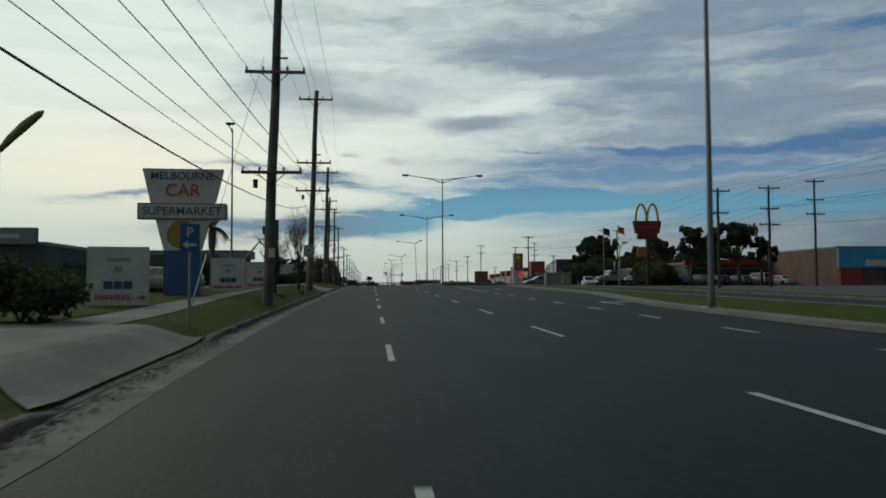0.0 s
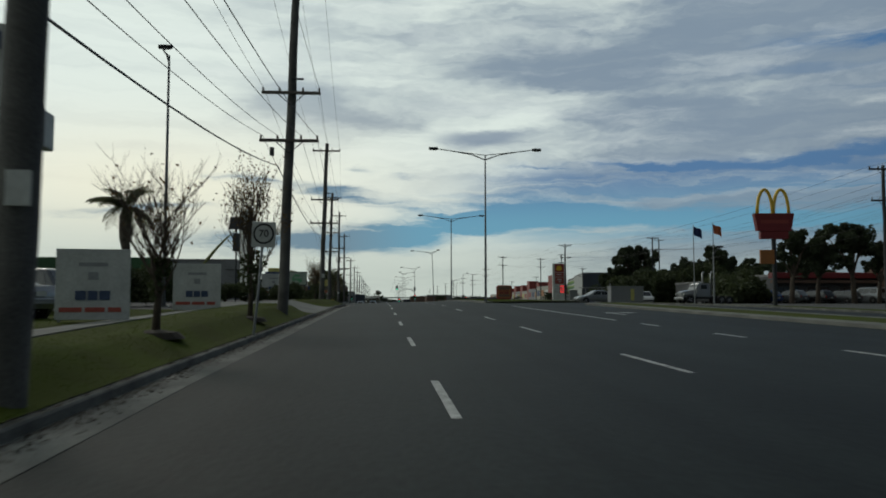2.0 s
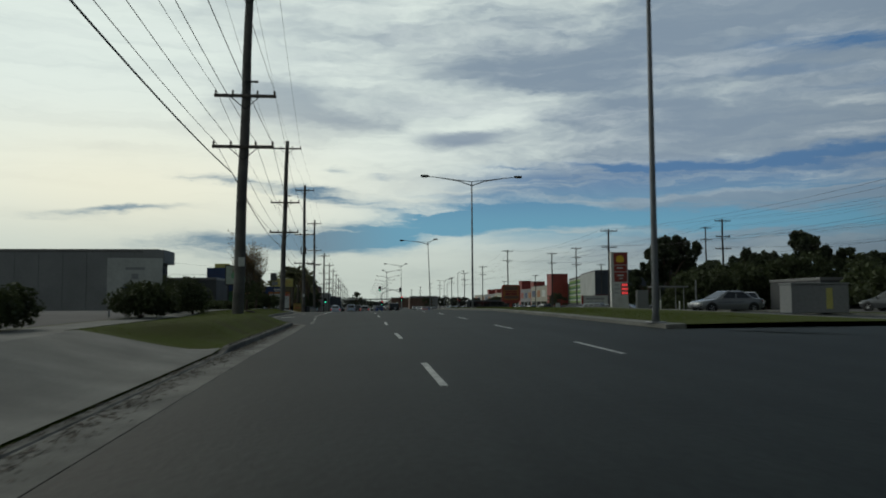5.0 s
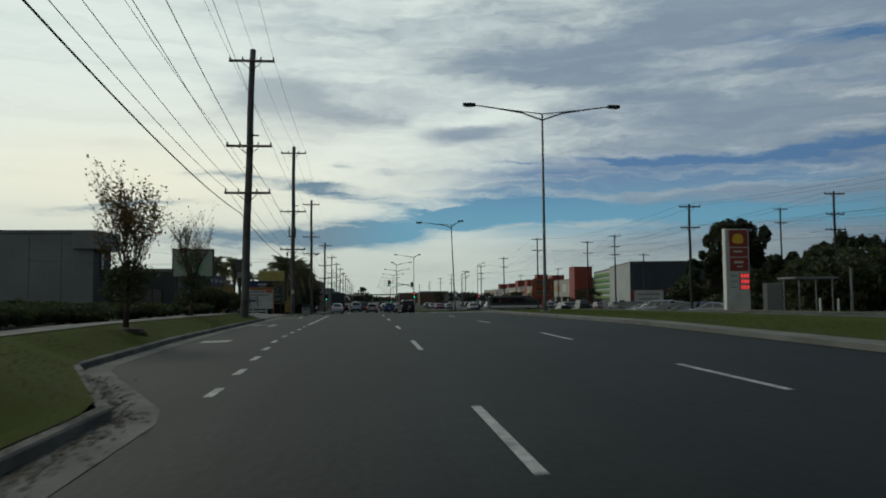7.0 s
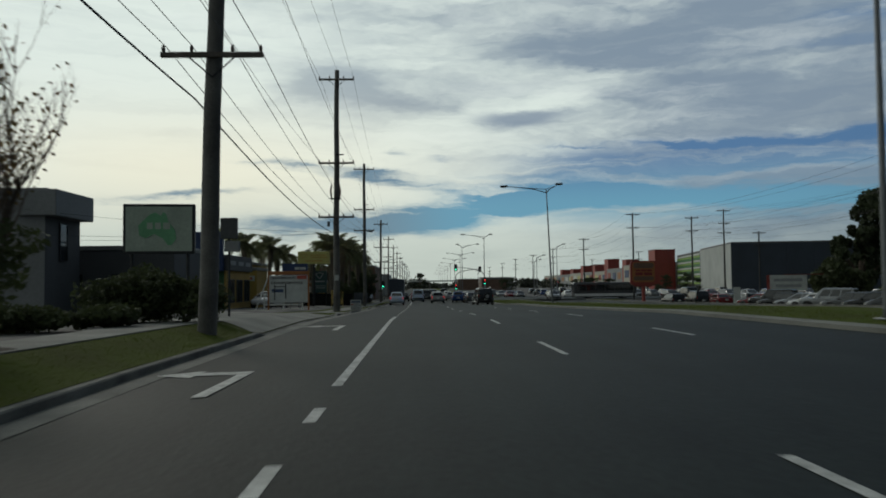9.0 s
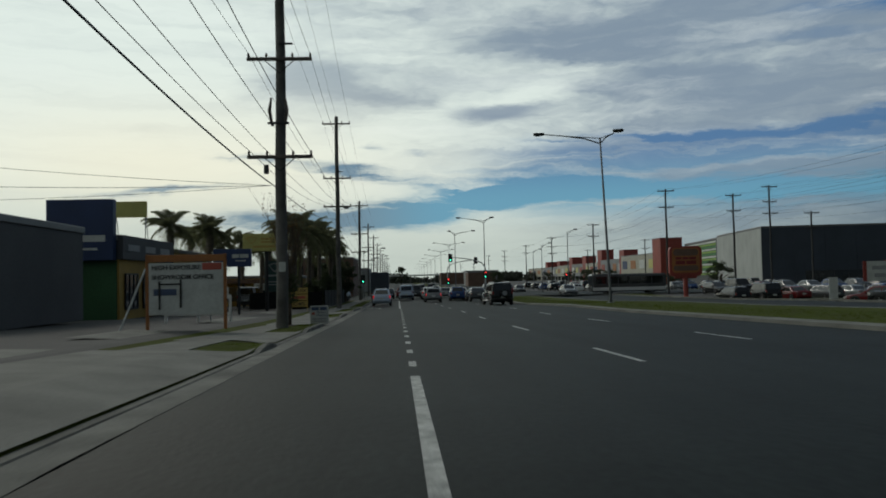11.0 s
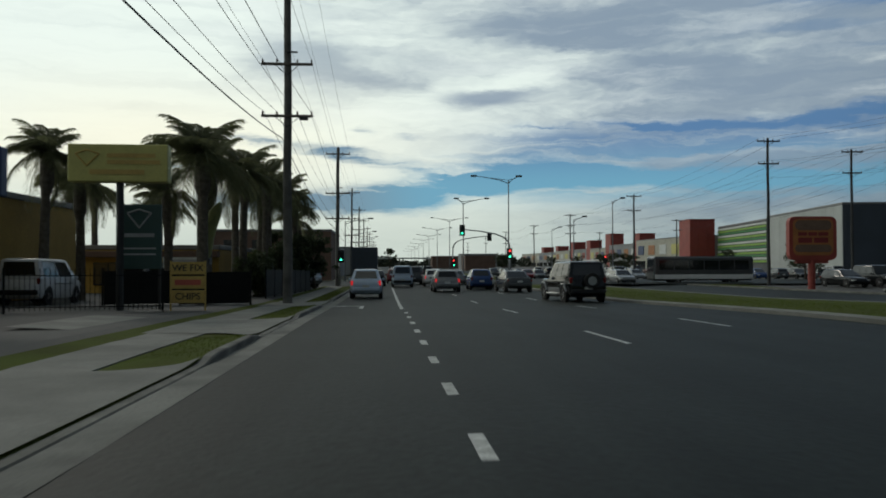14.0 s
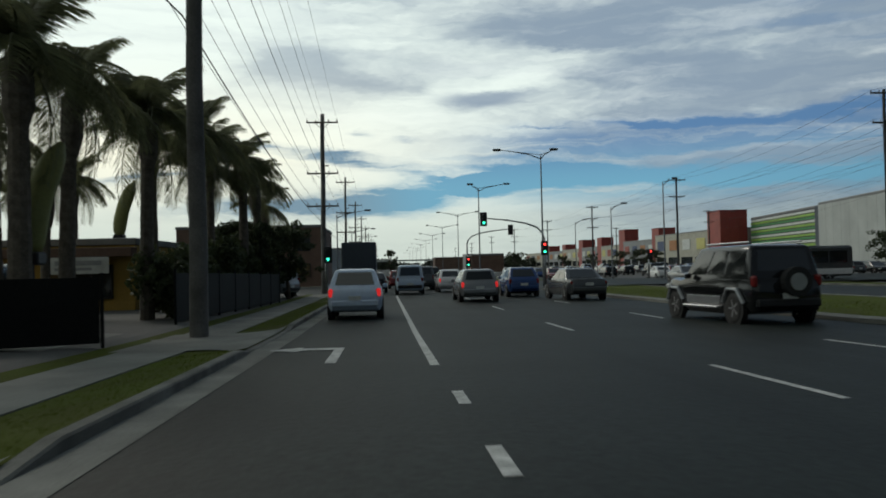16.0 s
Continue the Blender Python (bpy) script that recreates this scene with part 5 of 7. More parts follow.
def window_unit(parent, c, w, h, face, nx=2, ny=1):
    """A framed window set into a wall. face: '-y' or '+x'."""
    rot = Matrix() if face == "-y" else pose(0, 0, 0, 0, 0, 90)
    t = Matrix.Translation(c) @ rot
    e, o = 0.035, 0.075
    ring_ = [(-w / 2 - e, -h / 2 - e), (w / 2 + e, -h / 2 - e), (w / 2 + e, h / 2 + e), (-w / 2 - e, h / 2 + e), (-w / 2 + e, -h / 2 + e), (w / 2 - e, -h / 2 + e), (w / 2 - e, h / 2 - e), (-w / 2 + e, h / 2 - e)]
    vs = [t @ Vector((x, y, z)) for y in (-o, 0.01) for x, z in ring_]
    fs = []
    for k in range(4):
        q = (k + 1) % 4
        fs += [(k, q, 4 + q, 4 + k), (8 + k, 12 + k, 12 + q, 8 + q), (k, 8 + k, 8 + q, q), (4 + k, 4 + q, 12 + q, 12 + k)]
    win = B().add(vs, fs).obj("window", "dark_steel", parent)
    for k in range(1, nx):
        B().box(t @ Vector((-w / 2 + w * k / nx, -0.03, 0)), (0.07, 0.08, h - 0.08) if face == "-y" else (0.08, 0.07, h - 0.08)).obj("mullion", "dark_steel", win)
    for k in range(1, ny):
        B().box(t @ Vector((0, -0.028, -h / 2 + h * k / ny)), (w - 0.08, 0.07, 0.07) if face == "-y" else (0.07, w - 0.08, 0.07)).obj("transom", "dark_steel", win)
    for i in range(nx):
        for j in range(ny):
            c2 = t @ Vector((-w / 2 + w * (i + 0.5) / nx, -0.01, -h / 2 + h * (j + 0.5) / ny))
            B().box(c2, (w / nx - 0.07, 0.03, h / ny - 0.07) if face == "-y" else (0.03, w / nx - 0.07, h / ny - 0.07)).obj("pane", "pane", win)


def building(name, x0, x1, y0, y1, h, wall, label, roof="roof_grey", ground=None, cap=0.3, category="building"):
    zg = ground if ground is not None else (left_z(x1, y0) - 0.1 if x1 < 0 else G(y0) - 0.2)
    root = thing(name, ((x0 + x1) / 2, y0, zg), label, category)
    w, d = x1 - x0, y1 - y0
    B().box((0, d / 2, h / 2), (w, d, h), 0.03).obj("wall_shell", wall, root)
    B().box((0, d / 2, h + cap / 2), (w + 0.15, d + 0.15, cap), 0.03).obj("roof", roof, root)
    return root


def cladding(root, w, y, h, n, material, z0=0.0):
    for k in range(n):
        x = -w / 2 + (k + 0.5) * w / n
        B().box((x, y, z0 + (h - z0) / 2), (w / n - 0.04, 0.05, h - z0 - 0.1), 0.008).obj("wall_panel", material, root)


w1 = building("warehouse", -84.7, -23.2, 152, 156.6, 6.9, "dark_wall", "long grey panelled warehouse with a flat roof")
cladding(w1, 61.5, -0.03, 6.9, 24, "grey_wall")
for k in range(7):
    B().box((-30.75 + 3.0 + 3.0 * k, -0.09, 3.4), (2.96, 0.06, 6.4), 0.01).obj("green_panel", "green_wall", w1, "green painted wall panel")
for k in range(1):
    window_unit(w1, (30.77, 2.2 + 3.2 * k, 4.2), 1.0, 2.2, "+x", 1, 2)
gc = building("green_canopy", -23.0, -14.2, 76, 90, 2.0, "dark_wall", "low dark yard shed with a green fascia")
B().box((0, -0.15, 2.4), (8.9, 0.5, 1.1), 0.03).obj("fascia", "green_wall", gc, "bright green fascia")
for k in range(3):
    window_unit(gc, (-2.8 + 2.8 * k, -0.02, 1.1), 2.2, 1.4, "-y", 2, 1)
B().box((30.35, 2.2, 6.35), (2.3, 5.2, 1.5), 0.04).obj("parapet_box", "grey_wall", w1)
w2 = building("workshop", -50, -17.8, 158, 167, 4.0, "dark_wall", "low dark workshop behind shrubs")
for k in range(5):
    window_unit(w2, (13.5 - 4.5 * k, -0.02, 1.8), 2.6, 1.3, "-y", 3, 1)
w3 = building("parts_shop", -40, -18.0, 172, 181.5, 4.2, "green_wall", "green fronted parts shop with navy parapet and ochre side", cap=0.2)
B().box((9.3, -0.25, 4.75), (3.4, 0.5, 3.2), 0.03).obj("parapet_sign", "navy", w3, "navy parapet sign")
bars(w3, "board", [(8.1, 9.3, 4.3, 0.34), (9.4, 10.6, 4.3, 0.34), (8.5, 10.2, 3.75, 0.12)], -0.51)
B().box((11.06, 4.75, 1.6), (0.12, 9.4, 3.2), 0.01).obj("side_wall", "yellow_wall", w3, "ochre painted side wall")
B().box((11.16, 4.75, 3.85), (0.36, 9.5, 1.3), 0.03).obj("side_fascia", "dark_wall", w3, "dark sloping fascia")
for k in range(3):
    B().box((11.36, 1.7 + 2.9 * k, 3.85), (0.03, 1.9, 0.35), 0.005).obj("fascia_print", "letter_grey", w3)
    window_unit(w3, (11.16, 1.8 + 3.0 * k, 1.5), 2.0, 1.9, "+x", 3, 1)
for k in range(7):
    B().box((-9.5 + 2.6 * k, -0.04, 1.5), (2.54, 0.08, 2.9), 0.01).obj("wall_panel", "green_wall", w3)
w4 = building("tyre_shop", -45, -20.5, 189, 204, 4.6, "yellow_wall", "ochre walled shop with a dark sloping roof band")
B().box((0, -0.1, 4.2), (24.6, 0.4, 1.0), 0.02).obj("fascia", "dark_wall", w4)
for k in range(4):
    window_unit(w4, (9.5 - 4.6 * k, -0.02, 1.8), 3.2, 2.2, "-y", 3, 2)
rs = thing("roof_billboard", (-21.6, 185.2, left_z(-21, 185)), "yellow billboard on a steel frame above a roof", "billboard")
B().box((0, 0, 7.2), (2.3, 0.15, 1.1), 0.01).obj("panel", "sign_yellow", rs)
for k in (-1, 1):
    B().tube([(k, 0.1, 3.5), (k, 0.1, 7.6)], 0.04, 6).obj("strut", "steel", rs)
    B().tube([(k, 1.2, 3.5), (k, 0.1, 7.2)], 0.03, 6).obj("strut", "steel", rs)
w4b = building("tyre_showroom", -30, -17.6, 183.2, 188.6, 3.6, "yellow_wall", "low ochre shopfront with a pale fascia sign")
bars(w4b, "board", [(3.6, 6.0, 2.85, 0.5)], -0.03, "fascia_board")
bars(w4b, "letter_red", [(3.8, 4.7, 2.85, 0.26), (4.85, 5.8, 2.85, 0.26)], -0.045)
window_unit(w4b, (2.0, -0.02, 1.4), 5.0, 1.9, "-y", 4, 1)
w5 = building("fruit_shop", -38, -14.5, 212, 232, 2.85, "yellow_wall", "low ochre walled shop behind the palms")
B().box((0, -0.25, 2.55), (23.6, 0.8, 0.4), 0.03).obj("eave", "brown", w5)
for k in range(5):
    window_unit(w5, (9.5 - 4.3 * k, -0.02, 1.3), 2.6, 1.4, "-y", 3, 1)
bars(w5, "board", [(8.4, 10.9, 2.0, 0.7)], -0.72, "shop_board")
bars(w5, "letter_grey", [(8.7, 10.6, 2.1, 0.2), (8.7, 10.2, 1.85, 0.12)], -0.735)
w6 = building("corner_shop", -26, -10.7, 264, 282, 6.4, "brown", "brown two-storey building past the crossing")
for k in range(4):
    for z in (1.8, 4.6):
        window_unit(w6, (5.6 - 3.6 * k, -0.02, z), 1.8, 1.4, "-y", 2, 1)
w0 = building("car_yard_office", -40, -23.5, 60, 70, 3.2, "dark_wall", "dark car yard office with a stepped parapet")
B().box((5, -0.2, 3.9), (5.5, 0.5, 1.2), 0.03).obj("parapet_sign", "grey_wall", w0)
bars(w0, "board", [(3.2, 4.4, 3.9, 0.6), (4.8, 6.6, 3.9, 0.3)], -0.46)
for k in range(3):
    window_unit(w0, (5 - 4.8 * k, -0.02, 1.7), 3.0, 2.0, "-y", 3, 1)
for x0, y0, x1, h in ((-12, 300, -30, 5), (-11, 340, -34, 6), (-12, 390, -36, 5), (-12, 450, -40, 6), (-13, 520, -40, 6)):
    fb = building("roadside_shop", x1, x0, y0, y0 + 25, h, "grey_wall", "distant low grey roadside shop", ground=G(y0) - 0.1)
    for k in range(3):
        window_unit(fb, (4 - 5 * k, -0.02, h * 0.4), 3, 1.6, "-y", 3, 1)

# map billboard
mb = thing("billboard", (-12.05, 137.2, left_z(-12, 137)), "white billboard with a green map shape in a dark frame", "billboard", turn=6)
mb.matrix_basis = mb.matrix_basis @ Matrix.Scale(1.16, 4)
B().box((0, 0, 2.85), (2.3, 0.2, 1.66), 0.02).obj("frame", "dark_steel", mb)
B().box((0, -0.105, 2.85), (2.12, 0.02, 1.48), 0.004).obj("face", "dim_board", mb)
aus = [(-0.62, -0.28), (-0.66, 0.05), (-0.5, 0.22), (-0.3, 0.42), (-0.12, 0.5), (0.05, 0.38), (0.14, 0.5), (0.22, 0.46), (0.3, 0.2), (0.52, -0.1), (0.55, -0.38), (0.4, -0.6), (0.28, -0.58), (0.12, -0.36), (-0.15, -0.22), (-0.42, -0.36)]
B().prism([(x, z + 2.9) for x, z in aus], 0.012, Matrix.Translation((0, -0.122, 0))).obj("map_print", "logo_green", mb)
bars(mb, "dim_board", [(-0.38, -0.2, 2.95, 0.22), (-0.12, 0.06, 2.95, 0.22), (0.14, 0.36, 2.95, 0.22)], -0.134)
for k in (-0.9, 0.9):
    B().tube([(k, 0.1, -0.3), (k, 0.1, 2.1)], 0.06, 8).obj("post", "dark_steel", mb)
ds = thing("box_sign", (-8.4, 133, left_z(-8.4, 133)), "small dark box sign on a post behind the pole", "sign")
B().tube([(0, 0, -0.1), (0, 0, 2.6)], 0.04, 8).obj("post", "dark_steel", ds)
B().box((0, 0, 2.95), (0.55, 0.2, 0.7), 0.02).obj("upper_box", "dark_wall", ds)
B().box((0.1, 0, 2.35), (0.5, 0.15, 0.35), 0.02).obj("lower_box", "grey_wall", ds)

# lease hoarding in an orange frame
hd = thing("lease_hoarding", (-10.0, 155, left_z(-10, 155)), "white lease hoarding with dark print in an orange frame", "hoarding", turn=4)
B().box((0, 0, 1.25), (2.3, 0.06, 1.65), 0.01).obj("panel", "board", hd)
for k in (-1.2, 1.2):
    B().box((k, 0.02, 1.15), (0.1, 0.1, 2.4), 0.01).obj("frame_post", "orange", hd)
B().box((0, 0.02, 2.22), (2.5, 0.1, 0.22), 0.01).obj("frame_rail", "orange", hd)
B().tube([(-1.25, 0.0, 1.9), (-1.9, -0.5, 0.0)], 0.035, 6).obj("prop", "board", hd)
flat_text("HIGH EXPOSURE", 0.2, "letter_black", hd, Matrix.Translation((-0.3, -0.045, 1.92)))
flat_text("SHOWROOM OFFICE", 0.2, "letter_black", hd, Matrix.Translation((-0.1, -0.045, 1.62)))
bars(hd, "letter_navy", [(-1.0, -0.3, 1.15, 0.2)], -0.04)
bars(hd, "letter_red", [(0.5, 1.1, 1.95, 0.22)], -0.04)
bars(hd, "letter_black", [(-0.85, -0.79, 1.05, 0.9), (-0.2, -0.14, 1.1, 0.9), (-0.85, -0.14, 1.4, 0.05)], -0.05)

# navy sign on two posts, yellow pylon, green sign, stacked boards, clearance board
ns = thing("double_post_sign", (-13.0, 177, left_z(-13, 177)), "navy shop sign on two posts", "sign")
B().box((0, 0, 3.3), (2.2, 0.3, 1.05), 0.02).obj("panel", "navy", ns)
bars(ns, "board", [(0.0, 0.4, 3.4, 0.22), (0.45, 0.95, 3.4, 0.22), (0.2, 0.8, 3.12, 0.06)], -0.16)
for k in (-0.75, 0.35):
    B().tube([(k, 0, -0.4), (k, 0, 2.9)], 0.08, 8).obj("post", "dark_steel", ns)
yp = thing("pylon_sign", (-12.57, 186.6, left_z(-12.5, 186.6)), "long yellow lightbox sign on a single post", "sign", turn=2)
B().box((0, 0, 4.85), (3.2, 0.55, 1.25), 0.03).obj("lightbox", "sign_yellow", yp)
B().tube([(0, 0, -0.4), (0, 0, 4.3)], 0.12, 10).obj("post", "dark_steel", yp)
bars(yp, "board_ochre", [(-0.35, 1.2, 5.1, 0.14), (-0.35, 1.35, 4.88, 0.14)], -0.285)
bars(yp, "board_ochre", [(-0.9, 0.85, 4.55, 0.16)], -0.285)
vb = B()
for a, b_ in (((-1.35, 5.15), (-1.0, 4.75)), ((-1.0, 4.75), (-0.6, 5.15)), ((-1.35, 5.15), (-0.98, 5.28)), ((-0.98, 5.28), (-0.6, 5.15))):
    vb.tube([(a[0], -0.28, a[1]), (b_[0], -0.28, b_[1])], 0.03, 5)
vb.obj("emblem", "board_ochre", yp)
gs = thing("green_sign", (-12.1, 187.2, left_z(-12, 187.2)), "dark green sign board with pale emblem beside the pylon", "sign")
B().box((0, 0, 2.45), (1.45, 0.12, 2.2), 0.02).obj("panel", "sign_green", gs)
for k in (-0.65, 0.65):
    B().tube([(k, 0.05, -0.4), (k, 0.05, 2.0)], 0.05, 8).obj("post", "dark_steel", gs)
vb = B()
for a, b_ in (((-0.4, 3.25), (0, 2.75)), ((0, 2.75), (0.4, 3.25)), ((-0.4, 3.25), (0, 3.38)), ((0, 3.38), (0.4, 3.25))):
    vb.tube([(a[0], -0.07, a[1]), (b_[0], -0.07, b_[1])], 0.035, 5)
vb.obj("emblem", "letter_grey", gs)
bars(gs, "letter_grey", [(-0.5, 0.5, 2.5, 0.13), (-0.55, 0.55, 2.05, 0.06), (-0.55, 0.55, 1.85, 0.06)], -0.068)
ch = thing("repair_board", (-10.25, 186.2, left_z(-10.25, 186.2)), "three stacked ochre boards with black lettering at the gate", "sign")
for k, z in enumerate((1.36, 0.89, 0.42)):
    B().box((0, 0, z), (1.06, 0.03, 0.41), 0.006).obj("panel", "board_ochre", ch)
for k in (-0.56, 0.56):
    B().box((k, 0.02, 0.75), (0.05, 0.05, 1.7), 0.006).obj("post", "board_ochre", ch)
flat_text("WE FIX", 0.31, "letter_black", ch, Matrix.Translation((0, -0.025, 1.36)))
bars(ch, "letter_red", [(-0.42, 0.42, 0.89, 0.18)], -0.02)
flat_text("CHIPS", 0.31, "letter_black", ch, Matrix.Translation((0, -0.025, 0.42)))
fs_ = thing("clearance_board", (-6.42, 161.2, left_z(-6.42, 161.2)), "white clearance board with blue print on the verge", "sign", turn=3)
B().box((0, 0, 0.42), (0.72, 0.03, 0.72), 0.006).obj("panel", "board", fs_)
B().box((0, 0.25, 0.34), (0.70, 0.02, 0.66), 0.005, pose(0, 0, 0, 18, 0, 0)).obj("back_leg", "board", fs_)
bars(fs_, "letter_navy", [(-0.3, -0.02, 0.66, 0.13), (0.02, 0.3, 0.66, 0.13)], -0.02)
bars(fs_, "letter_red", [(-0.3, -0.18, 0.47, 0.09)], -0.02)
flat_text("Factory", 0.11, "letter_navy", fs_, Matrix.Translation((0.08, -0.025, 0.51)))
flat_text("Clearance", 0.11, "letter_navy", fs_, Matrix.Translation((0.1, -0.025, 0.40)))
bars(fs_, "letter_grey", [(-0.28, 0.28, 0.25, 0.05), (-0.28, 0.28, 0.16, 0.05)], -0.02)
rf = thing("rail_fence", (-10.45, 163.8, left_z(-10.45, 163.8)), "white two-rail fence beside the yard entrance", "fence")
for x in (0.0, -1.35, -2.7):
    B().box((x, 0, 0.52), (0.1, 0.1, 1.15), 0.01).obj("post", "white", rf)
for z in (0.30, 0.98):
    B().box((-1.35, -0.065, z), (2.8, 0.03, 0.12), 0.006).obj("rail", "white", rf)
np_ = thing("number_board", (-10.95, 163.72, left_z(-10.95, 163.7)), "small white board with dark bars fixed on a rail fence", "sign")
B().box((0, -0.06, 1.22), (0.94, 0.03, 0.40), 0.006).obj("panel", "board", np_)
for x in (-0.3, 0.3):
    B().box((x, -0.02, 0.6), (0.05, 0.04, 1.35), 0.005).obj("post", "steel", np_)
bars(np_, "letter_navy", [(-0.38, -0.05, 1.22, 0.2), (0.05, 0.38, 1.22, 0.2)], -0.08)
bn = banana(-11.75, 195.5, left_z(-11.75, 195.5) + 1.9, 2.5, 0.30, 0, 0.8)
B().tube([(0, 0, -2.5), (0, 0, -0.2)], 0.06, 8).obj("stand", "dark_steel", bn)
banana(-16.1, 215.0, G(212) + 3.42, 2.5, 0.30, 0, 0.85)
fl = thing("feather_banner", (-18.0, 40.2, left_z(-18, 40.2)), "slanted yellow-grey inflatable arm on a tall pole", "inflatable")
B().tube([(0, 0, -0.1), (0, 0, 7.2)], 0.05, 8).obj("pole", "steel", fl)
B().tube([(0, 0, 7.0), (0.5, 0, 7.6), (1.2, 0, 8.3), (1.85, 0, 8.85), (2.05, 0, 9.0)], [0.12, 0.2, 0.24, 0.18, 0.05], 10).obj("skin", "inflatable", fl, smooth=True)
arm_ = thing("boom_banner", (-9.9, 76.25, left_z(-9.8, 76.3) + 4.6), "long drooping yellow streamer tied to a sign pole", "streamer")
B().tube([(0.02, 0, 0.05), (-0.5, -0.4, -0.5), (-1.0, -0.8, -1.15), (-1.45, -1.2, -1.85), (-1.75, -1.4, -2.3)], [0.025, 0.06, 0.09, 0.12, 0.03], 8).obj("skin", "inflatable", arm_, smooth=True)

# fences


def picket_fence(x0, y0, x1, y1, h, label, step=0.14, solid=False):
    a, b_ = Vector((x0, y0, 0)), Vector((x1, y1, 0))
    ln = (b_ - a).length
    ang = math.degrees(math.atan2(y1 - y0, x1 - x0))
    root = thing("fence", (x0, y0, left_z(x0, y0) if x0 < 0 else right_z(x0, y0)), label, "fence", "yard fences", ang)
    slope = ((left_z(x1, y1) - left_z(x0, y0)) / ln) if x0 < 0 else 0
    n = int(ln / 2.4)
    for k in range(n + 1):
        x = ln * k / max(1, n)
        B().box((x, 0, h / 2 + slope * x), (0.07, 0.07, h + 0.1), 0.008).obj("post", "fence_black", root)
    for z in (0.15, h - 0.18):
        B().tube([(0, 0, z), (ln, 0, z + slope * ln)], 0.02, 4).obj("rail", "fence_black", root)
    if solid:
        for k in range(n):
            x = ln * (k + 0.5) / n
            B().box((x, 0.0, h / 2 + slope * x), (ln / n - 0.09, 0.03, h - 0.12), 0.005).obj("panel", "fence_black", root)
    else:
        me = B().box((0, 0, h / 2), (0.02, 0.02, h)).mesh("picket", M["fence_black"])
        for k in range(int(ln / step)):
            p = new("picket", me)
            p.parent = root
            p.location = (k * step, 0, slope * k * step + 0.04)
    return root


picket_fence(-15.2, 184.2, -10.9, 185.6, 1.3, "black steel picket fence along the yard")
picket_fence(-14.5, 190.6, -9.3, 192.8, 1.4, "solid black panel fence beside the footpath", solid=True)
picket_fence(-9.7, 199.8, -9.2, 218, 1.5, "solid black panel fence beside the footpath", solid=True)
picket_fence(-22, 60, -13.5, 58, 1.7, "dark steel picket fence of the car yard")
picket_fence(-15.5, 42, -10.3, 44, 1.6, "dark steel picket fence of the car yard")

# ---- across the road ----
# double-arch pylon
ap = thing("arch_pylon", (27.5, 77.9, right_z(27.5, 77.9) - 0.35), "tall restaurant pylon with yellow double arch over a red board", "sign", turn=-4)
B().tube([(0, 0, 0.2), (0, 0, 5.3)], 0.16, 10).obj("post", "dark_steel", ap)
B().prism([(-1.42, 7.0), (1.42, 7.0), (1.2, 5.75), (-1.2, 5.75)], 0.45, Matrix()).obj("board", "dark_red", ap)
B().box((0, 0, 5.45), (2.0, 0.4, 0.55), 0.02).obj("lower_board", "dark_red", ap)
bars(ap, "red", [(-1.0, 1.0, 6.4, 0.25)], -0.232)
for s_ in (-1, 1):
    pts = [(s_ * 0.58 + 0.55 * math.cos(a), 0, 7.0 + 1.72 * math.sin(a)) for a in [math.pi * k / 12 for k in range(13)]]
    B().tube(pts, 0.12, 8).obj("arch", "yellow", ap, smooth=True)
B().box((-0.55, -0.1, 3.9), (1.0, 0.2, 1.0), 0.02).obj("side_sign", "orange", ap)
# flags


def flagpole(x, y, h, cloth, label, w=0.95):
    root = thing("flagpole", (x, y, right_z(x, y)), label, "flagpole", "flagpoles")
    B().tube([(0, 0, -0.1), (0, 0, h)], [0.05, 0.03], 8).obj("pole", "steel", root)
    b = B()
    nx, nz = 8, 5
    vs = []
    for side in (-0.006, 0.006):
        for i in range(nx + 1):
            for k in range(nz + 1):
                u_ = i / nx
                vs.append((0.04 + u_ * w * 0.8, side + 0.1 * math.sin(u_ * 7 + k * 0.4) * u_, h - 0.15 - 0.75 * k / nz - 0.45 * u_ * u_ - 0.08 * math.sin(u_ * 5)))
    m_ = (nx + 1) * (nz + 1)
    fs = [(o + i * (nz + 1) + k, o + i * (nz + 1) + k + 1, o + (i + 1) * (nz + 1) + k + 1, o + (i + 1) * (nz + 1) + k) for o in (0, m_) for i in range(nx) for k in range(nz)]
    b.add(vs, fs).obj("flag", cloth, root, smooth=True, fix=False)
    return root


flagpole(26.9, 91.0, 7.0, "flag_navy", "steel flagpole flying a navy flag")
flagpole(28.5, 90.6, 7.2, "flag_orange", "steel flagpole flying an orange-red flag")
lamp_post((29.3, 92.5, right_z(29, 92.5)), 4.8, 0.9, "short dark car-park lamp post", single=True)

# restaurant and neighbours
r1 = building("restaurant", 48, 75, 118, 132, 3.4, "dark_wall", "low dark restaurant with a red roof band", ground=right_z(50, 118))
B().box((0, -0.3, 3.5), (28.6, 1.0, 0.7), 0.05).obj("mansard", "dark_red", r1)
B().box((0, -0.4, 2.75), (28.4, 0.5, 0.35), 0.03).obj("fascia", "brown", r1)
for k in range(7):
    window_unit(r1, (-12 + 4 * k, -0.02, 1.3), 2.8, 1.6, "-y", 3, 1)
r2 = building("showroom", 62, 96, 150, 166, 5.0, "grey_wall", "long grey showroom with a dark red roof band", ground=right_z(60, 150))
B().box((-6, -0.2, 5.3), (18, 0.6, 1.2), 0.04).obj("red_band", "dark_red", r2)
for k in range(4):
    window_unit(r2, (-12 + 5 * k, -0.02, 3.4), 2.6, 1.4, "-y", 3, 1)
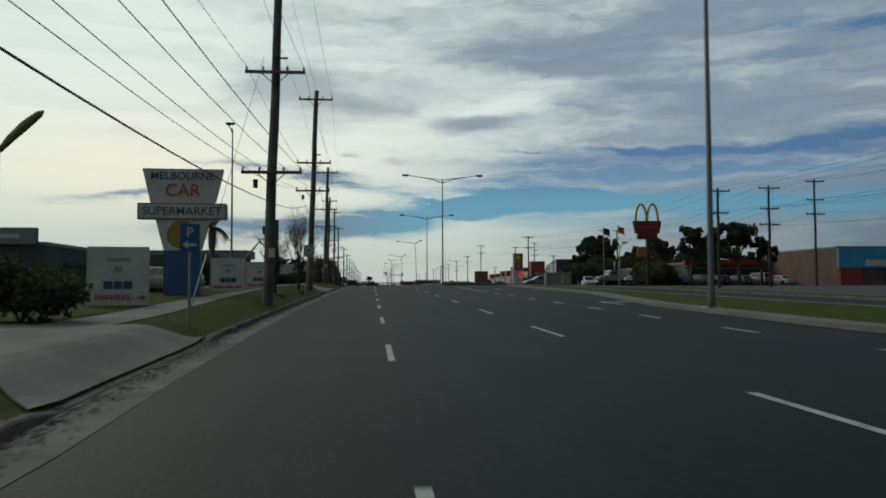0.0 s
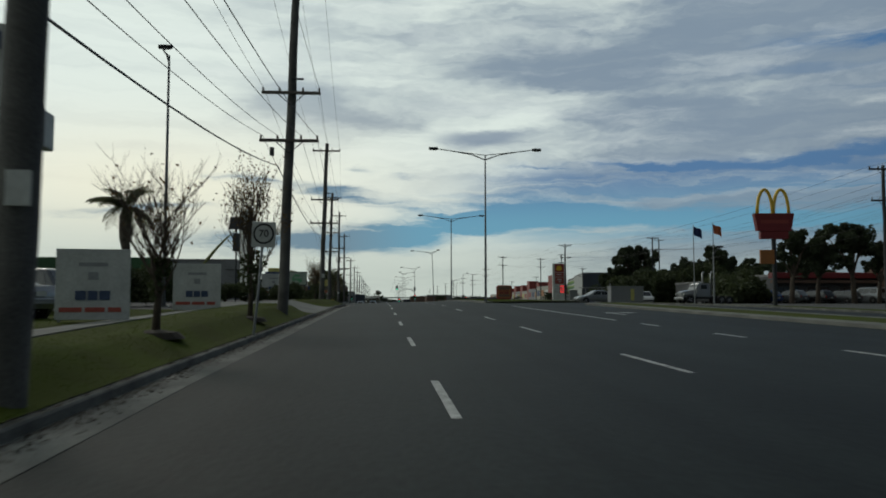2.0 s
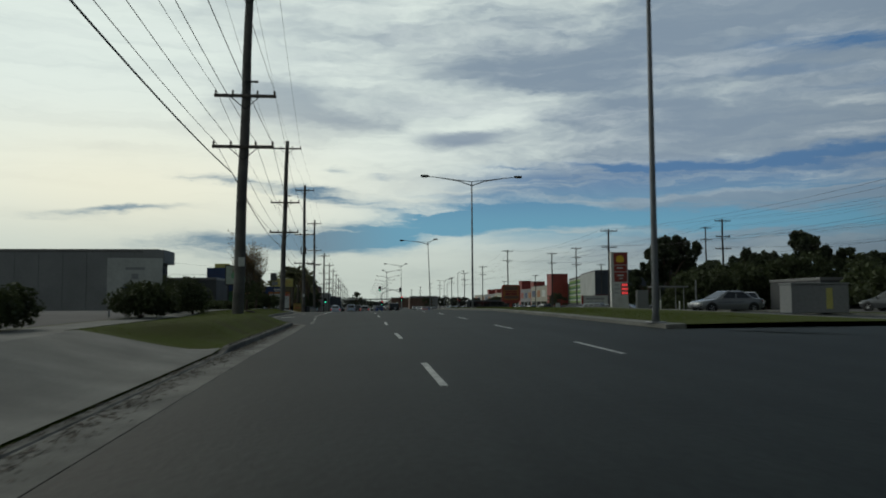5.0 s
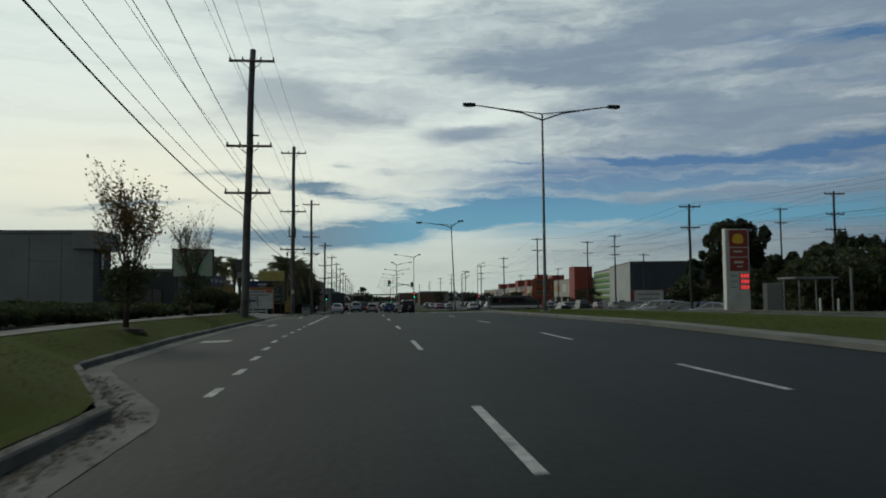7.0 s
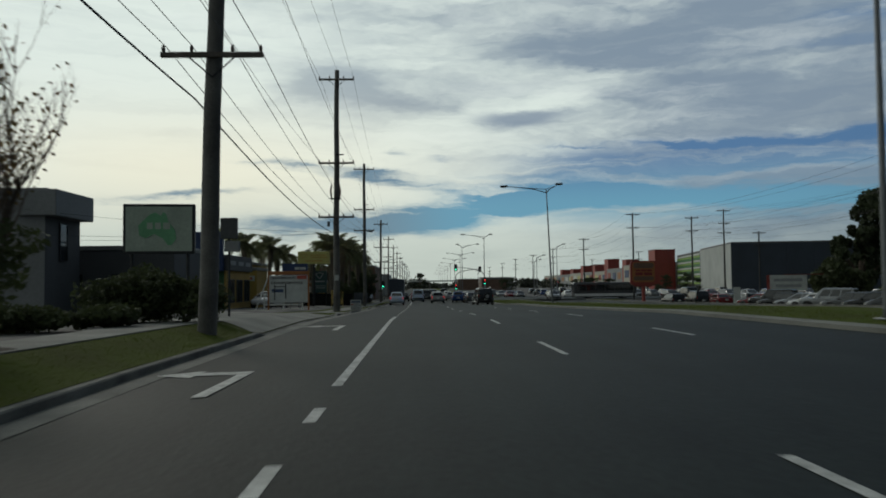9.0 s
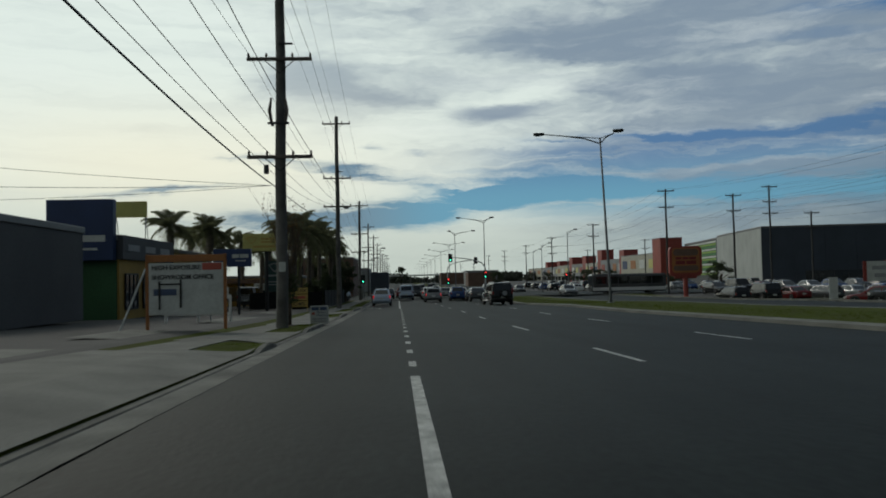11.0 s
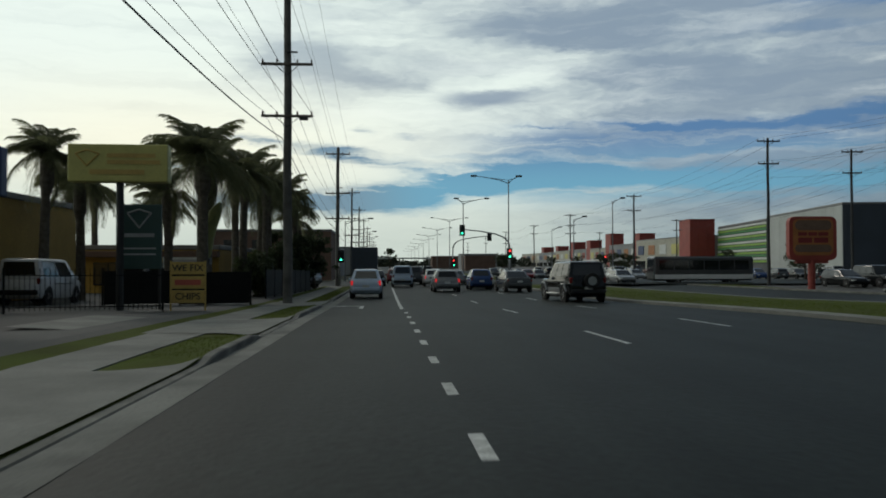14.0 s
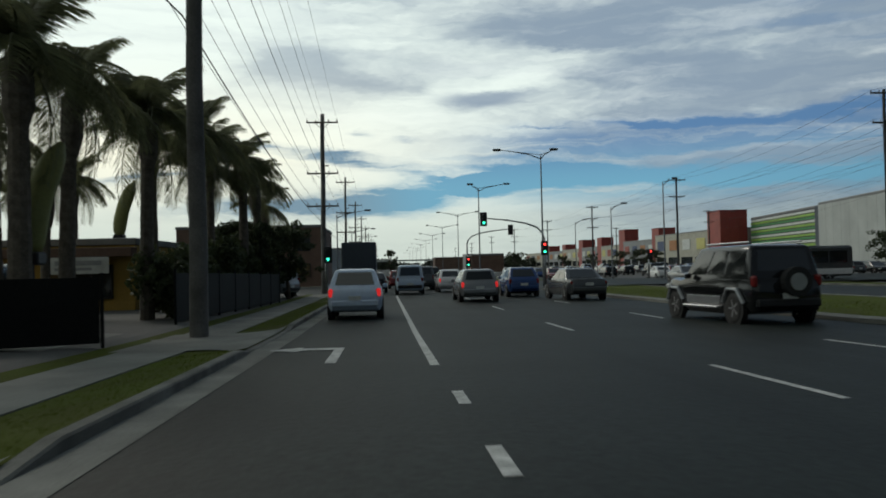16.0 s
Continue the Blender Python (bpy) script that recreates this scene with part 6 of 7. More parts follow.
r3 = building("blue_store", 61, 88, 100, 120, 4.9, "brown", "store with a bright blue upper band", ground=right_z(60, 100))
B().box((0, -0.2, 3.6), (27.2, 0.5, 2.6), 0.03).obj("blue_band", "sky_blue", r3)
bars(r3, "board", [(-10, -5, 3.0, 0.8), (-3, 4, 3.0, 0.8)], -0.47)
B().box((-12, -0.3, 1.1), (3.0, 0.5, 2.2), 0.03).obj("red_panel", "red", r3)
window_unit(r3, (2, -0.02, 1.1), 18, 1.8, "-y", 8, 1)

# fuel price sign and forecourt
ps = thing("fuel_price_sign", (25.3, 137, right_z(25.3, 137)), "tall fuel price sign, mostly red panels, with dim digits", "sign", turn=-3)
B().box((0, 0, 2.9), (1.62, 0.5, 5.8), 0.04).obj("body", "board", ps)
B().box((-0.86, 0, 2.9), (0.1, 0.56, 5.86), 0.02).obj("side_trim", "white", ps)
shell = [(0.0, -0.42)] + [(0.46 * math.sin(a) * (1 + 0.05 * math.cos(7 * a)), -0.10 + 0.50 * math.cos(a)) for a in [radians(-125 + 25 * k) for k in range(11)]]
B().prism([(x, z + 5.12) for x, z in shell], 0.05, Matrix.Translation((0, -0.27, 0))).obj("emblem_rim", "red", ps)
B().prism([(x * 0.88, z * 0.88 + 5.12) for x, z in shell], 0.05, Matrix.Translation((0, -0.285, 0))).obj("emblem", "yellow", ps)
B().box((0.05, -0.252, 5.12), (1.36, 0.02, 1.2), 0.005).obj("emblem_panel", "red", ps)
for z, h in ((4.15, 0.62), (3.3, 0.95)):
    B().box((0.05, -0.26, z), (1.3, 0.03, h), 0.005).obj("red_panel", "red", ps)
bars(ps, "board", [(-0.35, 0.3, 4.2, 0.12), (-0.3, 0.35, 3.45, 0.15), (-0.1, 0.3, 3.15, 0.1)], -0.285)
for z in (2.5, 2.1, 1.7):
    dg = B().box((0.42, -0.26, z), (0.72, 0.03, 0.34), 0.005).obj("digit_window", "black", ps)
    for k in range(3):
        B().box((0.22 + 0.21 * k, -0.282, z), (0.15, 0.012, 0.26)).obj("digit_bar", "led_red", dg)
bars(ps, "letter_grey", [(-0.6, -0.1, z, 0.1) for z in (2.5, 2.1, 1.7)], -0.256)
cn = thing("forecourt_shelter", (29.9, 136, right_z(30, 136)), "small flat-roofed grey forecourt shelter on thin posts", "shelter")
B().box((0, 0, 2.35), (3.2, 2.4, 0.14), 0.03).obj("roof", "grey_wall", cn)
for x in (-1.2, 1.2):
    for y in (-1.0, 1.0):
        B().tube([(x, y, -0.1), (x, y, 2.3)], 0.05, 8).obj("post", "steel", cn)
B().box((-2.9, -0.6, 1.0), (1.1, 0.6, 2.0), 0.03).obj("service_cabinet", "grey_wall", cn)
B().tube([(2.2, -1.6, 0), (2.2, -1.6, 3.0)], 0.09, 8).obj("column", "grey_wall", cn)
for x, y in ((20, 128), (23, 131), (28, 130)):
    bp = thing("bollard", (x + 6, y, right_z(x + 6, y)), "short white bollard at the kerb", "bollard", "bollards")
    B().tube([(0, 0, -0.05), (0, 0, 0.85), (0, 0, 0.9)], [0.07, 0.07, 0.03], 8).obj("shaft", "white", bp)
r4 = building("service_shop", 46, 80, 136, 146, 3.0, "dark_wall", "dark low service shop behind the forecourt", ground=right_z(50, 136))
window_unit(r4, (-8, -0.02, 1.4), 10, 1.8, "-y", 5, 1)

# lease sign near the car rows
ls = board_sign("lease_sign", 41.7, 200, 4.8, 1.9, 3.7, "wide white lease sign with red edge on posts", posts=2, rows=[(-1.6, 1.8, 3.1, 0.35), (-1.4, 1.7, 2.4, 0.35)], row_mat="letter_grey")
B().box((-2.3, -0.03, 2.8), (0.35, 0.04, 1.8), 0.005).obj("red_edge", "red", ls)
B().box((2.0, -0.02, 3.75), (4.9, 0.1, 0.08)).obj("top_rail", "dark_red", ls)
wp = board_sign("notice_board", 33.6, 195, 0.75, 0.2, 2.3, "plain white upright panel by the car rows", posts=2)

# burger pylon
hp = thing("burger_pylon", (30.4, 221.1, right_z(30, 221)), "red rounded restaurant sign with cream face on a post", "sign", turn=-4)


def rounded(w, h, r, z):
    pts = []
    for cx, cz, a0 in ((w / 2 - r, h / 2 - r, 0), (-w / 2 + r, h / 2 - r, 90), (-w / 2 + r, -h / 2 + r, 180), (w / 2 - r, -h / 2 + r, 270)):
        pts += [(cx + r * math.cos(radians(a0 + 18 * k)), z + cz + r * math.sin(radians(a0 + 18 * k))) for k in range(6)]
    return pts


B().prism(rounded(3.8, 3.5, 0.5, 4.2), 0.6, Matrix()).obj("case", "red", hp)
B().prism(rounded(3.2, 2.9, 0.4, 4.3), 0.06, Matrix.Translation((0, -0.32, 0))).obj("face", "orange", hp)
B().prism(rounded(2.9, 0.8, 0.38, 5.25), 0.05, Matrix.Translation((0, -0.36, 0))).obj("upper_shape", "brown", hp)
B().prism(rounded(2.9, 0.6, 0.28, 3.4), 0.05, Matrix.Translation((0, -0.36, 0))).obj("lower_shape", "brown", hp)
bars(hp, "dark_red", [(-1.2, -0.5, 4.55, 0.28), (-0.4, 0.3, 4.55, 0.28), (0.4, 1.2, 4.55, 0.28), (-1.2, -0.1, 4.05, 0.42), (0.05, 1.2, 4.05, 0.42)], -0.355)
B().tube([(0, 0, -0.2), (0, 0, 2.6)], 0.28, 10).obj("post", "red", hp)
B().box((0, 0, 2.35), (2.6, 0.4, 0.3), 0.05).obj("lower_bar", "red", hp)

# shopping centre


def mall_x(y):
    return 63.0 + (y - 270) * 0.095


def swing(root, px, py, deg):
    """Turns a building about a corner on the plan."""
    root.matrix_basis = Matrix.Translation((px, py, 0)) @ pose(0, 0, 0, 0, 0, deg) @ Matrix.Translation((-px, -py, 0)) @ root.matrix_basis
    return root


HALL = (63.8, 272.7, -9.2)
wh = swing(building("white_hall", 63.8, 119, 272.7, 306.9, 11.0, "slate", "big box hall with a dark slate front and white side wall", ground=G(270) - 0.15), *HALL)
for k in range(11):
    B().box((-27.65, 1.55 + 3.11 * k, 6.1), (0.12, 3.07, 9.6), 0.02).obj("wall_panel", "pale_wall", wh)
for k in range(10):
    B().box((-24.6 + 5.45 * k, -0.05, 5.8), (5.38, 0.1, 10.1), 0.02).obj("wall_panel", "slate", wh)
window_unit(wh, (-10, -0.08, 1.6), 20, 2.6, "-y", 8, 1)
B().box((10, -0.3, 7.6), (30, 0.4, 1.1), 0.03).obj("grey_band", "grey_wall", wh)
gh = swing(building("striped_hall", 64.4, 119, 307.2, 347.2, 10.8, "dark_wall", "hall clad with lime and green horizontal slats", ground=G(300) - 0.1), *HALL)
B().box((-27.4, 1.2, 5.6), (0.5, 2.2, 10.6), 0.03).obj("dark_pier", "slate", gh)
for k in range(14):
    B().box((-27.4, 21.2, 2.7 + 0.58 * k), (0.25, 37.4, 0.42), 0.03).obj("slat", ("lime", "mid_green", "board")[(k * 2) % 3], gh)
for y0, w, d, h in ((348, 6.2, 7, 12.8), (404, 5, 6, 11.5), (452, 5, 7, 13.2), (498, 5, 7, 12), (548, 6, 8, 12.6), (610, 6, 8, 12), (690, 7, 8, 13)):
    x = mall_x(y0) if y0 > 350 else 70.0
    t_ = building("red_tower", x, x + w, y0, y0 + d, h, "red", "plain red rectangular tower of the shopping centre", roof="dark_red", ground=G(y0) - 0.1, category="building")
    for k in range(3):
        B().box((-w / 2 + w * (k + 0.5) / 3, -0.05, h / 2), (w / 3 - 0.06, 0.1, h - 0.2), 0.02).obj("wall_panel", "red", t_)
for i, (y0, y1, h, wl) in enumerate(((356, 404, 9.2, "cream"), (410, 452, 8.8, "grey_wall"), (459, 498, 8.4, "cream"), (505, 548, 8.8, "grey_wall"), (556, 610, 9, "cream"), (618, 690, 9, "grey_wall"), (698, 800, 9.5, "cream"))):
    x = mall_x(y0) + 3.5
    s_ = building("mall_shop", x, x + 45, y0, y1, h, wl, "long low shop front of the shopping centre", ground=G(y0) - 0.1)
    n = 5
    for k in range(n):
        yy = (k + 0.5) * (y1 - y0) / n
        B().box((-22.55, yy, h * 0.68), (0.2, (y1 - y0) / n * 0.55, h * 0.3), 0.03).obj("shop_sign", ("red", "sign_yellow", "board", "orange", "navy")[(k + i) % 5], s_)
        window_unit(s_, (-22.53, yy, 1.7), (y1 - y0) / n * 0.8, 2.6, "+x", 4, 1)
for x, y, w, h, m_ in ((22.5, 420, 10, 5, "brown"), (26, 470, 14, 6, "grey_wall"), (20, 560, 16, 6, "brown")):
    building("distant_shop", x, x + w, y, y + 12, h, m_, "distant low building beyond the crossing", ground=G(y) - 0.1)
fbr = thing("footbridge", (14, 640, G(640)), "long pale footbridge across the distant road", "bridge")
B().box((0, 0, 5.6), (60, 2.2, 0.9), 0.05).obj("deck", "board", fbr)
for x in (-28, -9, 9, 28):
    B().box((x, 0, 2.6), (0.9, 0.9, 5.3), 0.05).obj("pier", "concrete", fbr)

# ---- vehicles ----
WHEEL = {}


def wheel_parts(root, x, y, r):
    """A tyre with a rim under it."""
    key = round(r, 2)
    if key not in WHEEL:
        prof = [(-0.10, r * 0.62), (-0.11, r * 0.9), (-0.08, r), (0.08, r), (0.11, r * 0.9), (0.10, r * 0.62)]
        b = B()
        b.loft([[Vector((px, pr * math.cos(2 * math.pi * k / 18), pr * math.sin(2 * math.pi * k / 18))) for k in range(18)] for px, pr in prof])
        rim = B().tube([(-0.085, 0, 0), (0.085, 0, 0)], r * 0.58, 16)
        for k in range(5):
            a = 2 * math.pi * k / 5
            for s_ in (-1, 1):
                rim.box((s_ * 0.092, 0.33 * r * math.cos(a), 0.33 * r * math.sin(a)), (0.02, 0.5 * r, 0.12 * r), 0, pose(0, 0, 0, math.degrees(a), 0, 0))
        WHEEL[key] = (b.mesh("tyre", M["rubber"], True), rim.mesh("rim", M["alloy"]))
    ty, rm = WHEEL[key]
    w = new("wheel", ty)
    w.parent = root
    w.location = (x, y, r)
    q = new("rim", rm)
    q.parent = w
    q["label"] = "silver alloy rim"


STYLES = {  # length, width, height, belt, cabin base rear/front, roof rear/front, bonnet nose height, boot height, wheel radius
    "hatch": (3.8, 1.68, 1.55, 0.96, -1.80, 1.20, -1.30, 0.10, 0.76, 0.96, 0.30),
    "sedan": (4.65, 1.80, 1.45, 0.92, -1.75, 1.20, -0.95, 0.25, 0.70, 0.98, 0.32),
    "wagon": (4.6, 1.78, 1.50, 0.93, -2.15, 1.20, -1.85, 0.25, 0.72, 0.93, 0.32),
    "suv": (4.65, 1.84, 1.86, 1.10, -2.18, 1.05, -2.05, 0.40, 0.98, 1.10, 0.37),
    "van": (4.5, 1.80, 1.88, 1.05, -2.18, 1.65, -2.12, 0.75, 0.92, 1.05, 0.33),
    "ute": (5.0, 1.82, 1.72, 1.02, -0.55, 1.35, -0.35, 0.60, 0.92, 0.80, 0.36),
}


def car(style, paint, label, lit=False, spare=False, rack=False):
    L, W, H, belt, cr, cf, rr, rf, nose, boot, wr = STYLES[style]
    root = thing("car" if style not in ("van", "ute") else style, (0, 0, 0), label, "car" if style not in ("van", "ute") else style)
    hw = W / 2

    def ring(y, z0, z1, half, inset=0.05):
        return [Vector(p) for p in ((-half + inset * 1.5, y, z0), (half - inset * 1.5, y, z0), (half, y, z0 + 0.16), (half, y, z1 - 0.22), (half - inset, y, z1 - 0.04), (half - inset * 3.5, y, z1), (-half + inset * 3.5, y, z1), (-half + inset, y, z1 - 0.04), (-half, y, z1 - 0.22), (-half, y, z0 + 0.16))]

    f, bk = L / 2, -L / 2
    st = [(bk, 0.42, boot - 0.14, 0.82), (bk + 0.10, 0.30, boot - 0.03, 0.93), (bk + 0.55, 0.24, boot, 0.99), (cr + 0.5, 0.22, belt, 1.0), (0, 0.22, belt, 1.0), (cf - 0.1, 0.22, belt, 1.0), (cf + 0.25, 0.22, belt - 0.05, 0.99), (f - 0.45, 0.24, nose + 0.1, 0.96), (f - 0.12, 0.28, nose, 0.88), (f, 0.40, nose - 0.16, 0.76)]
    st = sorted(st, key=lambda s_: s_[0])
    B().loft([ring(y, z0, z1, hw * k) for y, z0, z1, k in st]).obj("body", "car_" + paint, root, smooth="auto")
    # cabin
    tw = hw * (0.74 if style in ("hatch", "sedan", "wagon") else 0.82)
    bw = hw * 0.965

    base = [(-bw, cr, belt - 0.03), (bw, cr, belt - 0.03), (bw, cf, belt - 0.05), (-bw, cf, belt - 0.05)]
    top = [(-tw, rr, H - 0.05), (tw, rr, H - 0.05), (tw * 0.97, rf, H - 0.04), (-tw * 0.97, rf, H - 0.04)]
    rooft = [(-tw * 0.80, rr + 0.22, H), (tw * 0.80, rr + 0.22, H), (tw * 0.78, rf - 0.22, H), (-tw * 0.78, rf - 0.22, H)]
    b = B().add(base + top + rooft, [(0, 1, 5, 4), (1, 2, 6, 5), (2, 3, 7, 6), (3, 0, 4, 7), (4, 5, 9, 8), (5, 6, 10, 9), (6, 7, 11, 10), (7, 4, 8, 11), (8, 9, 10, 11)])
    cme = b.mesh("cabin", M["car_" + paint])
    cbm = bmesh.new()
    cbm.from_mesh(cme)
    bmesh.ops.bevel(cbm, geom=cbm.edges[:], offset=0.085, segments=3, profile=0.6, affect="EDGES", clamp_overlap=True)
    cbm.to_mesh(cme)
    cbm.free()
    cme.polygons.foreach_set("use_smooth", [True] * len(cme.polygons))
    cme.set_sharp_from_angle(angle=radians(30))
    new("cabin", cme).parent = root

    def glass(name, quad, push):
        c = sum((Vector(q) for q in quad), Vector()) / 4
        vs = [c + (Vector(q) - c) * k for q, k in zip(quad, (1, 1, 1, 1))]
        n = (vs[1] - vs[0]).cross(vs[3] - vs[0]).normalized()
        if n.dot(Vector(push)) < 0:
            n = -n
        bb = B().add([v_ + n * 0.012 for v_ in vs] + [v_ - n * 0.01 for v_ in vs], [(0, 1, 2, 3), (4, 5, 6, 7), (0, 1, 5, 4), (1, 2, 6, 5), (2, 3, 7, 6), (3, 0, 4, 7)])
        return bb.obj(name, "glass_dark", root)

    B0, T0 = [Vector(p) for p in base], [Vector(p) for p in top]

    def at_face(a, b_, c, d, u0, u1, v0, v1):
        """A patch of the face with corners a, b (base) and c, d (top, over b and a)."""
        def p(u_, v_):
            return a.lerp(b_, u_).lerp(d.lerp(c, u_), v_)
        return [p(u0, v0), p(u1, v0), p(u1, v1), p(u0, v1)]

    glass("rear_window", at_face(B0[0], B0[1], T0[1], T0[0], 0.11, 0.89, 0.22, 0.88), (0, -1, 0))
    glass("windscreen", at_face(B0[2], B0[3], T0[3], T0[2], 0.07, 0.93, 0.12, 0.94), (0, 1, 0))
    for i0, i1, sx in ((1, 2, 1), (3, 0, -1)):
        spans = ((0.06, 0.34), (0.37, 0.62), (0.65, 0.90)) if style in ("suv", "wagon") else ((0.10, 0.48), (0.52, 0.88))
        for u0, u1 in spans:
            if sx < 0:
                u0, u1 = 1 - u1, 1 - u0
            glass("side_window", at_face(B0[i0], B0[i1], T0[i1], T0[i0], u0, u1, 0.14, 0.88), (sx, 0, 0))
    for sx in (-1, 1):
        for y in (bk + 0.80, f - 0.82):
            B().tube([(sx * (hw - 0.12), y, wr), (sx * (hw + 0.012), y, wr)], wr + 0.07, 18).obj("wheel_arch", "black", root)
            wheel_parts(root, sx * (hw - 0.085), y, wr)
        zt = belt - 0.16 if style not in ("suv", "van") else belt - 0.12
        tall = 0.14 if style in ("sedan", "ute") else 0.26
        B().box((sx * (hw * 0.86), bk + 0.09, zt + 0.02), (0.13, 0.16, tall), 0.04).obj("tail_lamp", "brake_lit" if lit else "tail", root, "red tail lamp")
        B().box((sx * hw * 0.72, f - 0.12, nose - 0.14), (0.34, 0.2, 0.15), 0.03).obj("headlamp", "lamp_glass", root)
        B().box((sx * (hw + 0.07), cf - 0.45, belt + 0.03), (0.16, 0.09, 0.13), 0.02).obj("mirror", "car_" + paint if style != "ute" else "black", root)
        B().box((sx * (hw + 0.003), 0.1, belt - 0.22), (0.012, 1.9, 0.03)).obj("trim_strip", "black", root)
    B().box((0, bk + 0.03, 0.50), (W * 0.86, 0.16, 0.20), 0.04).obj("rear_bumper", "black" if style in ("suv", "ute", "van") else "car_" + paint, root)
    B().box((0, f - 0.05, 0.46), (W * 0.8, 0.14, 0.18), 0.04).obj("front_bumper", "black" if style in ("suv", "ute", "van") else "car_" + paint, root)
    B().box((0, bk - 0.055, 0.66 if style != "sedan" else 0.72), (0.37, 0.015, 0.13)).obj("number_plate", "board", root)
    if lit:
        B().box((0, rr + 0.02, H - 0.09), (0.3, 0.03, 0.03)).obj("high_brake_lamp", "brake_lit", root)
    if spare:
        sp_ = B().tube([(0.12, bk - 0.02, 0.98), (0.12, bk - 0.20, 0.98)], 0.34, 18).obj("spare_wheel", "rubber", root)
        B().tube([(0.12, bk - 0.2, 0.98), (0.12, bk - 0.22, 0.98)], 0.2, 14).obj("spare_rim", "alloy", sp_)
        for sx in (-1, 1):
            B().box((sx * (hw + 0.004), -0.05, 0.55), (0.03, 1.75, 0.2), 0.01).obj("side_cladding", "car_silver", root)
            B().box((sx * (hw + 0.05), -0.05, 0.38), (0.16, 1.8, 0.06), 0.02).obj("side_step", "alloy", root)
            for y in (bk + 0.8, f - 0.82):
                B().tube([(sx * (hw + 0.01), y - wr - 0.1, 0.5), (sx * (hw + 0.035), y - wr * 0.6, wr * 2 + 0.08), (sx * (hw + 0.035), y + wr * 0.6, wr * 2 + 0.08), (sx * (hw + 0.01), y + wr + 0.1, 0.5)], 0.05, 6).obj("arch_flare", "car_silver", root)
    if rack or spare:
        for sx in (-1, 1):
            B().tube([(sx * tw * 0.86, rr + 0.2, H + 0.05), (sx * tw * 0.84, rf - 0.2, H + 0.05)], 0.025, 6).obj("roof_rail", "alloy" if spare else "black", root)
    if style == "ute":
        B().box((0, bk + 0.95, 0.84), (W * 0.92, 1.8, 0.06), 0.01).obj("tray_floor", "black", root)
    return root


def put(c, x, y, turn=0.0, z=None):
    c.matrix_basis = pose(x, y, z if z is not None else road_z(x, y), math.degrees(math.atan2(G(y + 1) - G(y - 1), 2)) if abs(turn) < 30 else 0, 0, turn)
    return c


put(car("hatch", "ice", "small white-blue hatchback with brake lights on in the turn lane", lit=True, rack=True), -4.75, 203.0)
put(car("suv", "black", "black four-wheel drive with silver arches and spare wheel", spare=True), 5.1, 196.7, 5)
put(car("sedan", "grey", "dark grey sedan in the traffic lane"), 5.0, 213.8, 3)
put(car("van", "ice", "pale blue-white van queuing at the lights"), -2.25, 230.0)
put(car("wagon", "silver", "silver wagon queuing at the lights", lit=True), 0.43, 215.0)
put(car("hatch", "blue", "dark blue hatchback in the traffic queue"), 3.4, 220.0)
put(car("hatch", "white", "white hatchback in the traffic queue", lit=True), 0.62, 233.0)
put(car("sedan", "white", "white sedan in the traffic queue"), 4.3, 226.5)
put(car("suv", "grey", "grey four-wheel drive in the traffic queue"), -0.9, 241.0)
put(car("sedan", "black", "black sedan in the traffic queue"), -4.6, 236.0)
put(car("sedan", "silver", "silver sedan in the traffic queue"), 3.2, 238.5)
put(car("hatch", "red", "red hatchback in the traffic queue"), -2.7, 247)
put(car("sedan", "silver", "silver sedan in the oncoming lanes"), 20.5, 240, 180)
trk = thing("box_truck", (-5.6, 231.5, road_z(-5.6, 231.5)), "dark box truck with high square body in the turn lane", "truck")
B().box((0, 3.2, 2.25), (2.35, 5.6, 2.6), 0.05).obj("cargo_box", "slate", trk)
B().box((0, 7.0, 1.55), (2.2, 1.9, 2.0), 0.12).obj("cab", "car_white", trk)
B().box((0, 3.6, 0.75), (1.0, 7.6, 0.25), 0.02).obj("chassis", "black", trk)
B().box((0, 0.36, 2.25), (2.1, 0.04, 2.35), 0.01).obj("rear_door", "slate", trk)
B().box((0, 0.38, 0.72), (2.2, 0.12, 0.16), 0.02).obj("bumper", "black", trk)
for sx in (-1, 1):
    B().box((sx * 0.95, 0.33, 0.85), (0.3, 0.05, 0.12), 0.01).obj("tail_lamp", "tail", trk)
    for y in (1.6, 6.8):
        wheel_parts(trk, sx * 1.0, y, 0.45)
bus = thing("bus", (24.0, 241.0, G(241) - 0.05), "long grey and white bus crossing the side street", "bus", turn=-90)
B().box((0, 5.2, 1.60), (2.45, 10.6, 2.5), 0.18).obj("body", "car_grey", bus)
B().box((0, 5.2, 0.75), (2.47, 10.4, 0.5), 0.03).obj("skirt", "car_white", bus)
for sx in (-1, 1):
    for k in range(6):
        B().box((sx * 1.225, 1.2 + 1.6 * k, 1.95), (0.03, 1.5, 1.0), 0.01).obj("side_window", "glass_dark", bus)
    for y in (2.4, 8.4):
        wheel_parts(bus, sx * 1.1, y, 0.48)
for y in (-0.1, 10.5):
    B().box((0, y, 1.9), (2.1, 0.03, 1.3), 0.01).obj("windscreen", "glass_dark", bus)

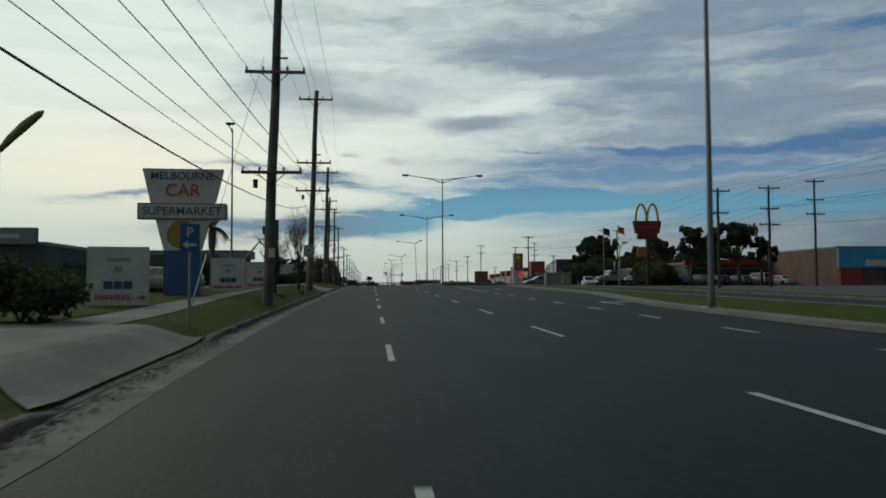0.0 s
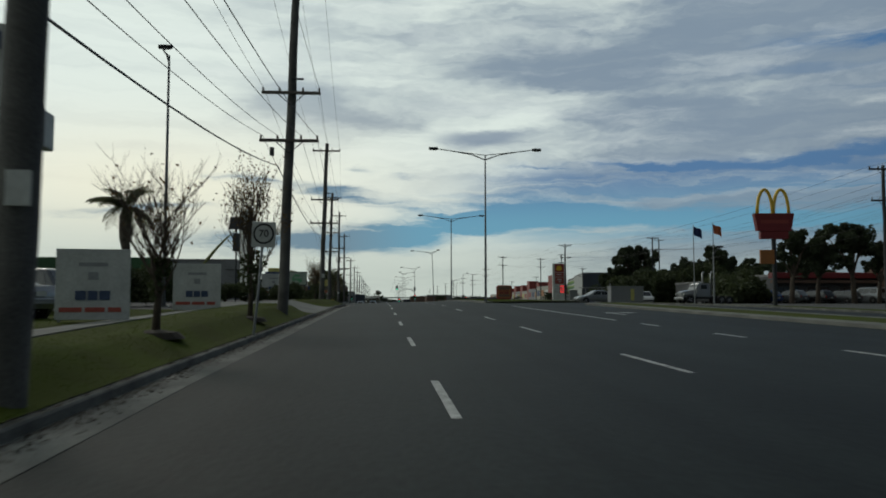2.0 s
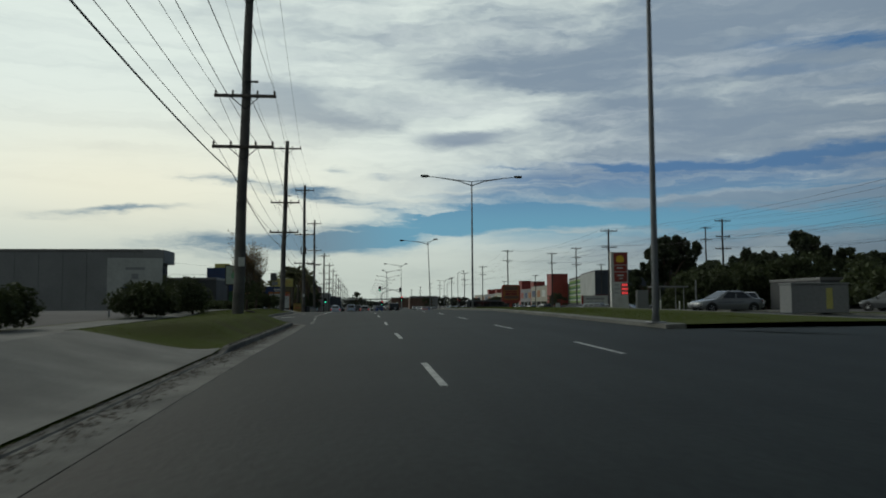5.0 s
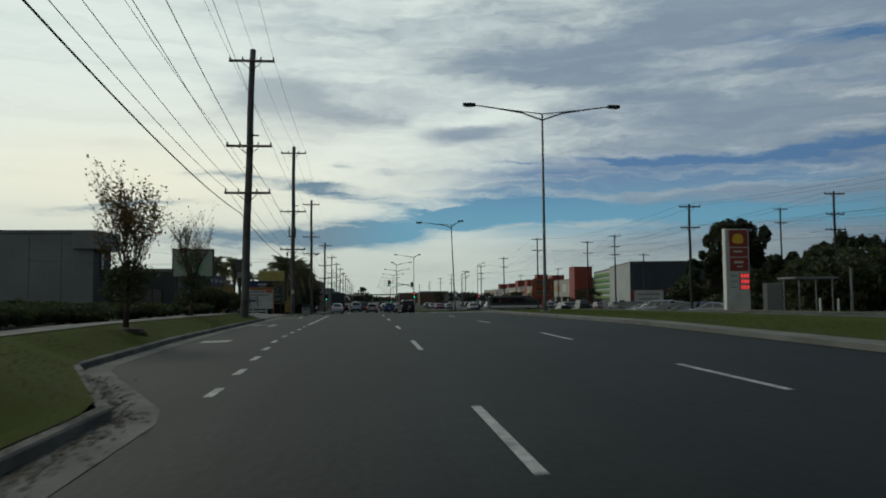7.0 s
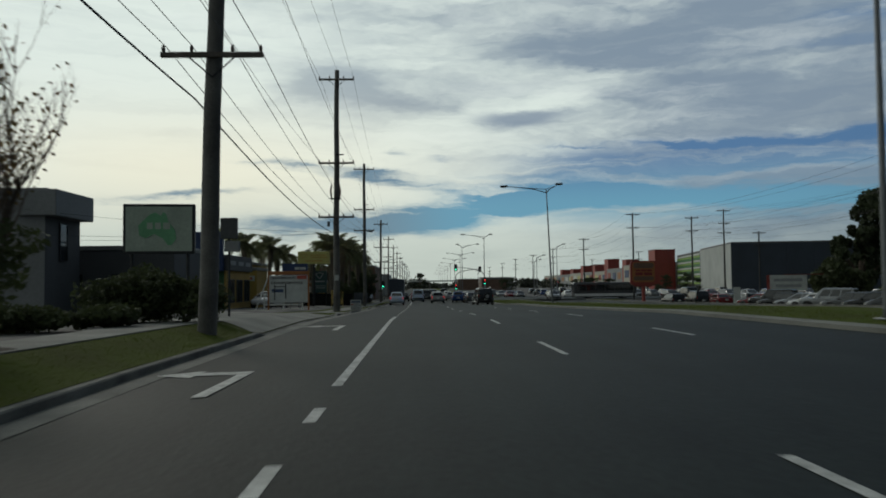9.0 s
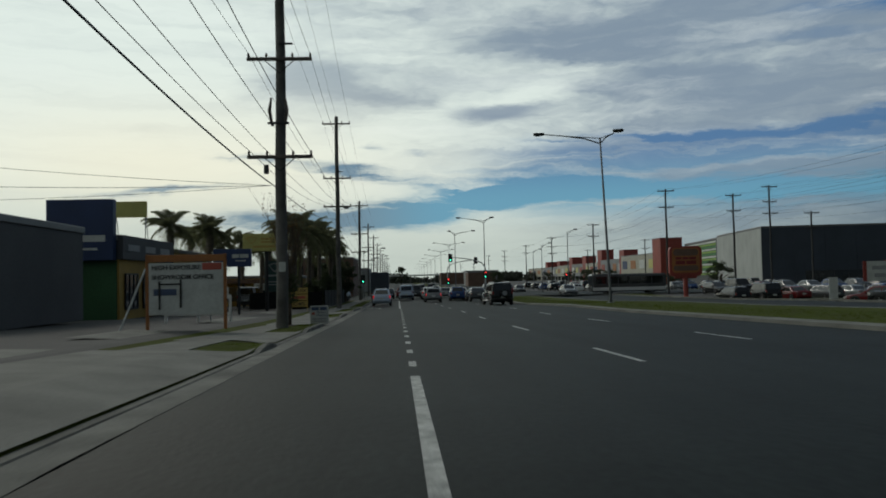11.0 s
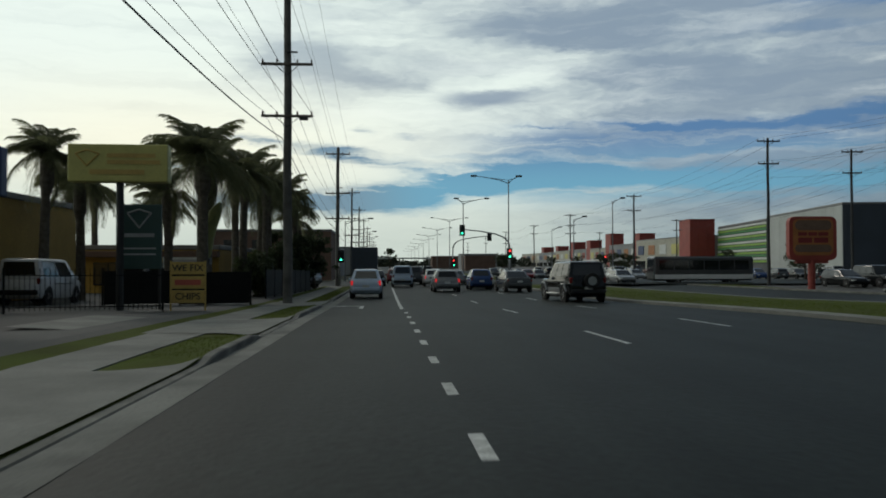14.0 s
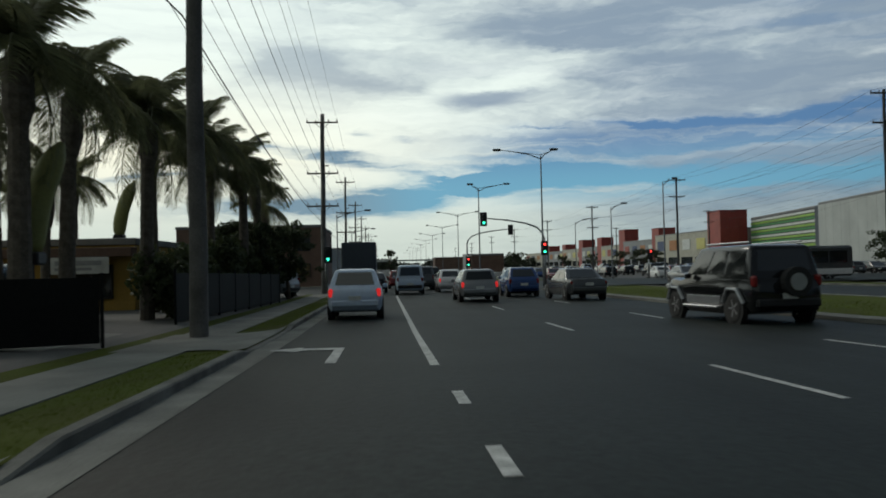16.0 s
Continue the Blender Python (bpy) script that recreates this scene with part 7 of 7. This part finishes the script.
# parked cars: one of each look, then copies
POOL = [car("sedan", "silver", "silver sedan parked in a row"), car("hatch", "grey", "dark grey hatchback parked in a row"), car("suv", "black", "black four-wheel drive parked in a row"),
        car("wagon", "grey", "grey wagon parked in a row"), car("sedan", "white", "white sedan parked in a row"), car("hatch", "blue", "blue hatchback parked in a row"),
        car("wagon", "black", "black wagon parked in a row"), car("sedan", "red", "dark red sedan parked in a row"), car("suv", "silver", "silver four-wheel drive parked in a row")]
SPOTS = []
rp = random.Random(21)
for k in range(11):
    SPOTS.append((33.0 + rp.uniform(-0.3, 0.3), 158 + 3.0 * k, 48 + rp.uniform(-4, 4)))
for k in range(9):
    SPOTS.append((39.5, 168 + 3.0 * k, 60 + rp.uniform(-4, 4)))
for k in range(12):
    SPOTS.append((30.5 + 3.0 * k, 208 + rp.uniform(-0.4, 0.4), 5 + rp.uniform(-5, 5)))
for k in range(10):
    SPOTS.append((36 + 3.0 * k, 226 + rp.uniform(-0.3, 0.3), 184))
for k in range(14):
    SPOTS.append((28 + 2.9 * k, 268 + rp.uniform(-0.3, 0.3), 180 * (k % 2)))
for row, y in enumerate((290, 306, 322, 340)):
    for k in range(9):
        if rp.random() < 0.8:
            SPOTS.append((28 + 3.3 * k + row, y + rp.uniform(-0.4, 0.4), 180 * (k % 2)))
for k in range(11):
    SPOTS.append((37.5 + 3.1 * k, 112.5 + rp.uniform(-0.4, 0.4), 25 + rp.uniform(-5, 5)))
for k in range(6):
    SPOTS.append((17.0 + (k % 2) * 3.4, 275 + 9 * k, 180))
for k in range(8):
    SPOTS.append((-2.2 + (k % 3) * 3.2, 270 + 8 * k, 0))
for x, y, tn_ in ((-12.0, 47, 70), (-14.5, 49, 75), (-12.6, 52, 70), (-15, 55, 72), (-17, 62, 70), (-11.2, 234.5 - 10, 60)):
    SPOTS.append((x, y, tn_))
for i, (x, y, tn_) in enumerate(SPOTS):
    z = left_z(x, y) if x < -7 and y < 231 else (road_z(x, y) if x < 8 else (right_z(x, y) + (0.07 if x > 28 else 0) if y < 231 else (G(y) - 0.1 if x > 24 else right_z(x, y))))
    c = POOL[(i * 5 + i // 4) % len(POOL)]
    m_ = pose(x, y, z, 0, 0, tn_)
    if i < len(POOL) * 3 and not c.get("used"):
        c.matrix_basis = m_
        c["used"] = 1
        tagged(c, group="parked cars")
    else:
        tagged(copy_thing(c, m_), group="parked cars")
for c in POOL:
    if not c.get("used"):
        c.matrix_basis = pose(45, 262, G(262), 0, 0, 0)
for c in [o for o in scene.objects if o.get("used")]:
    del c["used"]
put(car("sedan", "silver", "silver sedan waiting across the road"), 23.2, 109.5, 97, right_z(23.2, 109.5))
put(car("sedan", "white", "white sedan parked in the yard entrance"), -15.9, 180.0, 170, left_z(-15.9, 180))
put(car("ute", "white", "old white pickup parked at the forecourt"), 36.5, 133.0, 175, right_z(36.5, 133) + 0.07)
put(car("van", "white", "white van parked behind the yard fence"), -18.4, 194.6, 0, left_z(-18.4, 194.6))
put(car("van", "silver", "silver van parked behind the yard fence"), -16.9, 204.0, 0, left_z(-16.9, 204))
pm = thing("prime_mover", (29.0, 95.6, right_z(29, 95.6) + 0.07), "old grey bonneted truck with twin chrome exhaust stacks", "truck", turn=98)
pm.scale = (0.85, 0.85, 0.8)
B().box((0, -0.9, 0.72), (0.95, 5.6, 0.28), 0.03).obj("chassis", "black", pm)
B().loft([[Vector((sx * w, y, z)) for sx, z in ((-1, 0.75), (1, 0.75), (1, h - 0.15), (0.82, h), (-0.82, h), (-1, h - 0.15))] for y, w, h in ((0.55, 0.72, 1.62), (1.2, 0.68, 1.55), (1.95, 0.6, 1.42), (2.1, 0.55, 1.3))]).obj("bonnet", "car_silver", pm, smooth="auto")
B().loft([[Vector((sx * w, y, z)) for sx, z in ((-1, 0.8), (1, 0.8), (1, 1.6), (0.88, h), (-0.88, h), (-1, 1.6))] for y, w, h in ((-1.0, 1.0, 2.35), (-0.3, 1.02, 2.42), (0.3, 1.0, 2.36), (0.62, 0.96, 1.75))]).obj("cab", "car_silver", pm, smooth="auto")
B().add([(-0.82, 0.46, 1.68), (0.82, 0.46, 1.68), (0.74, 0.36, 2.2), (-0.74, 0.36, 2.2), (-0.82, 0.56, 1.66), (0.82, 0.56, 1.66), (0.74, 0.46, 2.2), (-0.74, 0.46, 2.2)], [(0, 1, 2, 3), (4, 5, 6, 7), (0, 1, 5, 4), (1, 2, 6, 5), (2, 3, 7, 6), (3, 0, 4, 7)]).obj("windscreen", "glass_dark", pm)
B().box((0, 2.2, 0.62), (1.9, 0.16, 0.3), 0.04).obj("bumper", "alloy", pm)
B().box((0, 2.12, 1.02), (0.8, 0.06, 0.6), 0.02).obj("grille", "alloy", pm)
for sx in (-1, 1):
    B().box((sx * 1.02, -0.25, 1.95), (0.03, 0.75, 0.5), 0.01).obj("side_window", "glass_dark", pm)
    B().tube([(sx * 0.85, -1.15, 0.9), (sx * 0.85, -1.15, 3.5), (sx * 0.85, -1.3, 3.75)], 0.09, 10).obj("exhaust_pipe", "alloy", pm, smooth=True)
    B().box((sx * 0.85, 1.35, 1.1), (0.42, 1.25, 0.1), 0.04).obj("mudguard", "car_silver", pm)
    B().tube([(sx * 0.78, 2.0, 1.1), (sx * 0.78, 2.1, 1.1)], 0.12, 12).obj("headlamp", "lamp_glass", pm)
    for y in (1.35, -2.4, -3.3):
        wheel_parts(pm, sx * 0.85, y, 0.48)
cab = thing("roadside_cabinet", (23.4, 99.5, right_z(25, 99.5) + 0.1), "grey metal utility cabinet at the roadside", "cabinet")
B().box((0, 0, 0.75), (3.2, 1.2, 1.5), 0.03).obj("body", "grey_wall", cab)
B().box((0.5, -0.62, 0.75), (0.35, 0.03, 1.1), 0.01).obj("notice", "sign_yellow", cab)
B().box((0, 0, 1.54), (3.3, 1.3, 0.08), 0.02).obj("lid", "grey_wall", cab)

# ---- grass blades on the near verges ----
gr = np.random.default_rng(3)


def blades(name, count, y0, y1, x_of, z_of, label, tall=0.02):
    ys = y0 + (y1 - y0) * gr.random(count)
    vs, fs = [], []
    for y in ys:
        x = x_of(y, gr.random())
        if x is None:
            continue
        z = z_of(x, y)
        a = gr.random() * 6.28
        h = tall * (0.5 + gr.random())
        w = 0.006
        dx, dy = math.cos(a) * w, math.sin(a) * w
        n = len(vs)
        vs += [(x - dx, y - dy, z - 0.005), (x + dx, y + dy, z - 0.005), (x + (gr.random() - 0.5) * h, y + (gr.random() - 0.5) * h, z + h)]
        fs.append((n, n + 1, n + 2))
    ob = B().add(vs, fs).obj(name, "blade", fix=False)
    return tagged(ob, label, "grass", kind="stuff")


def near_verge(y, r):
    for a, b_ in DRIVES:
        if a - 0.6 < y < b_ + 0.6:
            return None
    k, p = kerb_x(y) - 0.16, path_x(y)
    return p + (k - p) * r


blades("verge_grass", 70000, 0, 215, near_verge, left_z, "short mown grass on the roadside verge")
blades("lawn_grass", 12000, 17, 57, lambda y, r: path_x(y) - 1.7 - 4 * r, lambda x, y: left_z(path_x(y) - 2, y) + 0.012, "short grass of the lawn strip")
blades("median_grass", 26000, 80, 225, lambda y, r: median_x(y) + 0.45 + 4.0 * r, right_z, "rough grass on the median", 0.05)


# fallen leaves and dirt lying along the kerb
lr = np.random.default_rng(11)
lb = B()
for k in range(9000):
    y = 4 + 92 * lr.random()
    d = min(1.0, abs(lr.normal(0, 0.24)))
    x = kerb_x(y) + 0.03 + d * 0.8 if lr.random() < 0.75 else kerb_x(y) - 0.03 - 0.25 * d
    z = road_z(x, y) + 0.011 if x > kerb_x(y) else road_z(kerb_x(y), y) + kerb_up(y) + 0.012
    a, s_ = lr.random() * 6.28, 0.012 + 0.035 * lr.random()
    ca, sa_ = math.cos(a) * s_, math.sin(a) * s_
    lb.add([(x - ca, y - sa_, z), (x + sa_ * 0.6, y - ca * 0.6, z + 0.012 * lr.random()), (x + ca, y + sa_, z + 0.004), (x - sa_ * 0.6, y + ca * 0.6, z + 0.012 * lr.random())], [(0, 1, 2, 3)])
tagged(lb.obj("leaf_litter", "litter", fix=False), "dark fallen leaves and dirt along the gutter", "leaf litter", kind="stuff")
